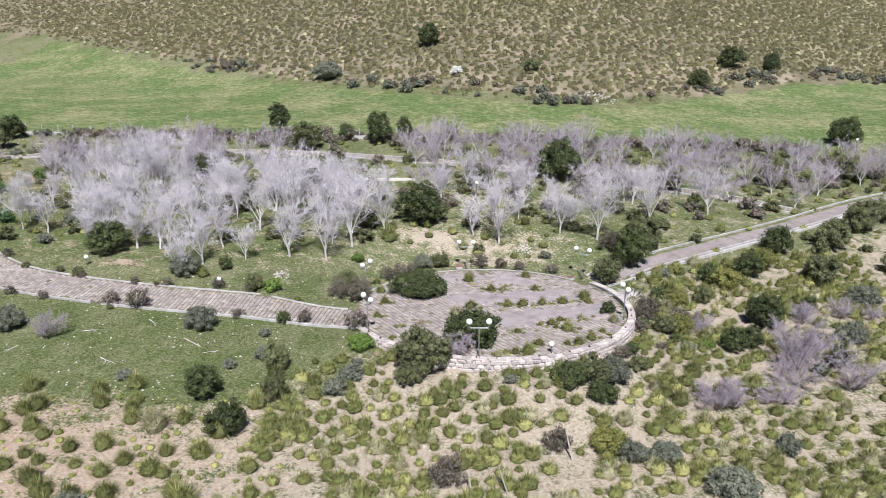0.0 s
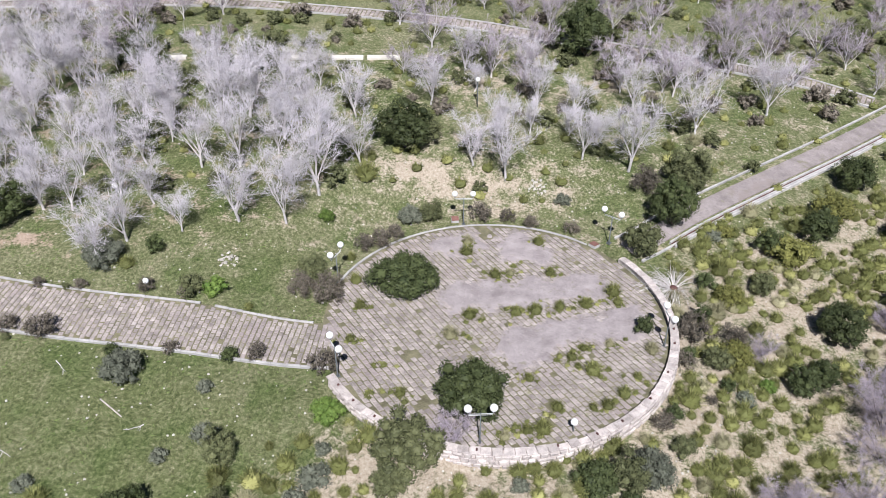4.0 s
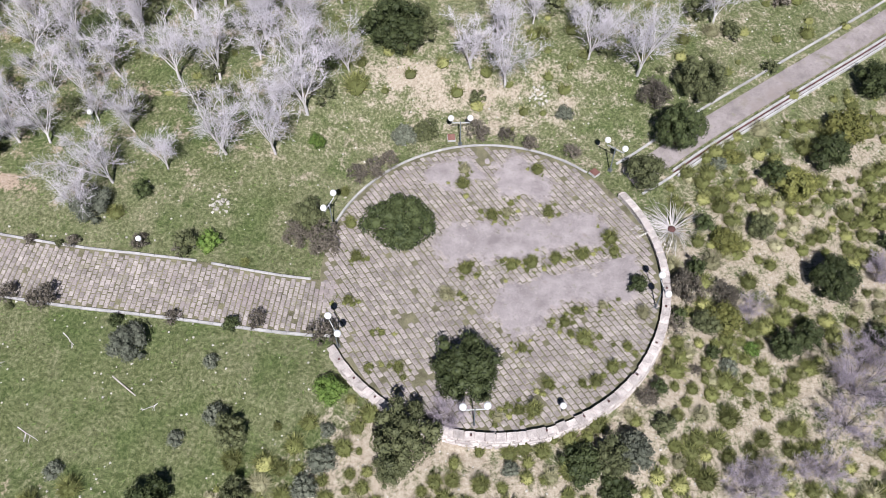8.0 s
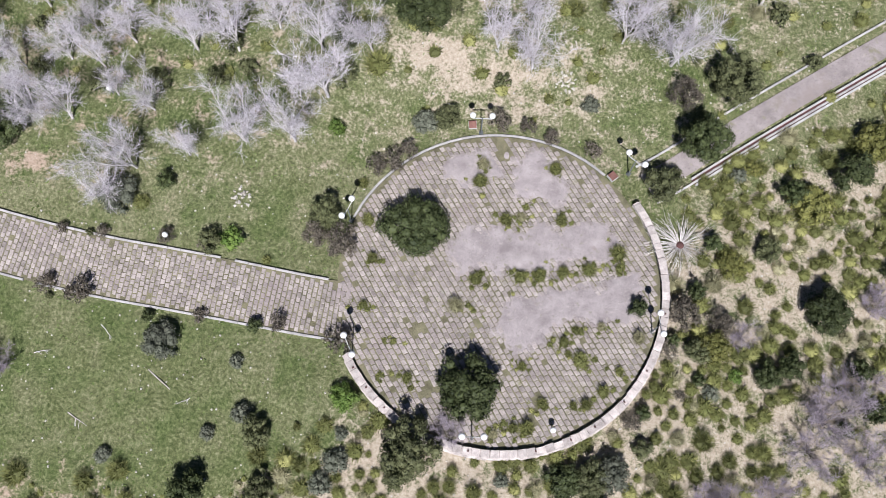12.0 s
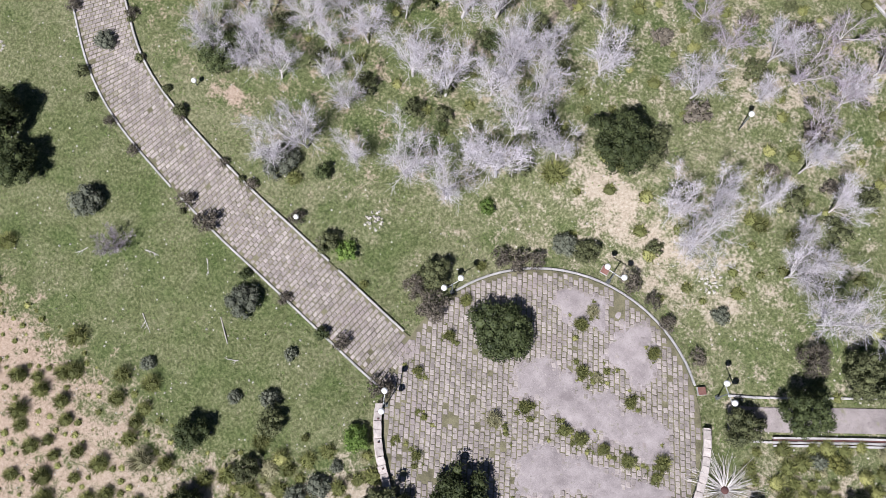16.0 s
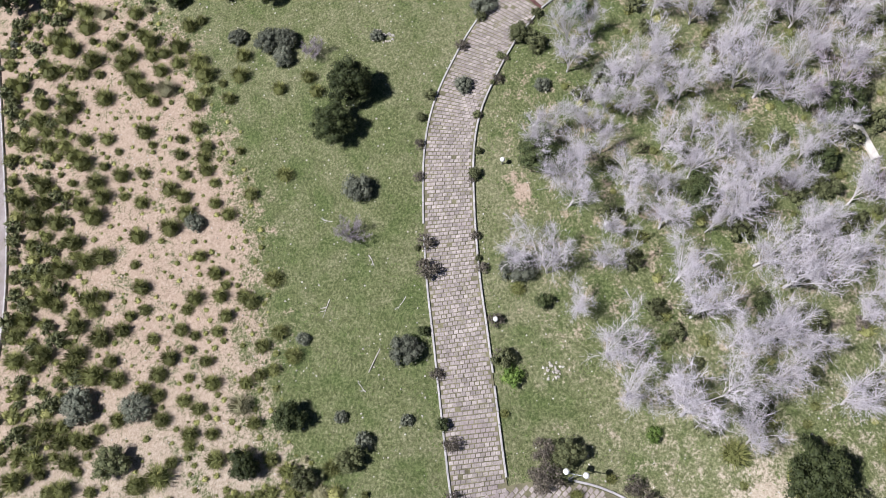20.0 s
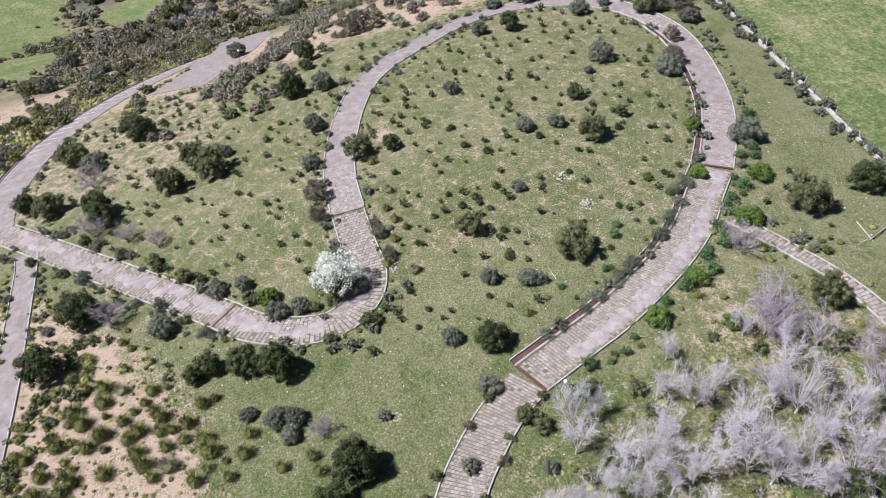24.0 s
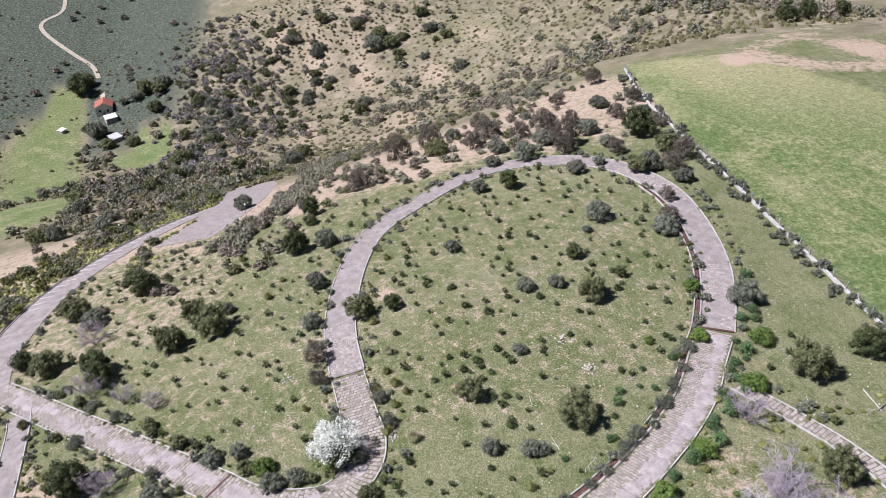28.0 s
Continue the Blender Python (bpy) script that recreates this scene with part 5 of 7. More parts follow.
TUSSOCKS_SLOPE_E = [(-23.8, 36.7, 0.85), (-25.6, 36.3, 0.67), (-24.5, 41.4, 0.76), (-24.8, 43.1, 0.48), (-23.4, 44.4, 0.57), (-23.3, 40.3, 0.76), (-22.4, 42.8, 0.47), (-21.4, 44.7, 0.75), (-20.7, 47.5, 0.65), (-21.1, 48.7, 0.56), (-21.2, 49.9, 0.56), (-22.4, 39, 0.66), (-21.6, 40.1, 0.65), (-20.6, 42.2, 0.65), (-20.4, 36.6, 0.7), (-19.5, 40.2, 0.74), (-19.6, 43.3, 0.65), (-18.9, 46.8, 0.92), (-17.3, 47.7, 0.64), (-17.7, 42.4, 0.73), (-17.3, 44.2, 0.59), (-16.9, 42.2, 0.55), (-20.1, 34.9, 0.56), (-21.1, 30.2, 1.03), (-19.8, 31.6, 0.83), (-19.3, 33.7, 0.83), (-18.7, 29.4, 0.92), (-17.6, 27.7, 1.01), (-18, 32.2, 0.83), (-17.7, 29.8, 0.55), (-14.8, 37.7, 0.9), (-15, 39.6, 1.17)]
TUSSOCKS_SLOPE_F = [(-15.9, 40.7, 0.54), (-15.2, 44.2, 0.81), (-14.6, 46.4, 0.9), (-12.9, 49.8, 0.8), (-14.1, 48.6, 0.63), (-15.9, 31.7, 0.91), (-5.9, 83, 1.18), (-41.8, 93.8, 0.52)]
TUSSOCKS_SLOPE = TUSSOCKS_SLOPE_A + TUSSOCKS_SLOPE_B + TUSSOCKS_SLOPE_C + TUSSOCKS_SLOPE_D + TUSSOCKS_SLOPE_E + TUSSOCKS_SLOPE_F
TUSSOCKS_EAST_A = [(22.7, 66, 0.89), (20.3, 67.5, 0.98), (21.9, 72.4, 1.02), (24, 64.1, 0.72), (24.7, 67.5, 0.66), (26.3, 64.2, 0.56), (19.3, 56, 1.1), (17.4, 56.1, 0.73), (26.3, 79.4, 0.99), (29.4, 77.8, 1.07), (29.8, 79.8, 0.81), (31.5, 79, 0.9), (31.4, 74.6, 0.44), (33.4, 74.7, 0.52), (32, 73.6, 0.43), (28.2, 69.6, 0.67), (24.2, 76.8, 0.71), (31.7, 70.9, 0.42), (30.3, 71.4, 0.43), (26.6, 69.4, 0.5), (30.3, 64.2, 0.64), (32.1, 65.3, 0.57), (29.6, 63.1, 0.71), (30.7, 60.2, 0.62), (17.1, 57.8, 0.59), (15.7, 59.7, 0.53), (13.3, 58.3, 0.51), (17.2, 52.2, 1.06), (15.5, 53.1, 0.64), (18.9, 53.6, 0.72), (6.9, 53.6, 0.7), (3, 51.6, 0.82)]
TUSSOCKS_EAST_B = [(1.3, 51.9, 0.69), (8.5, 52.4, 0.97), (23.1, 55.5, 0.66), (23.1, 54.1, 0.73), (20.5, 54, 0.73), (24, 51.6, 0.78), (28.4, 54.1, 0.51), (-22.6, 70.9, 0.81), (9.5, 88.6, 0.95), (21.5, 88.5, 0.86), (32.5, 89.6, 0.87), (24.1, 89.5, 0.96), (17.7, 69.4, 0.68), (17.3, 67.3, 0.93), (25.1, 65.6, 0.51), (25.8, 64.5, 0.59), (30.9, 70.8, 0.43), (33.8, 74.3, 0.53), (32.6, 74.9, 0.44), (31.3, 65.4, 0.42), (31.7, 64.1, 0.67), (29, 69.9, 0.86), (33, 70, 0.52), (34.2, 72.2, 0.35), (29.2, 74.9, 0.53), (14.5, 63, 0.65), (15.8, 56, 0.63), (23.1, 58.7, 0.57), (22.5, 61.3, 0.53), (16.7, 61.1, 0.65), (20.8, 57.1, 0.4), (16.2, 54.7, 0.31)]
TUSSOCKS_EAST_C = [(29.6, 60.4, 0.5), (29.6, 62.2, 0.5), (31.4, 62.9, 0.58), (21.7, 53.4, 0.72), (29.2, 52.1, 0.71), (29.8, 53, 0.56), (27.7, 52.1, 0.24), (30.9, 51.9, 0.32), (26.1, 63, 0.75), (16.3, 52.8, 0.78), (21.4, 54.8, 0.8), (23.9, 55.5, 0.88)]
TUSSOCKS_EAST = TUSSOCKS_EAST_A + TUSSOCKS_EAST_B + TUSSOCKS_EAST_C
TUSSOCKS_MEADOW = [(-12.3, 53.3, 1.12), (-9.3, 52.8, 0.77), (-5, 52.4, 0.56), (-6.7, 52.1, 0.62), (-4.5, 53.8, 0.35), (-9.7, 55.4, 0.43), (-5.3, 55, 0.36), (0.2, 51.8, 0.76), (-0.6, 51.3, 0.55), (-11.1, 52.2, 0.35), (-5.5, 85.2, 0.74), (-13.1, 67.3, 0.48), (-5.9, 71, 0.75), (-6.5, 74, 0.6), (-70.5, 71.2, 1.28), (-112, 73.9, 1.26), (-114, 57.3, 0.9), (-109.4, 55, 1.04), (-126.9, 50.6, 1.37), (-94.9, 69.5, 1.1), (-87.2, 70.8, 1.34), (-83.4, 69.8, 0.86), (-72.7, 68.3, 1.04), (-77, 69.9, 0.95), (-80.1, 67.9, 0.84), (-80.3, 59.2, 0.69), (-80.7, 70.5, 0.98), (-78.7, 71.6, 0.83)]
WEEDS_TERRACE_A = [(2.5, 66.8, 0.88), (1.1, 64.7, 0.98), (5.8, 67.1, 0.8), (7.2, 67.3, 0.89), (9, 67.7, 0.73), (10.9, 67.9, 0.89), (13.1, 69.3, 1.15), (2.5, 74.6, 0.95), (2.7, 76.1, 0.79), (4.6, 71.6, 0.84), (8.3, 75.9, 0.88), (8.8, 71.8, 0.76), (9.1, 62.4, 0.69), (10.3, 61.1, 1.06), (10, 63.3, 0.54), (7.6, 57.9, 0.73), (6.1, 60.5, 0.6), (4.2, 55.6, 0.57), (6.5, 56.1, 0.93), (11.9, 59, 0.81), (10.7, 58, 0.73), (11.8, 63.7, 0.54), (-5.3, 68, 0.73), (-3.3, 61.8, 0.42), (-2.1, 59.2, 0.67), (-5.7, 64.4, 0.59), (9.8, 57.9, 0.51), (13.1, 60.5, 0.6), (5.8, 71.9, 0.59), (5.6, 56.1, 0.64), (6.1, 72.7, 0.43), (13.2, 68.2, 0.65)]
WEEDS_TERRACE_B = [(9.4, 61.6, 0.46), (-4.2, 59.3, 0.3)]
WEEDS_TERRACE = WEEDS_TERRACE_A + WEEDS_TERRACE_B
TUFTS_LOOP_A = [(-124.1, 103.5, 0.7), (-110.3, 92, 0.63), (-112.4, 94.4, 0.55), (-104.2, 89.9, 0.69), (-102.1, 95, 0.68), (-107.9, 97.3, 0.71), (-101.8, 108.4, 0.69), (-106.1, 88.1, 0.52), (-95, 104.7, 0.82), (-91.1, 85.1, 1.09), (-93.6, 82.5, 1.11), (-93.6, 88.6, 0.8), (-92, 92.7, 0.95), (-99.2, 98, 0.59), (-114.4, 105.2, 0.66), (-122.7, 88.8, 0.59), (-112.7, 89.3, 0.55), (-99.2, 89.4, 0.5), (-99, 81.7, 0.82), (-90.5, 103.7, 0.95), (-78.7, 82.3, 0.7), (-74, 82.8, 0.81), (-81.4, 81.1, 1), (-80.4, 79.1, 0.85), (-82.8, 84.1, 0.87), (-72.5, 92.4, 0.54), (-74.2, 97.4, 0.69), (-69.1, 82.1, 0.9), (-63.6, 78.3, 0.61), (-78, 100.5, 0.57), (-66.9, 93.6, 0.64), (-83.3, 77.9, 0.72)]
TUFTS_LOOP_B = [(-88.6, 77.9, 0.61), (-79.6, 75.3, 0.7), (-75.2, 72.4, 0.67), (-67.3, 70, 0.74), (-64.5, 68, 0.72), (-63.8, 71.5, 0.6), (-61.5, 69.9, 0.58), (-91, 72.1, 0.77), (-110.6, 76.9, 0.8), (-102, 78.9, 0.67), (-116.6, 86, 0.75), (-87.1, 96.7, 0.76), (-82.6, 93.9, 0.73), (-80.4, 89.4, 0.57), (-89.4, 107.9, 0.63), (-78.9, 105.4, 0.72), (-121.8, 99.7, 0.79)]
TUFTS_LOOP = TUFTS_LOOP_A + TUFTS_LOOP_B


# ---- paved surfaces ----
def disc_point(r, degrees):
    return PLAZA_X + r * math.cos(radians(degrees)), PLAZA_Y + r * math.sin(radians(degrees))


def make_plaza():
    b = Build()
    n = 96
    ring = [(*disc_point(PLAZA_R - 0.1, 360 * k / n), PLAZA_Z + 0.05) for k in range(n)]
    low = [(x, y, z - 0.4) for x, y, z in ring]
    b.add(ring + low, [tuple(range(n))] + [(k, n + k, n + (k + 1) % n, (k + 1) % n) for k in range(n)])
    return tagged(new("pavement_round", b.mesh("pavement_round", M_JOINT)), "round terrace of weathered concrete paving blocks with weeds", "pavement", kind="structure")


SCREED = [  # worn smooth concrete patches over the blocks: corner points
    [(0.3, 68.8), (1.6, 70.9), (6, 71.0), (10.1, 71.7), (13.1, 72.3), (12.5, 69.3), (9.7, 68.4), (5.6, 67.8), (1.5, 67.4)],
    [(4.2, 63.1), (5.5, 65.6), (7.9, 66.1), (14.2, 67.6), (14.6, 64.8), (12.0, 64.0), (9.4, 64.6), (7.6, 62.3), (5.3, 61.9)],
    [(-0.4, 74.7), (0.4, 77.0), (3.2, 77.3), (4.4, 75.7), (2.9, 74.2)],
    [(5.2, 73.6), (5.0, 77.0), (7.6, 77.2), (9.6, 74.6), (9.0, 73.0)],
]


def inside(x, y, poly):
    odd = False
    for (x0, y0), (x1, y1) in zip(poly, poly[1:] + poly[:1]):
        if (y0 > y) != (y1 > y) and x < (x1 - x0) * (y - y0) / (y1 - y0) + x0:
            odd = not odd
    return odd


def depth_inside(x, y, poly):
    """Distance to the outline, positive inside."""
    p = Vector((x, y))
    near = 99.0
    for a, b in zip(poly, poly[1:] + poly[:1]):
        a, b = Vector(a), Vector(b)
        u = min(max((p - a).dot(b - a) / (b - a).length_squared, 0), 1)
        near = min(near, (p - a.lerp(b, u)).length)
    return near if inside(x, y, poly) else -near


def make_screed(poly, seed):
    """A thin smooth skim of concrete, sinking between the blocks towards its worn edge."""
    step = 0.17
    xs = np.arange(min(p[0] for p in poly) - 0.8, max(p[0] for p in poly) + 0.8, step)
    ys = np.arange(min(p[1] for p in poly) - 0.8, max(p[1] for p in poly) + 0.8, step)
    v, f, ids = [], [], {}
    for i, x in enumerate(xs):
        for j, y in enumerate(ys):
            d = depth_inside(x, y, poly) + 0.75 * noise.noise(Vector((x * 0.7, y * 0.7, seed))) + 0.45 * noise.noise(Vector((x * 2.3, y * 2.3, seed)))
            if d > -0.5:
                ids[i, j] = len(v)
                v.append((x, y, PLAZA_Z + 0.03 + 0.075 * float(smoothstep(-0.45, 0.5, d)) + 0.012 * noise.noise(Vector((x * 1.1, y * 1.1, seed + 4)))))
    for i, j in ids:
        c = [ids.get(k) for k in ((i, j), (i + 1, j), (i + 1, j + 1), (i, j + 1))]
        if None not in c:
            f.append(tuple(c))
    return smooth(mesh_of("screed_patch", v, f, M_CONCRETE))


plaza = make_plaza()
for k, poly in enumerate(SCREED):
    part("screed_patch", make_screed(poly, k + 0.5), plaza, "smooth mauve-grey concrete patch")

west = ribbon("path_west", WEST_PATH, 4.4, M_JOINT, "curving footpath of worn concrete blocks between kerbs")
rise = ribbon("path_rise", RISE_PATH, 4.4, M_JOINT, "rising footpath of worn concrete blocks beside a red gutter")
loop = ribbon("path_loop", LOOP_PATH, 4.4, M_CONCRETE_OLD, "looping footpath of worn mauve-grey concrete")
lower = ribbon("path_lower", LOWER_PATH, 4.2, M_JOINT, "lower footpath of worn concrete blocks between kerbs")
northeast = ribbon("path_northeast", NORTHEAST_PATH, 1.8, M_CONCRETE_OLD, "straight footpath of worn mauve-grey concrete beside a gutter")
south = ribbon("path_south", SOUTH_PATH, 3.0, M_CONCRETE_OLD, "narrow footpath of worn concrete on the dry slope")
north = ribbon("path_north", NORTH_PATH, 2.0, M_JOINT, "narrow overgrown footpath of concrete blocks behind the grove")
for ends in PALE_PIECES:
    ribbon("path_pale", list(ends), 0.62, M_PALE, "broken length of pale concrete strip between the bare trees", lift=0.16, thick=0.5)
road = ribbon("road", ROAD, 7.0, M_CONCRETE_OLD, "worn grey concrete road with white parking bays", "road")
carpark = ribbon("pavement_carpark", CARPARK, 15.0, M_CONCRETE_OLD, "cracked grey concrete car park overgrown at its edges", "pavement", 0.03)
on_plaza = lambda x, y: math.hypot(x - PLAZA_X, y - PLAZA_Y) < PLAZA_R + 0.1
for strip, line, w in ((west, WEST_PATH, 4.4), (rise, RISE_PATH, 4.4), (loop, LOOP_PATH, 4.4), (lower, LOWER_PATH, 4.2), (northeast, NORTHEAST_PATH, 3.2), (south, SOUTH_PATH, 3.0), (north, NORTH_PATH, 2.0)):
    for sign in (-1, 1):
        kerbs(strip, line, sign * (w / 2 + 0.02), skip=on_plaza)
gutter(rise, RISE_PATH, 2.72, 0.7)
gutter(loop, LOOP_PATH[:6], 2.72, 0.7)
gutter(northeast, NORTHEAST_PATH[1:], -1.6, 0.42)
gutter(road, ROAD[2:], 3.9, 0.6)
for strip, line, at in ((rise, RISE_PATH, 0), (loop, LOOP_PATH, 0), (lower, LOWER_PATH, 36)):
    xy, d, _ = curve_through(line, 1.0)
    b = Build()
    b.box((-0.16, -2.15, 0.02), (0.16, 2.15, 0.10), on_ground(*xy[at], math.atan2(d[at, 1], d[at, 0])))
    part("cross_drain", b.mesh("cross_drain", M_GUTTER), strip, "dark red drain across the path")


def path_slabs(parent, line, seed, first, last, step, shift, reach, gaps):
    """Worn skims of smooth concrete over the blocks, each with its own ragged outline."""
    rng = random.Random(seed)
    xy, d, _ = curve_through(line, step)
    for k in range(first, min(last, len(xy) - 1)):
        if rng.random() < gaps:
            continue
        head = Vector((d[k, 0], d[k, 1]))
        side = Vector((-d[k, 1], d[k, 0]))
        mid = Vector(xy[k]) + side * (shift + rng.uniform(-reach, reach))
        along, across = step * rng.uniform(0.45, 0.8), rng.uniform(0.6, 1.25)
        n, v = 16, []
        edge = [rng.uniform(0.78, 1.12) for _ in range(n)]
        for share, up in ((1.0, 0.02), (0.86, 0.082), (0.45, 0.088)):
            for a in range(n):
                c, q = math.cos(2 * math.pi * a / n), math.sin(2 * math.pi * a / n)
                c, q = math.copysign(abs(c) ** 0.6, c), math.copysign(abs(q) ** 0.6, q)
                p = mid + head * (c * along * share * edge[a]) + side * (q * across * share * edge[a])
                v.append((p.x, p.y, height(p.x, p.y) + up + 0.004 * (k % 3)))
        v.append((mid.x, mid.y, height(mid.x, mid.y) + 0.09 + 0.004 * (k % 3)))
        f = [(r * n + a, r * n + (a + 1) % n, (r + 1) * n + (a + 1) % n, (r + 1) * n + a) for r in (0, 1) for a in range(n)] + [(2 * n + a, 2 * n + (a + 1) % n, 3 * n) for a in range(n)]
        part("concrete_slab", smooth(mesh_of("concrete_slab", v, f, M_CONCRETE)), parent, "mauve-grey concrete skim")


path_slabs(rise, RISE_PATH, 401, 4, 99, 1.5, -0.85, 0.25, 0.1)
path_slabs(lower, LOWER_PATH, 402, 8, 48, 1.7, 0.0, 0.9, 0.25)
xy, d, s = curve_through(ROAD, 2.4)
for k in range(int(len(xy) * 0.38), len(xy) - 1):
    b = Build()
    b.box((-0.07, 0.2, 0.045), (0.07, 3.4, 0.052), on_ground(*xy[k], math.atan2(d[k, 1], d[k, 0])))
    part("bay_line", b.mesh("bay_line", M_PAINT), road, "white painted bay line")

# ---- the terrace wall and its kerb ----
wall = tagged(new("wall_terrace", None), "low curved retaining wall of pale rubble stone", "wall", kind="structure")


def make_wall():
    rng = random.Random(8)
    core = Build()
    v, f, n = [], [], 90
    for k in range(n + 1):
        a = 209 + (394 - 209) * k / n
        for r, z in ((PLAZA_R + 0.02, PLAZA_Z - 0.2), (PLAZA_R + 0.02, PLAZA_Z + 0.30), (PLAZA_R + 0.42, PLAZA_Z + 0.30), (PLAZA_R + 0.56, PLAZA_Z - 1.9)):
            v.append((*disc_point(r, a), z))
    for k in range(n):
        for c in range(3):
            f.append((4 * k + c, 4 * k + c + 1, 4 * k + c + 5, 4 * k + c + 4))
    f += [(0, 3, 2, 1), (4 * n, 4 * n + 1, 4 * n + 2, 4 * n + 3)]
    core.add(v, f)
    part("wall_core", core.mesh("wall_core", M_STONE), wall)
    caps = [mesh_of("coping_stone", *chamfered_box(0.62, 0.56, 0.1, 0.02, 0.03, 30 + k), M_STONE) for k in range(4)]
    stones = [mesh_of("rubble_stone", *chamfered_box(0.46, 0.30, 0.16, 0.05, 0.05, 40 + k), M_STONE) for k in range(5)]
    step = math.degrees(0.64 / PLAZA_R)
    a = 210.0
    while a < 393:
        x, y = disc_point(PLAZA_R + 0.23, a)
        m = Matrix.Translation((x, y, PLAZA_Z + 0.30 + rng.gauss(0, 0.012))) @ Matrix.Rotation(radians(a + 90 + rng.gauss(0, 2.5)), 4, "Z")
        if rng.random() > 0.06:
            part("coping_stone", rng.choice(caps), wall, m=m)
        a += step
    for course in range(4):
        a = 210.0 + rng.uniform(0, 1.5)
        while a < 393:
            z = PLAZA_Z + 0.14 - course * 0.33
            x, y = disc_point(PLAZA_R + 0.42 + 0.03 * course, a)
            if z > height(*disc_point(PLAZA_R + 1.2, a)) - 0.3:
                m = Matrix.Translation((x, y, z)) @ Matrix.Rotation(radians(a + 90), 4, "Z") @ Matrix.Rotation(radians(90 + rng.gauss(0, 5)), 4, "X") @ Matrix.Diagonal((rng.uniform(0.8, 1.2), rng.uniform(0.85, 1.1), 1, 1))
                part("rubble_stone", rng.choice(stones), wall, m=m)
            a += math.degrees(rng.uniform(0.47, 0.6) / PLAZA_R)


make_wall()
for a in (214, 222, 231, 262, 284, 296, 305, 318, 331, 345, 352):
    b = Build()
    b.box((-0.07, -0.05, 0), (0.07, 0.05, 0.1))
    b.tube([(0, 0, 0.08), (0.02, 0, 0.2)], [0.025, 0.02], 6)
    part("bracket_stub", b.mesh("bracket_stub", M_GUTTER), wall, "rusty bracket stub", Matrix.Translation((*disc_point(PLAZA_R + 0.22, a), PLAZA_Z + 0.39)) @ Matrix.Rotation(radians(a), 4, "Z"))
NORTH_ARC = [disc_point(PLAZA_R + 0.05, a) for a in range(49, 158, 6)]
kerbs(plaza, NORTH_ARC, 0.0, lift=-0.21)


def terrace_blocks():
    """Blocks in diagonal rows, left out where the smooth screed lies and where weeds took over."""
    rng = random.Random(21)
    poses = []
    ca, sa = math.cos(radians(-58)), math.sin(radians(-58))
    for i in range(-31, 32):
        for j in range(-33, 34):
            u, v = i * 0.445 + (0.21 if j % 2 else 0), j * 0.405
            x, y = PLAZA_X + u * ca - v * sa, PLAZA_Y + u * sa + v * ca
            r = math.hypot(x - PLAZA_X, y - PLAZA_Y)
            if r > PLAZA_R - 0.35 or any(depth_inside(x, y, p) > 0.8 for p in SCREED):
                continue
            if noise.noise(Vector((x * 0.35, y * 0.35, 3.3))) > 0.62 or rng.random() < 0.012:
                continue
            poses.append(Matrix.Translation((x + rng.gauss(0, 0.012), y + rng.gauss(0, 0.012), PLAZA_Z - 0.08 + rng.gauss(0, 0.012))) @ Matrix.Rotation(radians(32 + rng.gauss(0, 1.8)), 4, "Z") @ Euler((rng.gauss(0, 0.02), rng.gauss(0, 0.02), 0)).to_matrix().to_4x4())
    return poses


# ---- lamps ----
def make_double_lamp():
    root = new("street_lamp")
    b = Build()
    b.tube([(0, 0, -0.1), (0, 0, 0.25), (0, 0, 0.3), (0, 0, 2.55)], [0.075, 0.075, 0.045, 0.04], 10)
    part("pole", smooth(b.mesh("pole", M_POLE)), root)
    b = Build()
    b.box((-0.16, -0.16, -0.06), (0.16, 0.16, 0.03))
    part("base_plate", b.mesh("base_plate", M_POLE), root)
    b = Build()
    b.tube([(-0.74, 0, 2.66), (-0.74, 0, 2.52), (-0.66, 0, 2.46), (0.66, 0, 2.46), (0.74, 0, 2.52), (0.74, 0, 2.66)], [0.03] * 6, 8)
    part("crossbar", smooth(b.mesh("crossbar", M_BAR)), root, "pale grey tubular crossbar")
    b = Build()
    b.tube([(-0.7, 0, 2.36), (0.7, 0, 2.36)], [0.014] * 2, 6)
    part("tie_rod", b.mesh("tie_rod", M_BAR), root)
    for sx in (-1, 1):
        b = Build()
        b.tube([(sx * 0.74, 0, 2.62), (sx * 0.74, 0, 2.7), (sx * 0.74, 0, 2.72)], [0.07, 0.09, 0.09], 12)
        collar = part("collar", smooth(b.mesh("collar", M_POLE)), root)
        b = Build()
        b.ball((sx * 0.74, 0, 2.92), 0.24, 12, 18)
        part("globe", smooth(b.mesh("globe", M_GLOBE)), collar, "white opal plastic globe")
    return root


def make_single_lamp(tall, name):
    root = new(name)
    b = Build()
    b.tube([(0, 0, -0.1), (0, 0, tall - 0.05)], [0.05, 0.045], 10)
    part("pole", smooth(b.mesh("pole", M_POLE)), root)
    b = Build()
    b.tube([(0, 0, tall - 0.08), (0, 0, tall + 0.02)], [0.07, 0.09], 12)
    collar = part("collar", smooth(b.mesh("collar", M_POLE)), root)
    b = Build()
    b.ball((0, 0, tall + 0.2), 0.22, 12, 18)
    part("globe", smooth(b.mesh("globe", M_GLOBE)), collar, "white opal plastic globe")
    return root


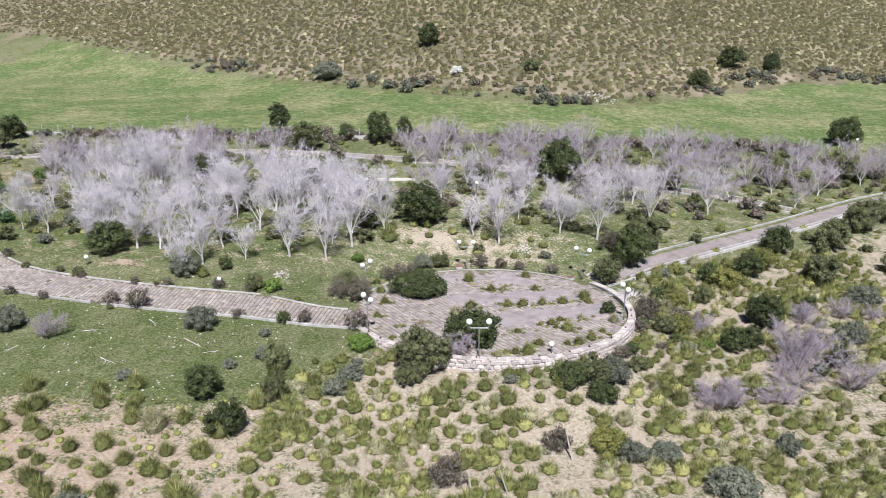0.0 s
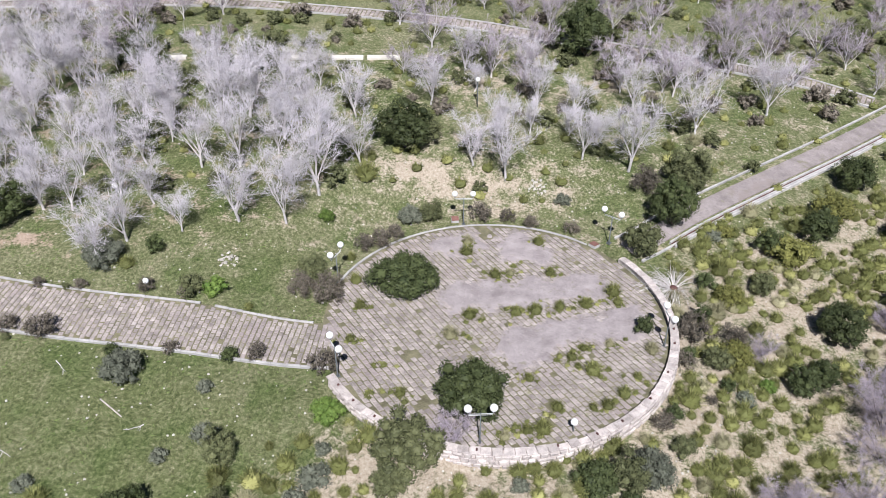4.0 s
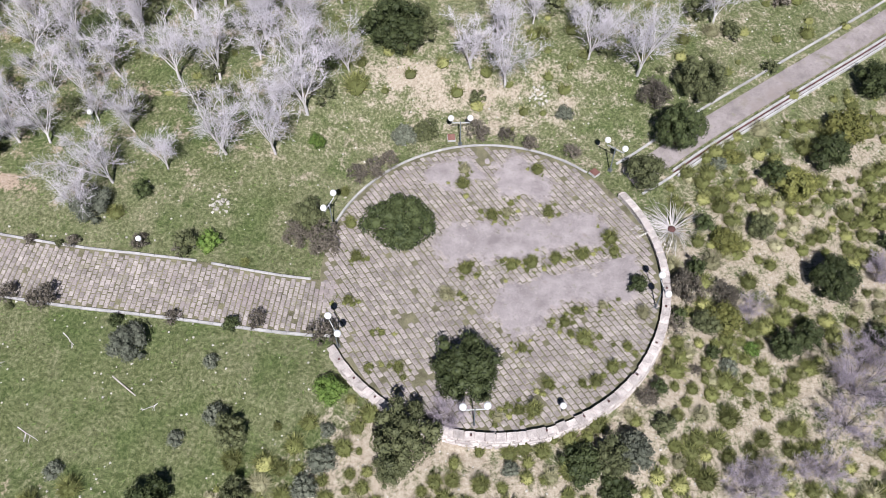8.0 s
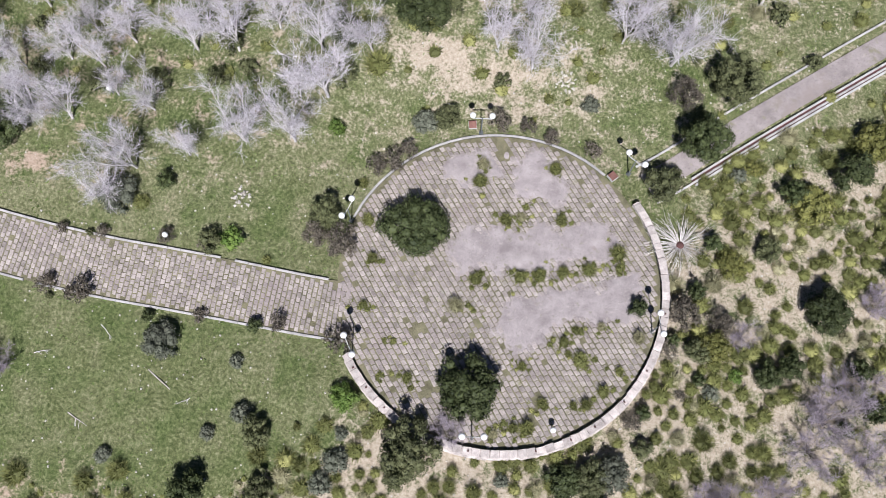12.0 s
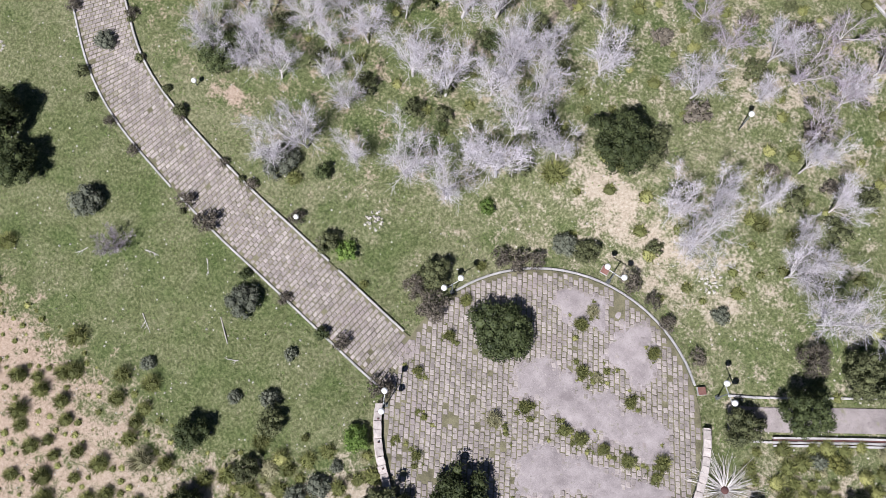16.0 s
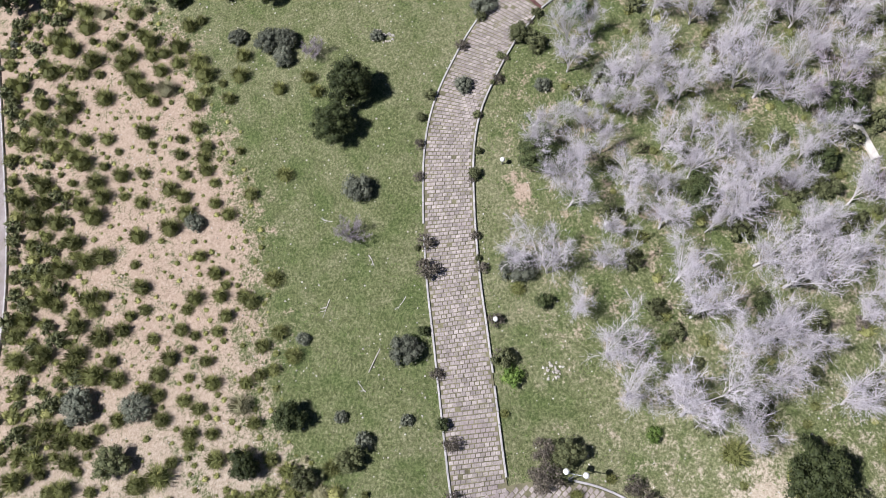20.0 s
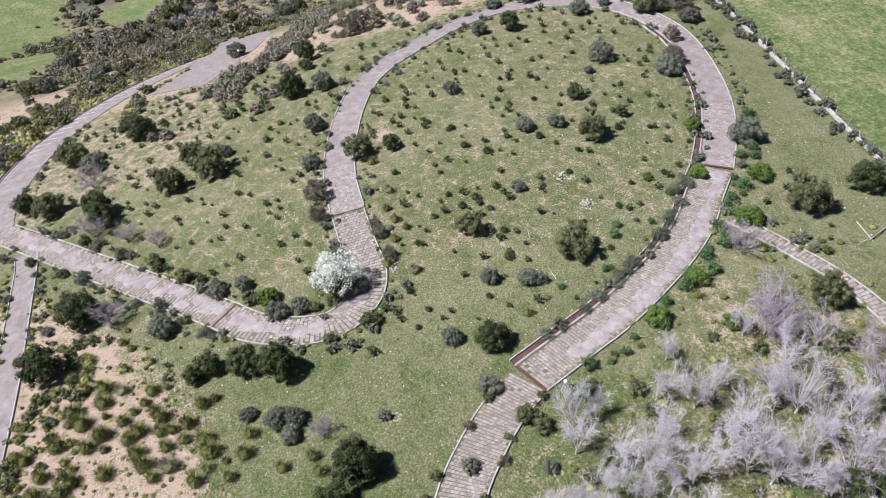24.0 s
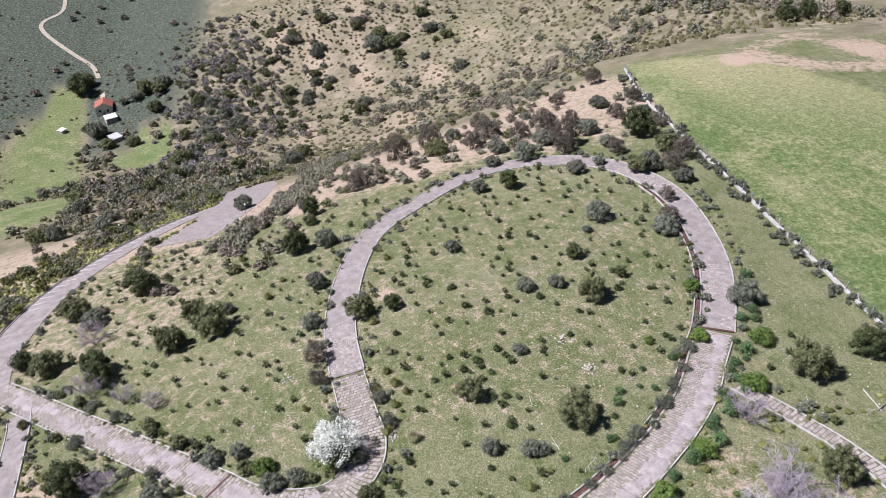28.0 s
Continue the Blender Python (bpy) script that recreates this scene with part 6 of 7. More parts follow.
double = make_double_lamp()
for x, y, turn, label in ((-6.2, 60.9, 118, "twin-globe lamp post where the path meets the terrace"), (2.7, 55.2, 2, "twin-globe lamp post behind the low stone wall"), (2.4, 78.9, 0, "twin-globe lamp post at the terrace kerb"), (14.0, 76.0, -38, "twin-globe lamp post beside a small brick box"), (15.5, 63.6, 96, "twin-globe lamp post at the curved wall"), (-7.2, 71.0, 66, "twin-globe lamp post among brown scrub")):
    tagged(copy_thing(double, Matrix.Translation((x, y, max(height(x, y), PLAZA_Z) + 0.03)) @ Matrix.Rotation(radians(turn), 4, "Z")), label, "street lamp", "lamps round the terrace")
drop([double])
bollard = make_single_lamp(0.62, "bollard_lamp")
for x, y in ((-20.4, 68.4), (8.3, 56.1), (-82.6, 118.6), (-49.2, 82.2), (-25.9, 79.3), (-34.2, 72.6)):
    tagged(copy_thing(bollard, Matrix.Translation((x, y, height(x, y)))), "short globe bollard lamp at the path kerb", "bollard lamp", "bollard lamps along the path")
drop([bollard])
post_lamp = make_single_lamp(2.6, "post_lamp")
for x, y in ((4.1, 94.2), (66.3, 126), (67.6, 119), (-155.9, 50.1), (-179, 19.5)):
    tagged(copy_thing(post_lamp, Matrix.Translation((x, y, height(x, y)))), "slim single-globe lamp post", "street lamp", "single lamp posts")
drop([post_lamp])


def brick_box(x, y, turn):
    root = thing("junction_box", on_ground(x, y, radians(turn)), "small brick junction box with a rust-red lid", "junction box")
    b = Build()
    b.box((-0.32, -0.32, -0.2), (0.32, 0.32, 0.18))
    part("body", b.mesh("body", M_KERB), root)
    part("lid", mesh_of("lid", *chamfered_box(0.6, 0.6, 0.05, 0.012), M_LID), root, "rust-red lid", Matrix.Translation((0, 0, 0.183)))


brick_box(12.75, 75.7, 40)
brick_box(1.7, 79.5, 5)

# ---- fence along the field ----
fence = tagged(new("fence", None), "leaning wire fence on a low pale concrete plinth", "fence")


def make_fence():
    rng = random.Random(12)
    xy, d, s = curve_through(FENCE_LINE, 3.0)
    side = np.column_stack([-d[:, 1], d[:, 0]])
    v, f = [], []
    fine, fd, _ = curve_through(FENCE_LINE[:8], 2.0)
    fs = np.column_stack([-fd[:, 1], fd[:, 0]])
    for k in range(len(fine)):
        for c, dz in ((-0.22, -0.3), (-0.22, 0.36), (0.22, 0.36), (0.22, -0.3)):
            q = fine[k] + fs[k] * c
            v.append((q[0], q[1], height(*q) + dz))
    for k in range(len(fine) - 1):
        for c in range(3):
            f.append((4 * k + c, 4 * k + 4 + c, 4 * k + 5 + c, 4 * k + 1 + c))
    f += [(0, 1, 2, 3), tuple(len(v) - 4 + c for c in (3, 2, 1, 0))]
    part("plinth", mesh_of("plinth", v, f, M_KERB), fence, "low pale concrete plinth")
    b = Build()
    b.box((-0.06, -0.06, -0.3), (0.06, 0.06, 1.55))
    post = b.mesh("post", M_KERB)
    tops = []
    for k in range(len(xy)):
        x, y = xy[k]
        m = Matrix.Translation((x, y, height(x, y) + 0.1)) @ Euler((rng.gauss(0, 0.1), rng.gauss(0, 0.1), math.atan2(d[k, 1], d[k, 0]))).to_matrix().to_4x4()
        part("post", post, fence, m=m)
        tops.append(m)
        if k % 7 == 3:
            part("brace", post, fence, m=m @ Matrix.Translation((0.45, 0, 0)) @ Matrix.Rotation(radians(-32), 4, "Y"))
    for z in (0.5, 0.95, 1.4):
        w = Build()
        w.tube([m @ Vector((0, 0.07, z)) for m in tops], [0.011] * len(tops), 3, False)
        part("wire", w.mesh("wire", M_POLE), fence)


make_fence()

# ---- plants ----
small_kw, mid_kw, big_kw = dict(size=0.085, shell=0.62), dict(size=0.055, shell=0.66), dict(size=0.038, shell=0.7, lump=0.3)


def shrubs_of(name, mat, spots, label, category, group, seed, **kw):
    """Three sizes of crown, each in two shapes, for the spots of their size."""
    for lo, hi, leaves, base in ((0, 1.0, 800, small_kw), (1.0, 1.9, 2300, mid_kw), (1.9, 99, 5600, big_kw)):
        some = [s for s in spots if lo <= s[2] < hi]
        if some:
            protos = [make_shrub(name, seed + 10 * k, leaves, mat, **{**base, **kw}) for k in range(2)]
            place(protos, some, label, category, group, seed + int(hi))
            drop(protos)


def low_spot(s):
    return s[0] > 4 and s[1] < 57


shrubs_of("evergreen_shrub", M_LEAF_DARK, [s for s in DARK_SHRUBS[2:] if low_spot(s)], "low dark evergreen shrub on the dry slope", "shrub", "dark evergreen shrubs", 121, tall=0.62)
shrubs_of("evergreen_shrub", M_LEAF_DARK, DARK_SHRUBS[:2], "broad dark evergreen shrub growing on the terrace", "shrub", "shrubs on the terrace", 111, tall=0.62)
shrubs_of("evergreen_shrub", M_LEAF_DARK, [s for s in DARK_SHRUBS[2:] if not low_spot(s)] + NORTH_DARK, "dense dark evergreen shrub with an uneven crown", "shrub", "dark evergreen shrubs", 101, tall=1.2, lump=0.36)
shrubs_of("evergreen_tree", M_LEAF_DARK, NORTH_TALL, "tall dark evergreen tree standing by the field fence", "tree", "evergreen trees by the fence", 131, tall=1.75, lump=0.34)
shrubs_of("olive_shrub", M_LEAF_OLIVE, [(x, y, r * (0.86 if r > 2 else 1)) for x, y, r in OLIVE_SHRUBS + NORTH_OLIVE], "bushy olive-green shrub standing in grass", "shrub", "olive-green shrubs", 202, tall=1.05, lump=0.34)
shrubs_of("grey_shrub", M_LEAF_GREY, GREY_SHRUBS + NORTH_GREY, "low grey-green shrub with fine foliage", "shrub", "grey-green shrubs", 303, tall=0.8)
shrubs_of("green_shrub", M_LEAF_BRIGHT, GREEN_SHRUBS, "fresh light-green leafy bush", "shrub", "light-green bushes", 404, tall=0.75)
shrubs_of("brown_scrub", M_LEAF_BROWN, BROWN_SCRUB, "straggly brownish scrub bush", "scrub", "brown scrub bushes", 505, tall=1.1, core=0.4, shell=0.2, upright=-0.6)


def make_blossom(x, y, r):
    root = thing("blossom_tree", Matrix.Translation((x, y, height(x, y))), "small tree covered in white blossom beside the path", "tree")
    rng = random.Random(77)
    b = Build()
    b.tube([(0, 0, -0.1), (0.05, 0, 0.7), (0.1, 0.05, 1.5)], [0.16, 0.13, 0.1], 8)
    for k in range(7):
        pts, _ = limb_points(Vector((0.08, 0.04, 1.2)), Vector((math.cos(k * 0.9), math.sin(k * 0.9), 1.1)), 2.4, rng, 0.1, 0.02, 4)
        b.tube(pts, [0.07, 0.055, 0.04, 0.025, 0.012], 5, False)
    part("trunk", b.mesh("trunk", M_BARK_DARK), root)
    m = Matrix.Translation((0, 0, 0.7)) @ Matrix.Diagonal((r, r, r, 1))
    part("crown", mesh_of("crown", *shrub_shape(71, 5200, size=0.036, shell=0.45, lump=0.34, core=0, tall=0.9), M_BLOSSOM), root, "white blossom", m)
    part("leaves", mesh_of("leaves", *shrub_shape(72, 2200, size=0.04, shell=0.2, lump=0.3, core=0.45, tall=0.72), M_LEAF_BRIGHT), root, "light-green young leaves", Matrix.Translation((0, 0, 0.1)) @ Matrix.Diagonal((r * 0.82, r * 0.82, r * 0.8, 1)))


make_blossom(*BLOSSOM_TREE[0])

slim = [make_tree("bare_tree", *bare_tree_shape(60 + k, 6.2, 0.33, 7, 15, 0.2, 0.085, 0.0105), M_BARK, M_TWIG) for k in range(4)]
broad = [make_tree("bare_tree", *bare_tree_shape(80 + k, 5.9, 0.5, 8, 15, 0.16, 0.1, 0.0108), M_BARK, M_TWIG) for k in range(3)]
front = [(x, y, h / 7.5) for x, y, h in BARE_TREES if y < 86 + 0.1 * x and h < 8.2 or x > -16]
back = [(x, y, h / 7.5) for x, y, h in BARE_TREES if (x, y, h / 7.5) not in front]
place(slim, front, "leafless slender tree with pale grey twigs", "tree", "bare trees of the grove", 31, lean=0.05)
place(broad, back, "leafless spreading tree with dense silvery-grey twigs", "tree", "bare trees of the grove", 32, lean=0.06)
rng = random.Random(14)
grove_gaps = scatter(9, (0, 24, 88, 101), lambda x, y: 1.0 if off_paths(x, y, 1.2) and all(math.hypot(x - a, y - b) > 2.4 for a, b, _ in BARE_TREES) else 0, 3.2, 21) + scatter(38, (-46, -10, 74, 100), lambda x, y: 1.0 if off_paths(x, y, 2.0) and y > (75 if x < -22 else 82) - 0.25 * (x + 25) and all(math.hypot(x - a, y - b) > 2.0 for a, b, _ in BARE_TREES) else 0, 1.8, 19)
place(slim, [(x, y, rng.uniform(0.6, 0.95)) for x, y in grove_gaps], "small leafless tree with fine silvery twigs", "tree", "bare trees of the grove", 35, lean=0.07)
drop(slim + broad)
mauve_tree = [make_tree("bare_tree", *bare_tree_shape(90 + k, 4.6, 0.75, 7, 10, 0.14, 0.08, 0.016), M_BARK, M_TWIG_MAUVE) for k in range(3)]
far_trees = scatter(70, (-6, 72, 97, 123), lambda x, y: 1.0 if off_paths(x, y, 0.6) and y > 94 + 0.12 * max(x, 0) and y < fence_y(x) - 4 and math.hypot(x - 16, y - 105) > 4 else 0, 2.8, 17)
far_trees += scatter(8, (-46, -22, 98, 122), lambda x, y: 1.0 if off_paths(x, y, 0.6) and y < fence_y(x) - 10 and all(math.hypot(x - a, y - b) > 3 for a, b, _ in BARE_TREES) else 0, 4.0, 18)
far_trees += scatter(8, (-54, -30, 97, 112), lambda x, y: 1.0 if off_paths(x, y, 0.6) and all(math.hypot(x - a, y - b) > 2 for a, b, _ in BARE_TREES) else 0, 2.6, 20)
rng = random.Random(6)
place(mauve_tree, [(x, y, rng.uniform(0.75, 1.25)) for x, y in far_trees], "leafless tree with mauve-grey twigs behind the grove", "tree", "mauve bare trees", 33, lean=0.06)
drop(mauve_tree)
thicket = [make_tree("bare_shrub", *bare_tree_shape(95 + k, 1.9, 1.05, 13, 22, 0.05, 0.022, 0.0045), M_BARK_DARK, M_TWIG_MAUVE) for k in range(3)]
place(thicket, [(x, y, r * 0.9) for x, y, r in MAUVE_SHRUBS], "leafless thicket of mauve-grey twigs", "shrub", "bare thickets", 34, lean=0.08)
drop(thicket)


def make_dead_plant(x, y):
    """Long bleached leaves fanned out on the ground round a reddish rotten heart."""
    rng = random.Random(120)
    root = thing("dead_plant", Matrix.Translation((x, y, height(x, y))), "collapsed dead plant with long bleached leaves beside the wall", "dead plant")
    b = Build()
    for _ in range(150):
        a = rng.choice((rng.gauss(2.5, 0.35), rng.gauss(0.9, 0.5), rng.gauss(5.2, 0.6), rng.gauss(3.6, 0.6)))
        ln, up, w = rng.uniform(1.4, 3.2), rng.uniform(0.1, 0.55), rng.uniform(0.012, 0.03)
        turn = rng.gauss(0, 0.25)
        v = []
        for k in range(4):
            u = k / 3
            px, py = 0.15 * math.cos(a) + ln * u * math.cos(a + turn * u), 0.15 * math.sin(a) + ln * u * math.sin(a + turn * u)
            z = height(x + px, y + py) - height(x, y) + 0.12 + up * math.sin(math.pi * min(u * 1.05, 1))
            ww = w * (1 - 0.7 * u)
            v += [(px - ww * math.sin(a), py + ww * math.cos(a), z), (px + ww * math.sin(a), py - ww * math.cos(a), z + 0.01)]
        b.add(v, [(2 * k, 2 * k + 1, 2 * k + 3, 2 * k + 2) for k in range(3)])
    part("dry_leaves", b.mesh("dry_leaves", M_STRAW), root, "long bleached dry leaves")
    c = Build()
    c.ball((0, 0, 0.12), 0.34, 6, 9, 0.7)
    part("heart", c.mesh("heart", M_GUTTER), root, "dark red rotten heart")


make_dead_plant(17.9, 70.5)
shrubs_of("yellow_shrub", M_LEAF_YELLOW, YELLOW_SHRUBS, "dense yellow-green bush on stony soil", "shrub", "yellow-green bushes", 707, tall=0.85)
shrubs_of("olive_shrub", M_LEAF_OLIVE, HILL_SHRUBS[::2], "dark green bush on the western hillside", "shrub", "bushes on the hillside", 717, tall=0.9)
shrubs_of("grey_shrub", M_LEAF_GREY, HILL_SHRUBS[1::2], "grey-green bush on the western hillside", "shrub", "bushes on the hillside", 727, tall=0.9)
shrubs_of("blossom_shrub", M_BLOSSOM, [(2.9, 172.3, 1.5)], "bush covered in white blossom at the foot of the hill", "shrub", "", 737, tall=0.9)


LINES_SEEN = {}


def beside(line, offset, at):
    """The spot a given way along a line and off to its left."""
    if id(line) not in LINES_SEEN:
        LINES_SEEN[id(line)] = curve_through(line, 0.5)
    xy, d, s = LINES_SEEN[id(line)]
    k = int(min(max(at / 0.5, 0), len(xy) - 1))
    return xy[k][0] - d[k, 1] * offset, xy[k][1] + d[k, 0] * offset


rng = random.Random(91)
kerb_spots = [(*beside(WEST_PATH, -2.3 + rng.gauss(0, 0.25), rng.uniform(1, 50)), rng.uniform(0.25, 0.6)) for _ in range(16)] + [(*beside(WEST_PATH, 2.5 + rng.gauss(0, 0.3), rng.uniform(2, 50)), rng.uniform(0.3, 0.7)) for _ in range(8)]
shrubs_of("twiggy_shrub", M_LEAF_BROWN, kerb_spots[::2], "small twiggy brown shrub growing over the path kerb", "shrub", "shrubs along the kerbs", 747, tall=1.0, core=0.4, shell=0.25)
shrubs_of("kerb_shrub", M_LEAF_OLIVE, kerb_spots[1::2], "small green shrub growing over the path kerb", "shrub", "shrubs along the kerbs", 757, tall=1.0)
fennel = [(*beside(RISE_PATH, -rng.uniform(2.4, 5.2), at), rng.uniform(0.45, 1.0)) for at in (2, 5, 7, 9, 11, 14, 17, 20, 22, 24, 25.5, 27, 28.5, 30, 31, 32.5, 34, 35.5, 37, 38.5, 40, 41.5)]
fennel += [(*beside(RISE_PATH, rng.uniform(3.3, 8), rng.uniform(8, 42)), rng.uniform(0.35, 0.7)) for _ in range(9)] + [(*beside(LOOP_PATH, -rng.uniform(2.4, 5), rng.uniform(1, 14)), rng.uniform(0.5, 0.9)) for _ in range(9)]
shrubs_of("fennel_clump", M_FENNEL, fennel, "feathery bright-green fennel clump beside the path", "herb", "fennel beside the path", 767, tall=0.95, core=0.55, lump=0.45)
lower_spots = [(*beside(LOWER_PATH, rng.choice((-2.9, 2.9)) + rng.gauss(0, 0.35), rng.uniform(1, 75)), rng.uniform(0.5, 1.15)) for _ in range(34)]
shrubs_of("kerb_shrub", M_LEAF_OLIVE, lower_spots[::2], "rounded green shrub growing over the path kerb", "shrub", "shrubs along the kerbs", 787, tall=0.9)
shrubs_of("kerb_shrub", M_LEAF_GREY, lower_spots[1::2], "grey-green shrub growing over the path kerb", "shrub", "shrubs along the kerbs", 797, tall=0.9, core=0.5)
gutter_scrub = [(*beside(RISE_PATH, 2.9 + rng.gauss(0, 0.3), rng.uniform(3, 40)), rng.uniform(0.5, 1.1)) for _ in range(20)]
shrubs_of("grey_shrub", M_LEAF_GREY, gutter_scrub, "straggly grey-mauve shrub hanging over the gutter", "shrub", "shrubs over the gutter", 777, tall=0.7, core=0.4, shell=0.25)


def make_branch(x, y, ln, turn, seed):
    rng = random.Random(seed)
    b = Build()
    pts, _ = limb_points(Vector((0, 0, 0.04)), Vector((1, 0, 0)), ln, rng, 0.12, 0.0, 5)
    flat = lambda q: Vector((q.x, q.y, 0.05 + 0.25 * abs(q.z)))
    b.tube([flat(q) for q in pts], [0.035 * (1 - 0.14 * k) for k in range(6)], 5)
    for _ in range(3):
        k = rng.randrange(1, 5)
        sub, _ = limb_points(pts[k], Vector((1, rng.choice((-0.8, 0.8)), 0)), ln * 0.35, rng, 0.15, 0.0, 3)
        b.tube([flat(q) for q in sub], [0.02, 0.016, 0.012, 0.007], 4)
    tagged(new("dry_branch", b.mesh("dry_branch", M_BARK)), "pale dry branch lying on the grass", "branch", "fallen branches").matrix_basis = on_ground(x, y, turn)


for k in range(26):
    bx, by = rng.uniform(-78, -36), rng.uniform(84, 123)
    if off_paths(bx, by, 0.8):
        make_branch(bx, by, rng.uniform(1.2, 3.0), rng.uniform(0, 6.28), 800 + k)
for k, (bx, by) in enumerate(((-29, 59.5), (-24.5, 61.8), (-33, 57), (-17.5, 57), (-26, 55.5))):
    make_branch(bx, by, rng.uniform(1.0, 2.0), rng.uniform(0, 6.28), 860 + k)

TUSSOCK_MESHES = [mesh_of("tussock", *tussock_shape(200 + k, 420, 0.92, 1.18, 0.019, 2, True), M_TUSSOCK) for k in range(4)] + [mesh_of("tussock", *tussock_shape(210, 420, 0.92, 1.18, 0.019, 2, True), M_TUSSOCK_DRY)]


def tussocks(spots, label, group, seed, dry=0.15, name="tussock", swell=1.0, meshes=None):
    rng = random.Random(seed)
    for x, y, r in spots:
        r = min(r, 1.05) * swell
        me = rng.choice(meshes) if meshes else TUSSOCK_MESHES[4] if rng.random() < dry else TUSSOCK_MESHES[rng.randrange(4)]
        z = max(height(x, y), PLAZA_Z + 0.05) if on_plaza(x, y) else height(x, y)
        ob = new(name, me)
        ob.matrix_basis = Matrix.Translation((x, y, z - 0.02)) @ Matrix.Rotation(rng.uniform(0, 6.28), 4, "Z") @ Matrix.Diagonal((r, r, r * rng.uniform(0.8, 1.1), 1))
        tagged(ob, label, "grass tussock", group)


tussocks(TUSSOCKS_SLOPE, "yellow-green grass tussock on bare reddish soil", "tussocks on the dry slope", 1, 0.08, swell=1.42)
tussocks(TUSSOCKS_EAST, "yellow-green grass tussock on pale stony soil", "tussocks east of the terrace", 2, 0.2, swell=1.1)
tussocks(TUSSOCKS_MEADOW, "grass tussock standing in the meadow", "tussocks in the meadow", 3, 0.2)
tussocks(WEEDS_TERRACE, "clump of wild grass between the paving blocks", "grass clumps on the terrace", 4, 0.12, swell=0.86)
tussocks(TUFTS_LOOP, "small dark-green tuft in the meadow", "tufts inside the path loop", 5, 0.0, meshes=[mesh_of("tussock", *tussock_shape(220 + k, 220, 0.9, 1.0, 0.04, 3, True), M_TUFT) for k in range(3)])

taken = [(x, y, r) for some in (TUSSOCKS_SLOPE, TUSSOCKS_EAST, TUSSOCKS_MEADOW, DARK_SHRUBS, OLIVE_SHRUBS, GREY_SHRUBS, GREEN_SHRUBS, BROWN_SCRUB, MAUVE_SHRUBS) for x, y, r in some]
taken_xy, taken_r = np.array([t[:2] for t in taken]), np.array([t[2] for t in taken])


def free(x, y, gap=0.5):
    return bool(np.all(np.hypot(taken_xy[:, 0] - x, taken_xy[:, 1] - y) > taken_r + gap))


def on_dry(x, y):
    return 1.0 if y < dry_edge(x) + 1.5 and off_paths(x, y) and free(x, y, 0.25) else 0.0


def on_measured_slope(x, y):
    return -66 < x < -11 and 28 < y < 60


def in_clumps(x, y):
    return on_dry(x, y) * (0.06 + 0.94 * float(noise.noise(Vector((x * 0.2, y * 0.2, 7.0))) > -0.12))


cushion = cushion_shape(251)
template = tussock_shape(230, 280, 0.88, 0.95, 0.022, 2, True)
light = tussock_shape(231, 80, 0.95, 0.9, 0.042, 2, True)
spots = scatter(1120, (-12, 45, 28, 84), in_clumps, 0.95, 41) + scatter(300, (-95, -11, 10, 50), lambda x, y: 0.0 if on_measured_slope(x, y) else on_dry(x, y), 1.5, 42) + scatter(110, (-72, -12, 27.3, 34), on_dry, 1.3, 71)
stuff_plants("tussock_grass", template, spots, (0.5, 1.2), M_TUSSOCK, "yellow-green tussock grass covering the dry slope", "grass", 8)
spots = scatter(230, (-14, 45, 28, 84), in_clumps, 1.2, 43)
stuff_plants("dry_tussock_grass", template, spots, (0.45, 1.15), M_TUSSOCK_DRY, "straw-coloured tussock grass on stony soil", "grass", 9)


stuff_plants("lower_slope_tussocks", light, scatter(420, (-95, 60, -25, 28), lambda x, y: 1.0 if off_paths(x, y) else 0.0, 2.0, 75), (0.45, 1.0), M_TUSSOCK, "tussock grass on the lower dry slope", "grass", 75)


def in_grove(x, y):
    return 1.0 if y > 80 and y < fence_y(x) - 2 and off_paths(x, y) else 0.0


stuff_plants("slope_tufts", light, scatter(520, (-68, -10, 27, 53), on_dry, 0.7, 72), (0.18, 0.5), M_TUSSOCK, "small tufts between the tussocks of the dry slope", "grass", 72)
stuff_plants("grove_undergrowth", light, scatter(640, (-62, 75, 78, 126), in_grove, 1.5, 44), (0.4, 1.0), M_TUSSOCK, "tussocks of grass under the bare trees", "undergrowth", 10)
bush = shrub_shape(240, 300, size=0.15, shell=0.5, core=0.75, tall=0.8)
far_bush = shrub_shape(241, 170, size=0.19, shell=0.55, core=0.85, tall=0.9)
stuff_plants("slope_bushes", bush, scatter(60, (-75, -18, 26.8, 33.5), on_dry, 1.1, 76), (0.4, 0.9), M_LEAF_OLIVE, "dark green bushes along the foot of the dry slope", "scrub", 76)
stuff_plants("grove_bushes", bush, scatter(80, (-52, -8, 78, 112), in_grove, 2.4, 77) + scatter(70, (-8, 72, 82, 125), in_grove, 3.0, 45), (0.4, 1.15), M_LEAF_OLIVE, "low olive-green bushes under the bare trees", "undergrowth", 11)
stuff_plants("grove_scrub", bush, scatter(90, (-45, 72, 92, 125), in_grove, 3.0, 46), (0.5, 1.3), M_LEAF_BROWN, "low brown scrub under the bare trees", "undergrowth", 12)


def along_paths(x, y):
    """Shrubby margins of the loop path and the ridge."""
    near = clear_of_paths(x, y)
    return 1.0 if -0.35 < near < 2.2 and x < -52 and free(x, y) else 0.0


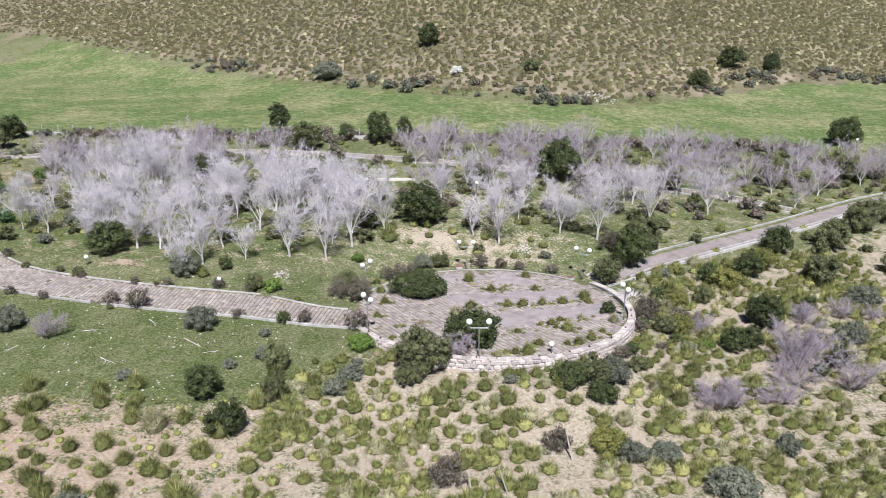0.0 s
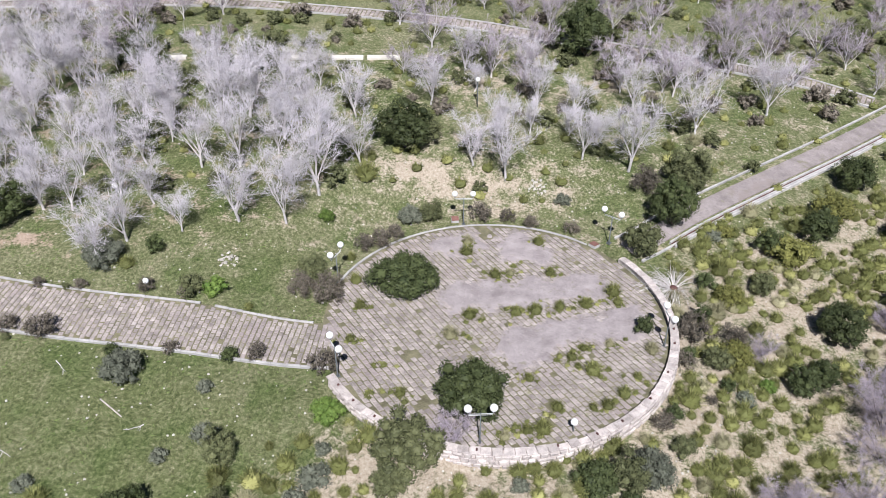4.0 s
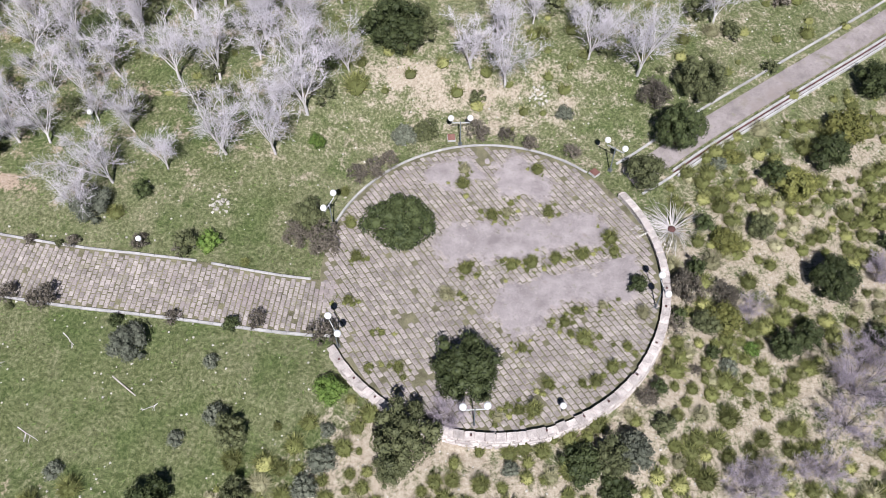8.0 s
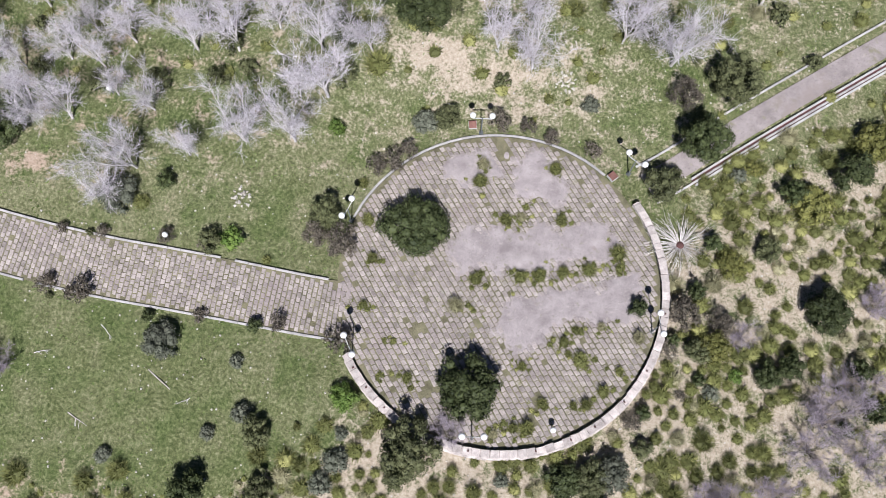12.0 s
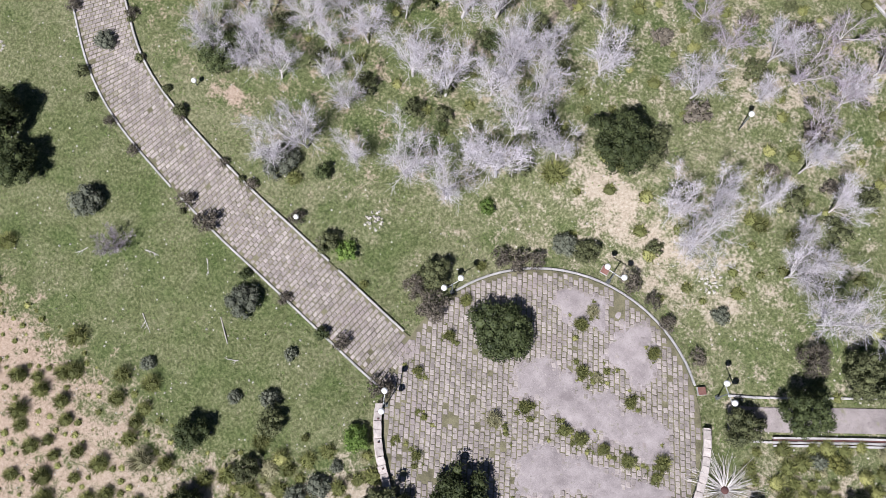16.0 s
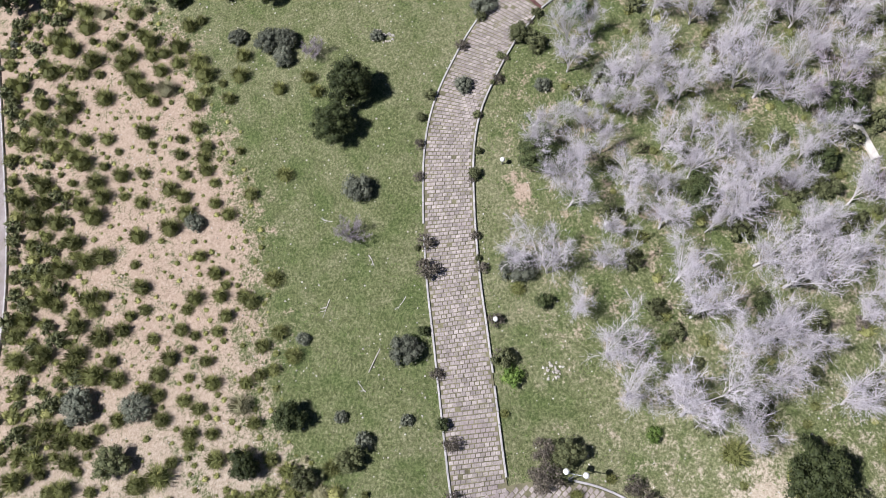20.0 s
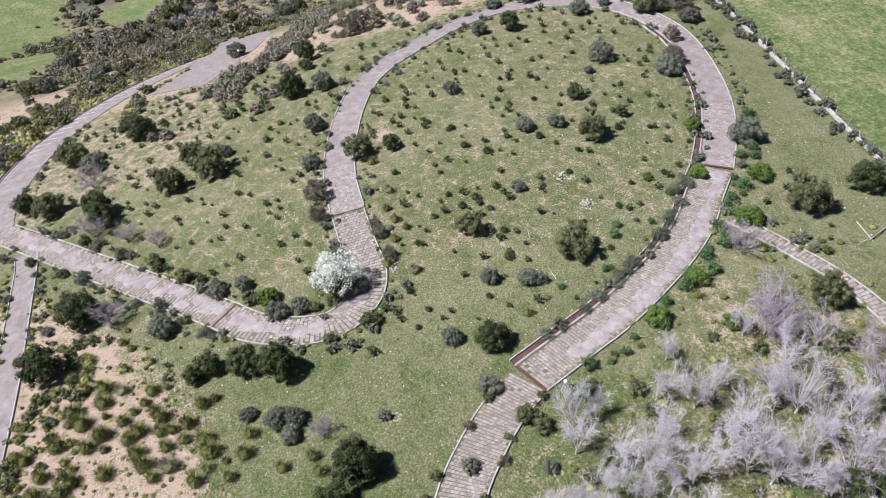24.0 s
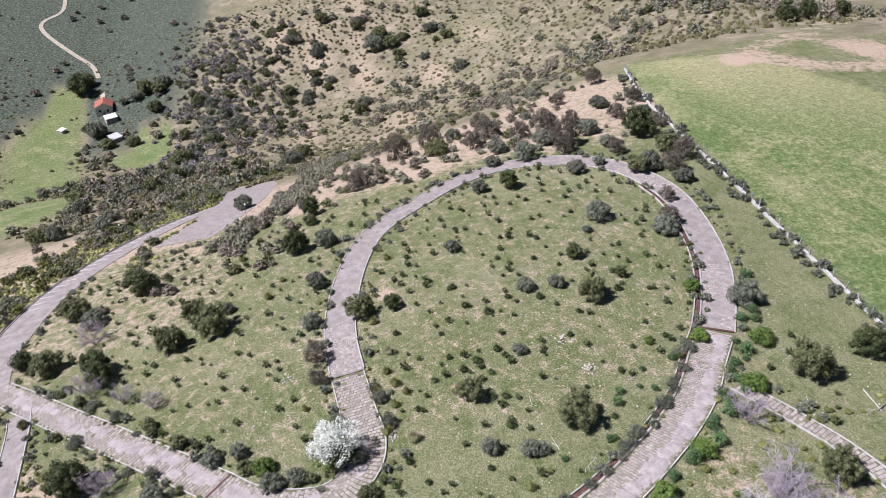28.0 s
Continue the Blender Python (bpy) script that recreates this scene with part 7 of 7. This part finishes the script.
stuff_plants("path_margin_scrub", bush, scatter(230, (-145, -60, 15, 128), along_paths, 1.1, 47), (0.3, 0.8), M_LEAF_GREY, "grey-green scrub along the path kerbs", "scrub", 13)
stuff_plants("path_margin_grass", light, scatter(420, (-145, -60, 15, 128), along_paths, 0.9, 48), (0.25, 0.65), M_TUSSOCK, "grass tussocks along the path kerbs", "grass", 14)
small_bush = shrub_shape(243, 120, size=0.17, shell=0.5, core=0.7, tall=1.15, lump=0.4)
stuff_plants("meadow_tufts", small_bush, scatter(430, (-140, -58, 22, 122), lambda x, y: 1.0 if off_paths(x, y) and free(x, y) and y < fence_y(x) - 12 else 0.0, 1.3, 49), (0.22, 0.62), M_TUFT, "small dark tufts dotted over the meadow", "grass", 15)


def by_fence(x, y):
    return 1.0 if -2.6 < y - fence_y(x) < 0.8 else 0.0


stuff_plants("fence_scrub", bush, scatter(90, (-185, -62, 128, 150), by_fence, 1.2, 73), (0.4, 1.1), M_LEAF_GREY, "grey scrub along the field fence", "scrub", 73)
stuff_plants("fence_brown_scrub", bush, scatter(110, (-60, 60, 120, 132), by_fence, 1.6, 74), (0.5, 1.3), M_LEAF_BROWN, "brown scrub along the field fence", "scrub", 74)
ROAD_XY = np.vstack([curve_through(ROAD, 2.0)[0], curve_through(CARPARK, 2.0)[0]])


def on_ridge(x, y):
    """Scrub in clumps on the ridge west of the loop, leaving the road and its bank open."""
    if x > (-142 if y > 60 else -120) or not off_paths(x, y, 1.5) or math.hypot(x + 104, y - 93) < 40 or y > fence_y(x) - 2:
        return 0.0
    k = np.argmin(np.hypot(ROAD_XY[:, 0] - x, ROAD_XY[:, 1] - y))
    near = math.hypot(*(ROAD_XY[k] - (x, y)))
    uphill = (x - ROAD_XY[k][0]) * 0.5 + (y - ROAD_XY[k][1]) * 0.85 > 0
    if near < (13 if uphill else 5):
        return 0.0
    return 0.12 + 0.88 * float(noise.noise(Vector((x * 0.035, y * 0.035, 2.0))) > 0.0)


for name, mat, n, seed, label in (("ridge_scrub", M_SCRUB_FAR, 300, 50, "grey scrub covering the ridge"), ("ridge_brown_scrub", M_SCRUB_BROWN, 300, 51, "brown scrub covering the ridge"), ("ridge_green_scrub", M_LEAF_OLIVE, 150, 52, "olive-green scrub covering the ridge")):
    stuff_plants(name, far_bush, scatter(n, (-260, -110, -10, 150), on_ridge, 1.7, seed), (0.45, 1.35), mat, label, "scrub", seed)


def in_valley(x, y):
    if x > -215 or max(blob(x, y, *q) for q in FARM_FIELDS) > 0.4 or math.hypot(x + 470, y + 42) < 18:
        return 0.0
    far = float(smoothstep(-480, -540, x))
    gulch = max(blob(x, y, -425, 35, 60, 30), blob(x, y, -300, 8, 80, 22))
    return min(1.0, (0.08 + 0.45 * float(noise.noise(Vector((x * 0.014, y * 0.014, 5.0))) > 0.05)) * (1 - 0.85 * far) + 0.9 * gulch)


for name, mat, n, seed, label in (("valley_scrub", M_SCRUB_FAR, 620, 53, "grey scrub on the far hillside"), ("valley_dark_scrub", M_LEAF_DARK, 150, 54, "dark bushes on the far hillside"), ("valley_brown_scrub", M_SCRUB_BROWN, 380, 55, "brown scrub on the far hillside")):
    stuff_plants(name, far_bush, scatter(n, (-680, -215, -170, 260), in_valley, 3.5, seed), (1.0, 3.0), mat, label, "scrub", seed)
def in_gulch(x, y):
    if max(blob(x, y, *q) for q in FARM_FIELDS) > 0.45 or math.hypot(x + 470, y + 42) < 16:
        return 0.0
    return float(max(blob(x, y, -440, 26, 75, 24), 0.5 * blob(x, y, -340, 8, 50, 12)) * (0.35 + 0.65 * float(noise.noise(Vector((x * 0.03, y * 0.03, 9.0))) > -0.1)))


stuff_plants("gulch_thicket", far_bush, scatter(270, (-560, -250, -60, 90), in_gulch, 2.4, 91), (0.9, 2.6), M_LEAF_MAUVE, "mauve-grey thicket filling the gulch", "scrub", 91)
stuff_plants("gulch_scrub", far_bush, scatter(110, (-560, -250, -60, 90), in_gulch, 3.0, 92), (0.9, 2.4), M_LEAF_OLIVE, "dark olive scrub in the gulch", "scrub", 92)


def below_road(x, y):
    """The bank between the road and the valley."""
    if not off_paths(x, y, 0.8) or x > -100:
        return 0.0
    k = np.argmin(np.hypot(ROAD_XY[:, 0] - x, ROAD_XY[:, 1] - y))
    return float(4 < math.hypot(*(ROAD_XY[k] - (x, y))) < 22 and (x - ROAD_XY[k][0]) * 0.5 + (y - ROAD_XY[k][1]) * 0.85 < 0)


for name, mat, n, seed, label in (("roadside_scrub", M_SCRUB_FAR, 130, 85, "grey scrub on the bank below the road"), ("roadside_green_scrub", M_LEAF_YELLOW, 70, 86, "yellow-green bushes on the bank below the road"), ("roadside_olive_scrub", M_LEAF_OLIVE, 80, 87, "olive-green bushes on the bank below the road")):
    stuff_plants(name, far_bush, scatter(n, (-245, -100, -20, 60), below_road, 1.6, seed), (0.6, 1.6), mat, label, "scrub", seed)
stuff_plants("roadside_grass", cushion, scatter(1500, (-245, -100, -20, 62), lambda x, y: below_road(x, y) if off_paths(x, y, 0.8) else 0.0, 0.9, 93), (0.4, 0.95), M_TUSSOCK, "yellow-green grass on the bank below the road", "grass", 93)
HEDGE = curve_through([(-136.5, 47), (-152, 56), (-166, 62), (-205, 70), (-250, 78)], 1.0)[0]


def on_hedge(x, y):
    return 1.0 if np.min(np.hypot(HEDGE[:, 0] - x, HEDGE[:, 1] - y)) < 3.2 else 0.0


stuff_plants("bank_scrub", bush, scatter(170, (-255, -112, 30, 85), on_hedge, 1.5, 81), (0.7, 1.5), M_SCRUB_FAR, "dense grey scrub on the bank above the car park", "scrub", 81)
stuff_plants("bank_brown_scrub", bush, scatter(110, (-255, -112, 30, 85), on_hedge, 1.8, 82), (0.6, 1.4), M_SCRUB_BROWN, "brown scrub on the bank above the car park", "scrub", 82)


def at_foot(x, y):
    return float(0.5 < y - hill_foot(x) < 9) * (0.05 + 0.95 * float(noise.noise(Vector((x * 0.06, y * 0.06, 3.0))) > 0.1))


stuff_plants("hillfoot_scrub", far_bush, scatter(90, (-150, 130, 150, 230), at_foot, 1.8, 83), (0.5, 1.5), M_LEAF_GREY, "grey scrub along the foot of the hill", "scrub", 83)
stuff_plants("hillfoot_brown_scrub", far_bush, scatter(80, (-150, 130, 150, 230), at_foot, 1.8, 84), (0.5, 1.3), M_LEAF_BROWN, "brown scrub along the foot of the hill", "scrub", 84)


def hill_share(x, y):
    above = y - hill_foot(x)
    return (above > 2) * (0.25 + 0.75 * smoothstep(1, 14, above)) * (1 - 0.6 * smoothstep(250, 370, y))


def slope_share(x, y):
    fields = np.max([blob(x, y, *q) for q in FARM_FIELDS], axis=0)
    return (fields < 0.5) * np.where((y > 0) | (x > -400), 0.62, 0.16)


stuff_plants("hillside_tussocks", cushion, strewn((-190, 165, 151, 365), 1.45, hill_share, 56), (0.5, 1.05), M_HILL_GRASS, "dense tussocks dotting the dry hillside", "grass", 56)
stuff_plants("hillside_dry_tussocks", cushion, strewn((-190, 165, 151, 365), 5.2, hill_share, 57), (0.5, 1.0), M_TUSSOCK_DRY, "straw-coloured tussocks dotting the dry hillside", "grass", 57)
stuff_plants("slope_tussocks", cushion, strewn((-560, -210, -150, 250), 3.4, slope_share, 58), (0.7, 1.6), M_HILL_GRASS, "tussocks on the far hillside", "grass", 58)

# ---- low weeds, stones and litter of the meadow ----
weed = tussock_shape(260, 7, 1.0, 0.5, 0.16, 2)
meadow_ok = lambda x, y: 1.0 if off_paths(x, y, 0.1) and y > dry_edge(x) - 2 and y < fence_y(x) - 1 else 0.0
stuff_plants("meadow_weeds", weed, scatter(8500, (-62, 30, 48, 92), meadow_ok, 0.3, 61), (0.07, 0.22), M_WEED, "low green weeds in the meadow", "weeds", 61)
stuff_plants("loop_weeds", weed, scatter(3800, (-140, -60, 25, 128), meadow_ok, 0.5, 62), (0.12, 0.3), M_WEED, "low green weeds inside the path loop", "weeds", 62)
rng = random.Random(88)
terrace_spots = [(x + rng.gauss(0, 0.55 * r + 0.25), y + rng.gauss(0, 0.4 * r + 0.15)) for x, y, r in WEEDS_TERRACE for _ in range(9)]
terrace_spots += [(x + rng.gauss(0, 0.5), y + rng.gauss(0, 0.3)) for x in np.arange(1.6, 13.0, 0.42).tolist() for y in (66.3 + 0.15 * x,)] + [(x + rng.gauss(0, 0.4), y + rng.gauss(0, 0.3)) for x in np.arange(4.0, 9.6, 0.5).tolist() for y in (71.2 + 0.1 * x,)]
stuff_plants("terrace_grass", light, [(x, y) for x, y in terrace_spots if math.hypot(x - PLAZA_X, y - PLAZA_Y) < PLAZA_R - 0.2], (0.14, 0.42), M_TUSSOCK, "low grass growing in strips across the terrace", "grass", 89)
stuff_plants("joint_weeds", weed, [p for p in scatter(3600, (-50, 17, 54, 80), lambda x, y: 0.0 if off_paths(x, y, 0.0) else 0.4 + 0.6 * float(noise.noise(Vector((x * 0.35, y * 0.35, 3.3))) > 0.2), 0.22, 63)], (0.07, 0.2), M_WEED, "weeds in the joints of the paving", "weeds", 63)
rng = random.Random(94)
litter = [beside(LOOP_PATH, rng.choice((-1, 1)) * 2.1 * rng.random() ** 0.5, rng.uniform(2, 165)) for _ in range(520)] + [beside(LOWER_PATH, rng.choice((-1, 1)) * 2.0 * rng.random() ** 0.4, rng.uniform(2, 75)) for _ in range(360)] + [beside(RISE_PATH, rng.choice((-1, 1)) * 2.0 * rng.random() ** 0.5, rng.uniform(1, 40)) for _ in range(220)]
stuff_plants("path_weeds", weed, litter, (0.08, 0.26), M_LITTER, "dry weeds and leaf litter on the worn path", "weeds", 94)
pebble = ([(-0.5, -0.4, 0), (0.55, -0.35, 0), (0.4, 0.5, 0), (-0.45, 0.4, 0), (-0.25, -0.2, 0.45), (0.3, -0.12, 0.5), (0.15, 0.25, 0.4), (-0.22, 0.2, 0.5)], [(4, 5, 6, 7), (0, 1, 5, 4), (1, 2, 6, 5), (2, 3, 7, 6), (3, 0, 4, 7)])
stuff_plants("meadow_stones", pebble, scatter(5000, (-62, 40, 28, 100), lambda x, y: 0.5 + 0.5 * (y < dry_edge(x)) if off_paths(x, y, 0.1) else 0.0, 0.3, 64), (0.06, 0.18), M_ROCK, "pale stones scattered over the meadow and dry slope", "stones", 64)
stuff_plants("loop_stones", pebble, scatter(1300, (-140, -60, 25, 128), meadow_ok, 0.5, 65), (0.09, 0.24), M_ROCK, "pale stones scattered inside the path loop", "stones", 65)


def stone_pile(x, y, r, n, seed):
    rng = random.Random(seed)
    root = thing("stone_pile", Matrix.Translation((x, y, height(x, y))), "loose heap of pale limestone rubble in the grass", "stone pile", "stone heaps")
    for _ in range(n):
        a, q = rng.uniform(0, 6.28), r * rng.random() ** 0.6
        px, py = q * math.cos(a), q * math.sin(a)
        s = rng.uniform(0.12, 0.3) * (1 + 0.15 * r)
        part("stone", STONE_MESH, root, m=Matrix.Translation((px, py, height(x + px, y + py) - height(x, y) + 0.12 * (r - q) - 0.03)) @ Euler((rng.gauss(0, 0.4), rng.gauss(0, 0.4), a)).to_matrix().to_4x4() @ Matrix.Diagonal((s, s * 0.8, s, 1)))


STONE_MESH = mesh_of("stone", *pebble, M_LOOSE_STONE)
for k, (x, y, r, n) in enumerate(((9, 83.1, 0.9, 34), (-15.3, 71.8, 0.9, 30), (-39.3, 95, 1.9, 60), (-41, 86.4, 1.2, 40), (-72.3, 68.5, 1.2, 34), (-82.2, 93, 1.4, 34), (-75.6, 93.9, 1.1, 26), (-50.8, 65.3, 1.1, 30), (30.7, 157.8, 4, 140), (-114, 30.9, 1.5, 26), (-87.3, 57.3, 1.0, 22))):
    stone_pile(x, y, r, n, 300 + k)


def fallen_pole(a, b, label, r=0.05):
    (x0, y0, z0), (x1, y1, z1) = a, b
    p = Build()
    mid = ((x0 + x1) / 2, (y0 + y1) / 2)
    p.tube([(x0, y0, height(x0, y0) + z0), (*mid, height(*mid) + (z0 + z1) / 2 + 0.02), (x1, y1, height(x1, y1) + z1)], [r, r, r * 0.9], 7)
    tagged(new("wooden_pole", p.mesh("wooden_pole", M_WOOD)), label, "pole")


fallen_pole((-20.7, 58.8, 0.06), (-19.0, 57.5, 0.06), "pale pole lying in the meadow")
fallen_pole((-63.4, 122.4, 0.08), (-59.8, 122.0, 0.08), "pale fence pole fallen on the grass", 0.09)
fallen_pole((-61.6, 125.0, 0.22), (-59.9, 121.6, 0.22), "pale fence pole fallen across another", 0.09)
fallen_pole((8.3, 44.9, -0.1), (7.9, 46.2, 1.7), "leaning weathered fence pole on the dry slope")
fallen_pole((1.7, 41.2, -0.1), (1.5, 41.4, 1.5), "leaning weathered fence pole on the dry slope")
fallen_pole((3.9, 41.4, -0.1), (3.3, 41.9, 1.6), "leaning weathered fence pole on the dry slope")
fallen_pole((12.2, 45.8, -0.1), (12.1, 46.0, 1.9), "upright weathered fence pole beside a bush")

# ---- the farm in the valley ----
def make_house():
    x, y = -474, -43
    root = thing("house", Matrix.Translation((x, y, height(x, y) - 0.4)) @ Matrix.Rotation(radians(8), 4, "Z"), "small farmhouse with a red tiled gable roof", "house")
    b = Build()
    b.add([(-6, -4.5, -1), (6, -4.5, -1), (6, 4.5, -1), (-6, 4.5, -1), (-6, -4.5, 4), (6, -4.5, 4), (6, 4.5, 4), (-6, 4.5, 4), (-6, 0, 6.2), (6, 0, 6.2)], [(0, 1, 5, 4), (2, 3, 7, 6), (1, 2, 6, 9, 5), (3, 0, 4, 8, 7), (4, 5, 9, 8), (6, 7, 8, 9)])
    part("wall", b.mesh("wall", M_RENDER), root)
    for sign in (-1, 1):
        for k in range(12):
            r = Build()
            x0, x1 = -6.4 + k * 12.8 / 12, -6.4 + (k + 1) * 12.8 / 12 - 0.12
            r.add([(x0, sign * 5.0, 3.9), (x1, sign * 5.0, 3.9), (x1, 0, 6.42), (x0, 0, 6.42), (x0, sign * 5.0, 4.1), (x1, sign * 5.0, 4.1), (x1, 0, 6.62), (x0, 0, 6.62)], [(4, 5, 6, 7), (0, 1, 5, 4), (1, 2, 6, 5), (3, 0, 4, 7)])
            part("roof_panel", r.mesh("roof_panel", M_ROOF), root)
    for yy in (-2.2, 2.2):
        w = Build()
        w.box((5.98, yy - 0.6, 1.4), (6.06, yy + 0.6, 2.7))
        part("window", w.mesh("window", M_DARK), root, "small dark window")
    d = Build()
    d.box((5.98, -0.6, -0.6), (6.06, 0.6, 1.6))
    part("door", d.mesh("door", M_WOOD), root)


def make_shed(x, y, lx, ly, h, turn, label, mat):
    root = thing("shed", Matrix.Translation((x, y, height(x, y) - 0.3)) @ Matrix.Rotation(radians(turn), 4, "Z"), label, "shed")
    b = Build()
    b.box((-lx / 2, -ly / 2, -1), (lx / 2, ly / 2, h))
    part("wall", b.mesh("wall", M_WOOD), root)
    for k in range(6):
        r = Build()
        x0 = -lx / 2 - 0.3 + k * (lx + 0.6) / 6
        r.add([(x0, -ly / 2 - 0.4, h + 0.1), (x0 + (lx + 0.6) / 6 - 0.08, -ly / 2 - 0.4, h + 0.1), (x0 + (lx + 0.6) / 6 - 0.08, ly / 2 + 0.4, h + 0.9), (x0, ly / 2 + 0.4, h + 0.9)], [(0, 1, 2, 3)])
        r.add([(p[0], p[1], p[2] - 0.12) for p in r.v[:4]], [(3, 2, 1, 0)])
        r.f += [(0, 4, 5, 1), (1, 5, 6, 2), (2, 6, 7, 3), (3, 7, 4, 0)]
        part("roof_sheet", r.mesh("roof_sheet", mat), root)


make_house()
make_shed(-459, -37.5, 8, 6, 2.6, 20, "lean-to with a pale sheet roof beside the farmhouse", M_RENDER)
make_shed(-432, -31.5, 8, 5, 2.4, 30, "grey tin-roofed shed below the farmhouse", M_TIN)
make_shed(-453, -63, 4, 3, 1.8, 50, "small white shed at the edge of a green field", M_RENDER)
ribbon("road_track", TRACK, 2.8, M_TRACK, "pale dirt track winding up the far hillside", "track", 0.25, 0.5, 4.0)

# ---- paving pieces ----
lay_blocks(plaza, terrace_blocks(), (3.5, 63), 300)
path_blocks(west, WEST_PATH, 4.4, (-20, 65.5), pitch=0.365)
path_blocks(rise, RISE_PATH, 4.4, (-53, 83), pitch=0.39)
path_blocks(lower, LOWER_PATH, 4.2, (-68, 60), pitch=0.5, limit=200)
path_blocks(loop, LOOP_PATH[:4], 4.4, (-80, 113), keep=lambda x, y: x > -93 and noise.noise(Vector((x * 0.2, y * 0.2, 1))) < 0.1, pitch=0.5, limit=100)
path_blocks(loop, LOOP_PATH[3:7], 4.2, (-120, 122), keep=lambda x, y: x < -112, pitch=0.5, limit=100)
path_blocks(loop, LOOP_PATH[-3:], 4.2, (-86, 65), keep=lambda x, y: x > -97, pitch=0.5, limit=100)
path_blocks(north, NORTH_PATH, 2.0, (10, 109), pitch=0.5, limit=150)
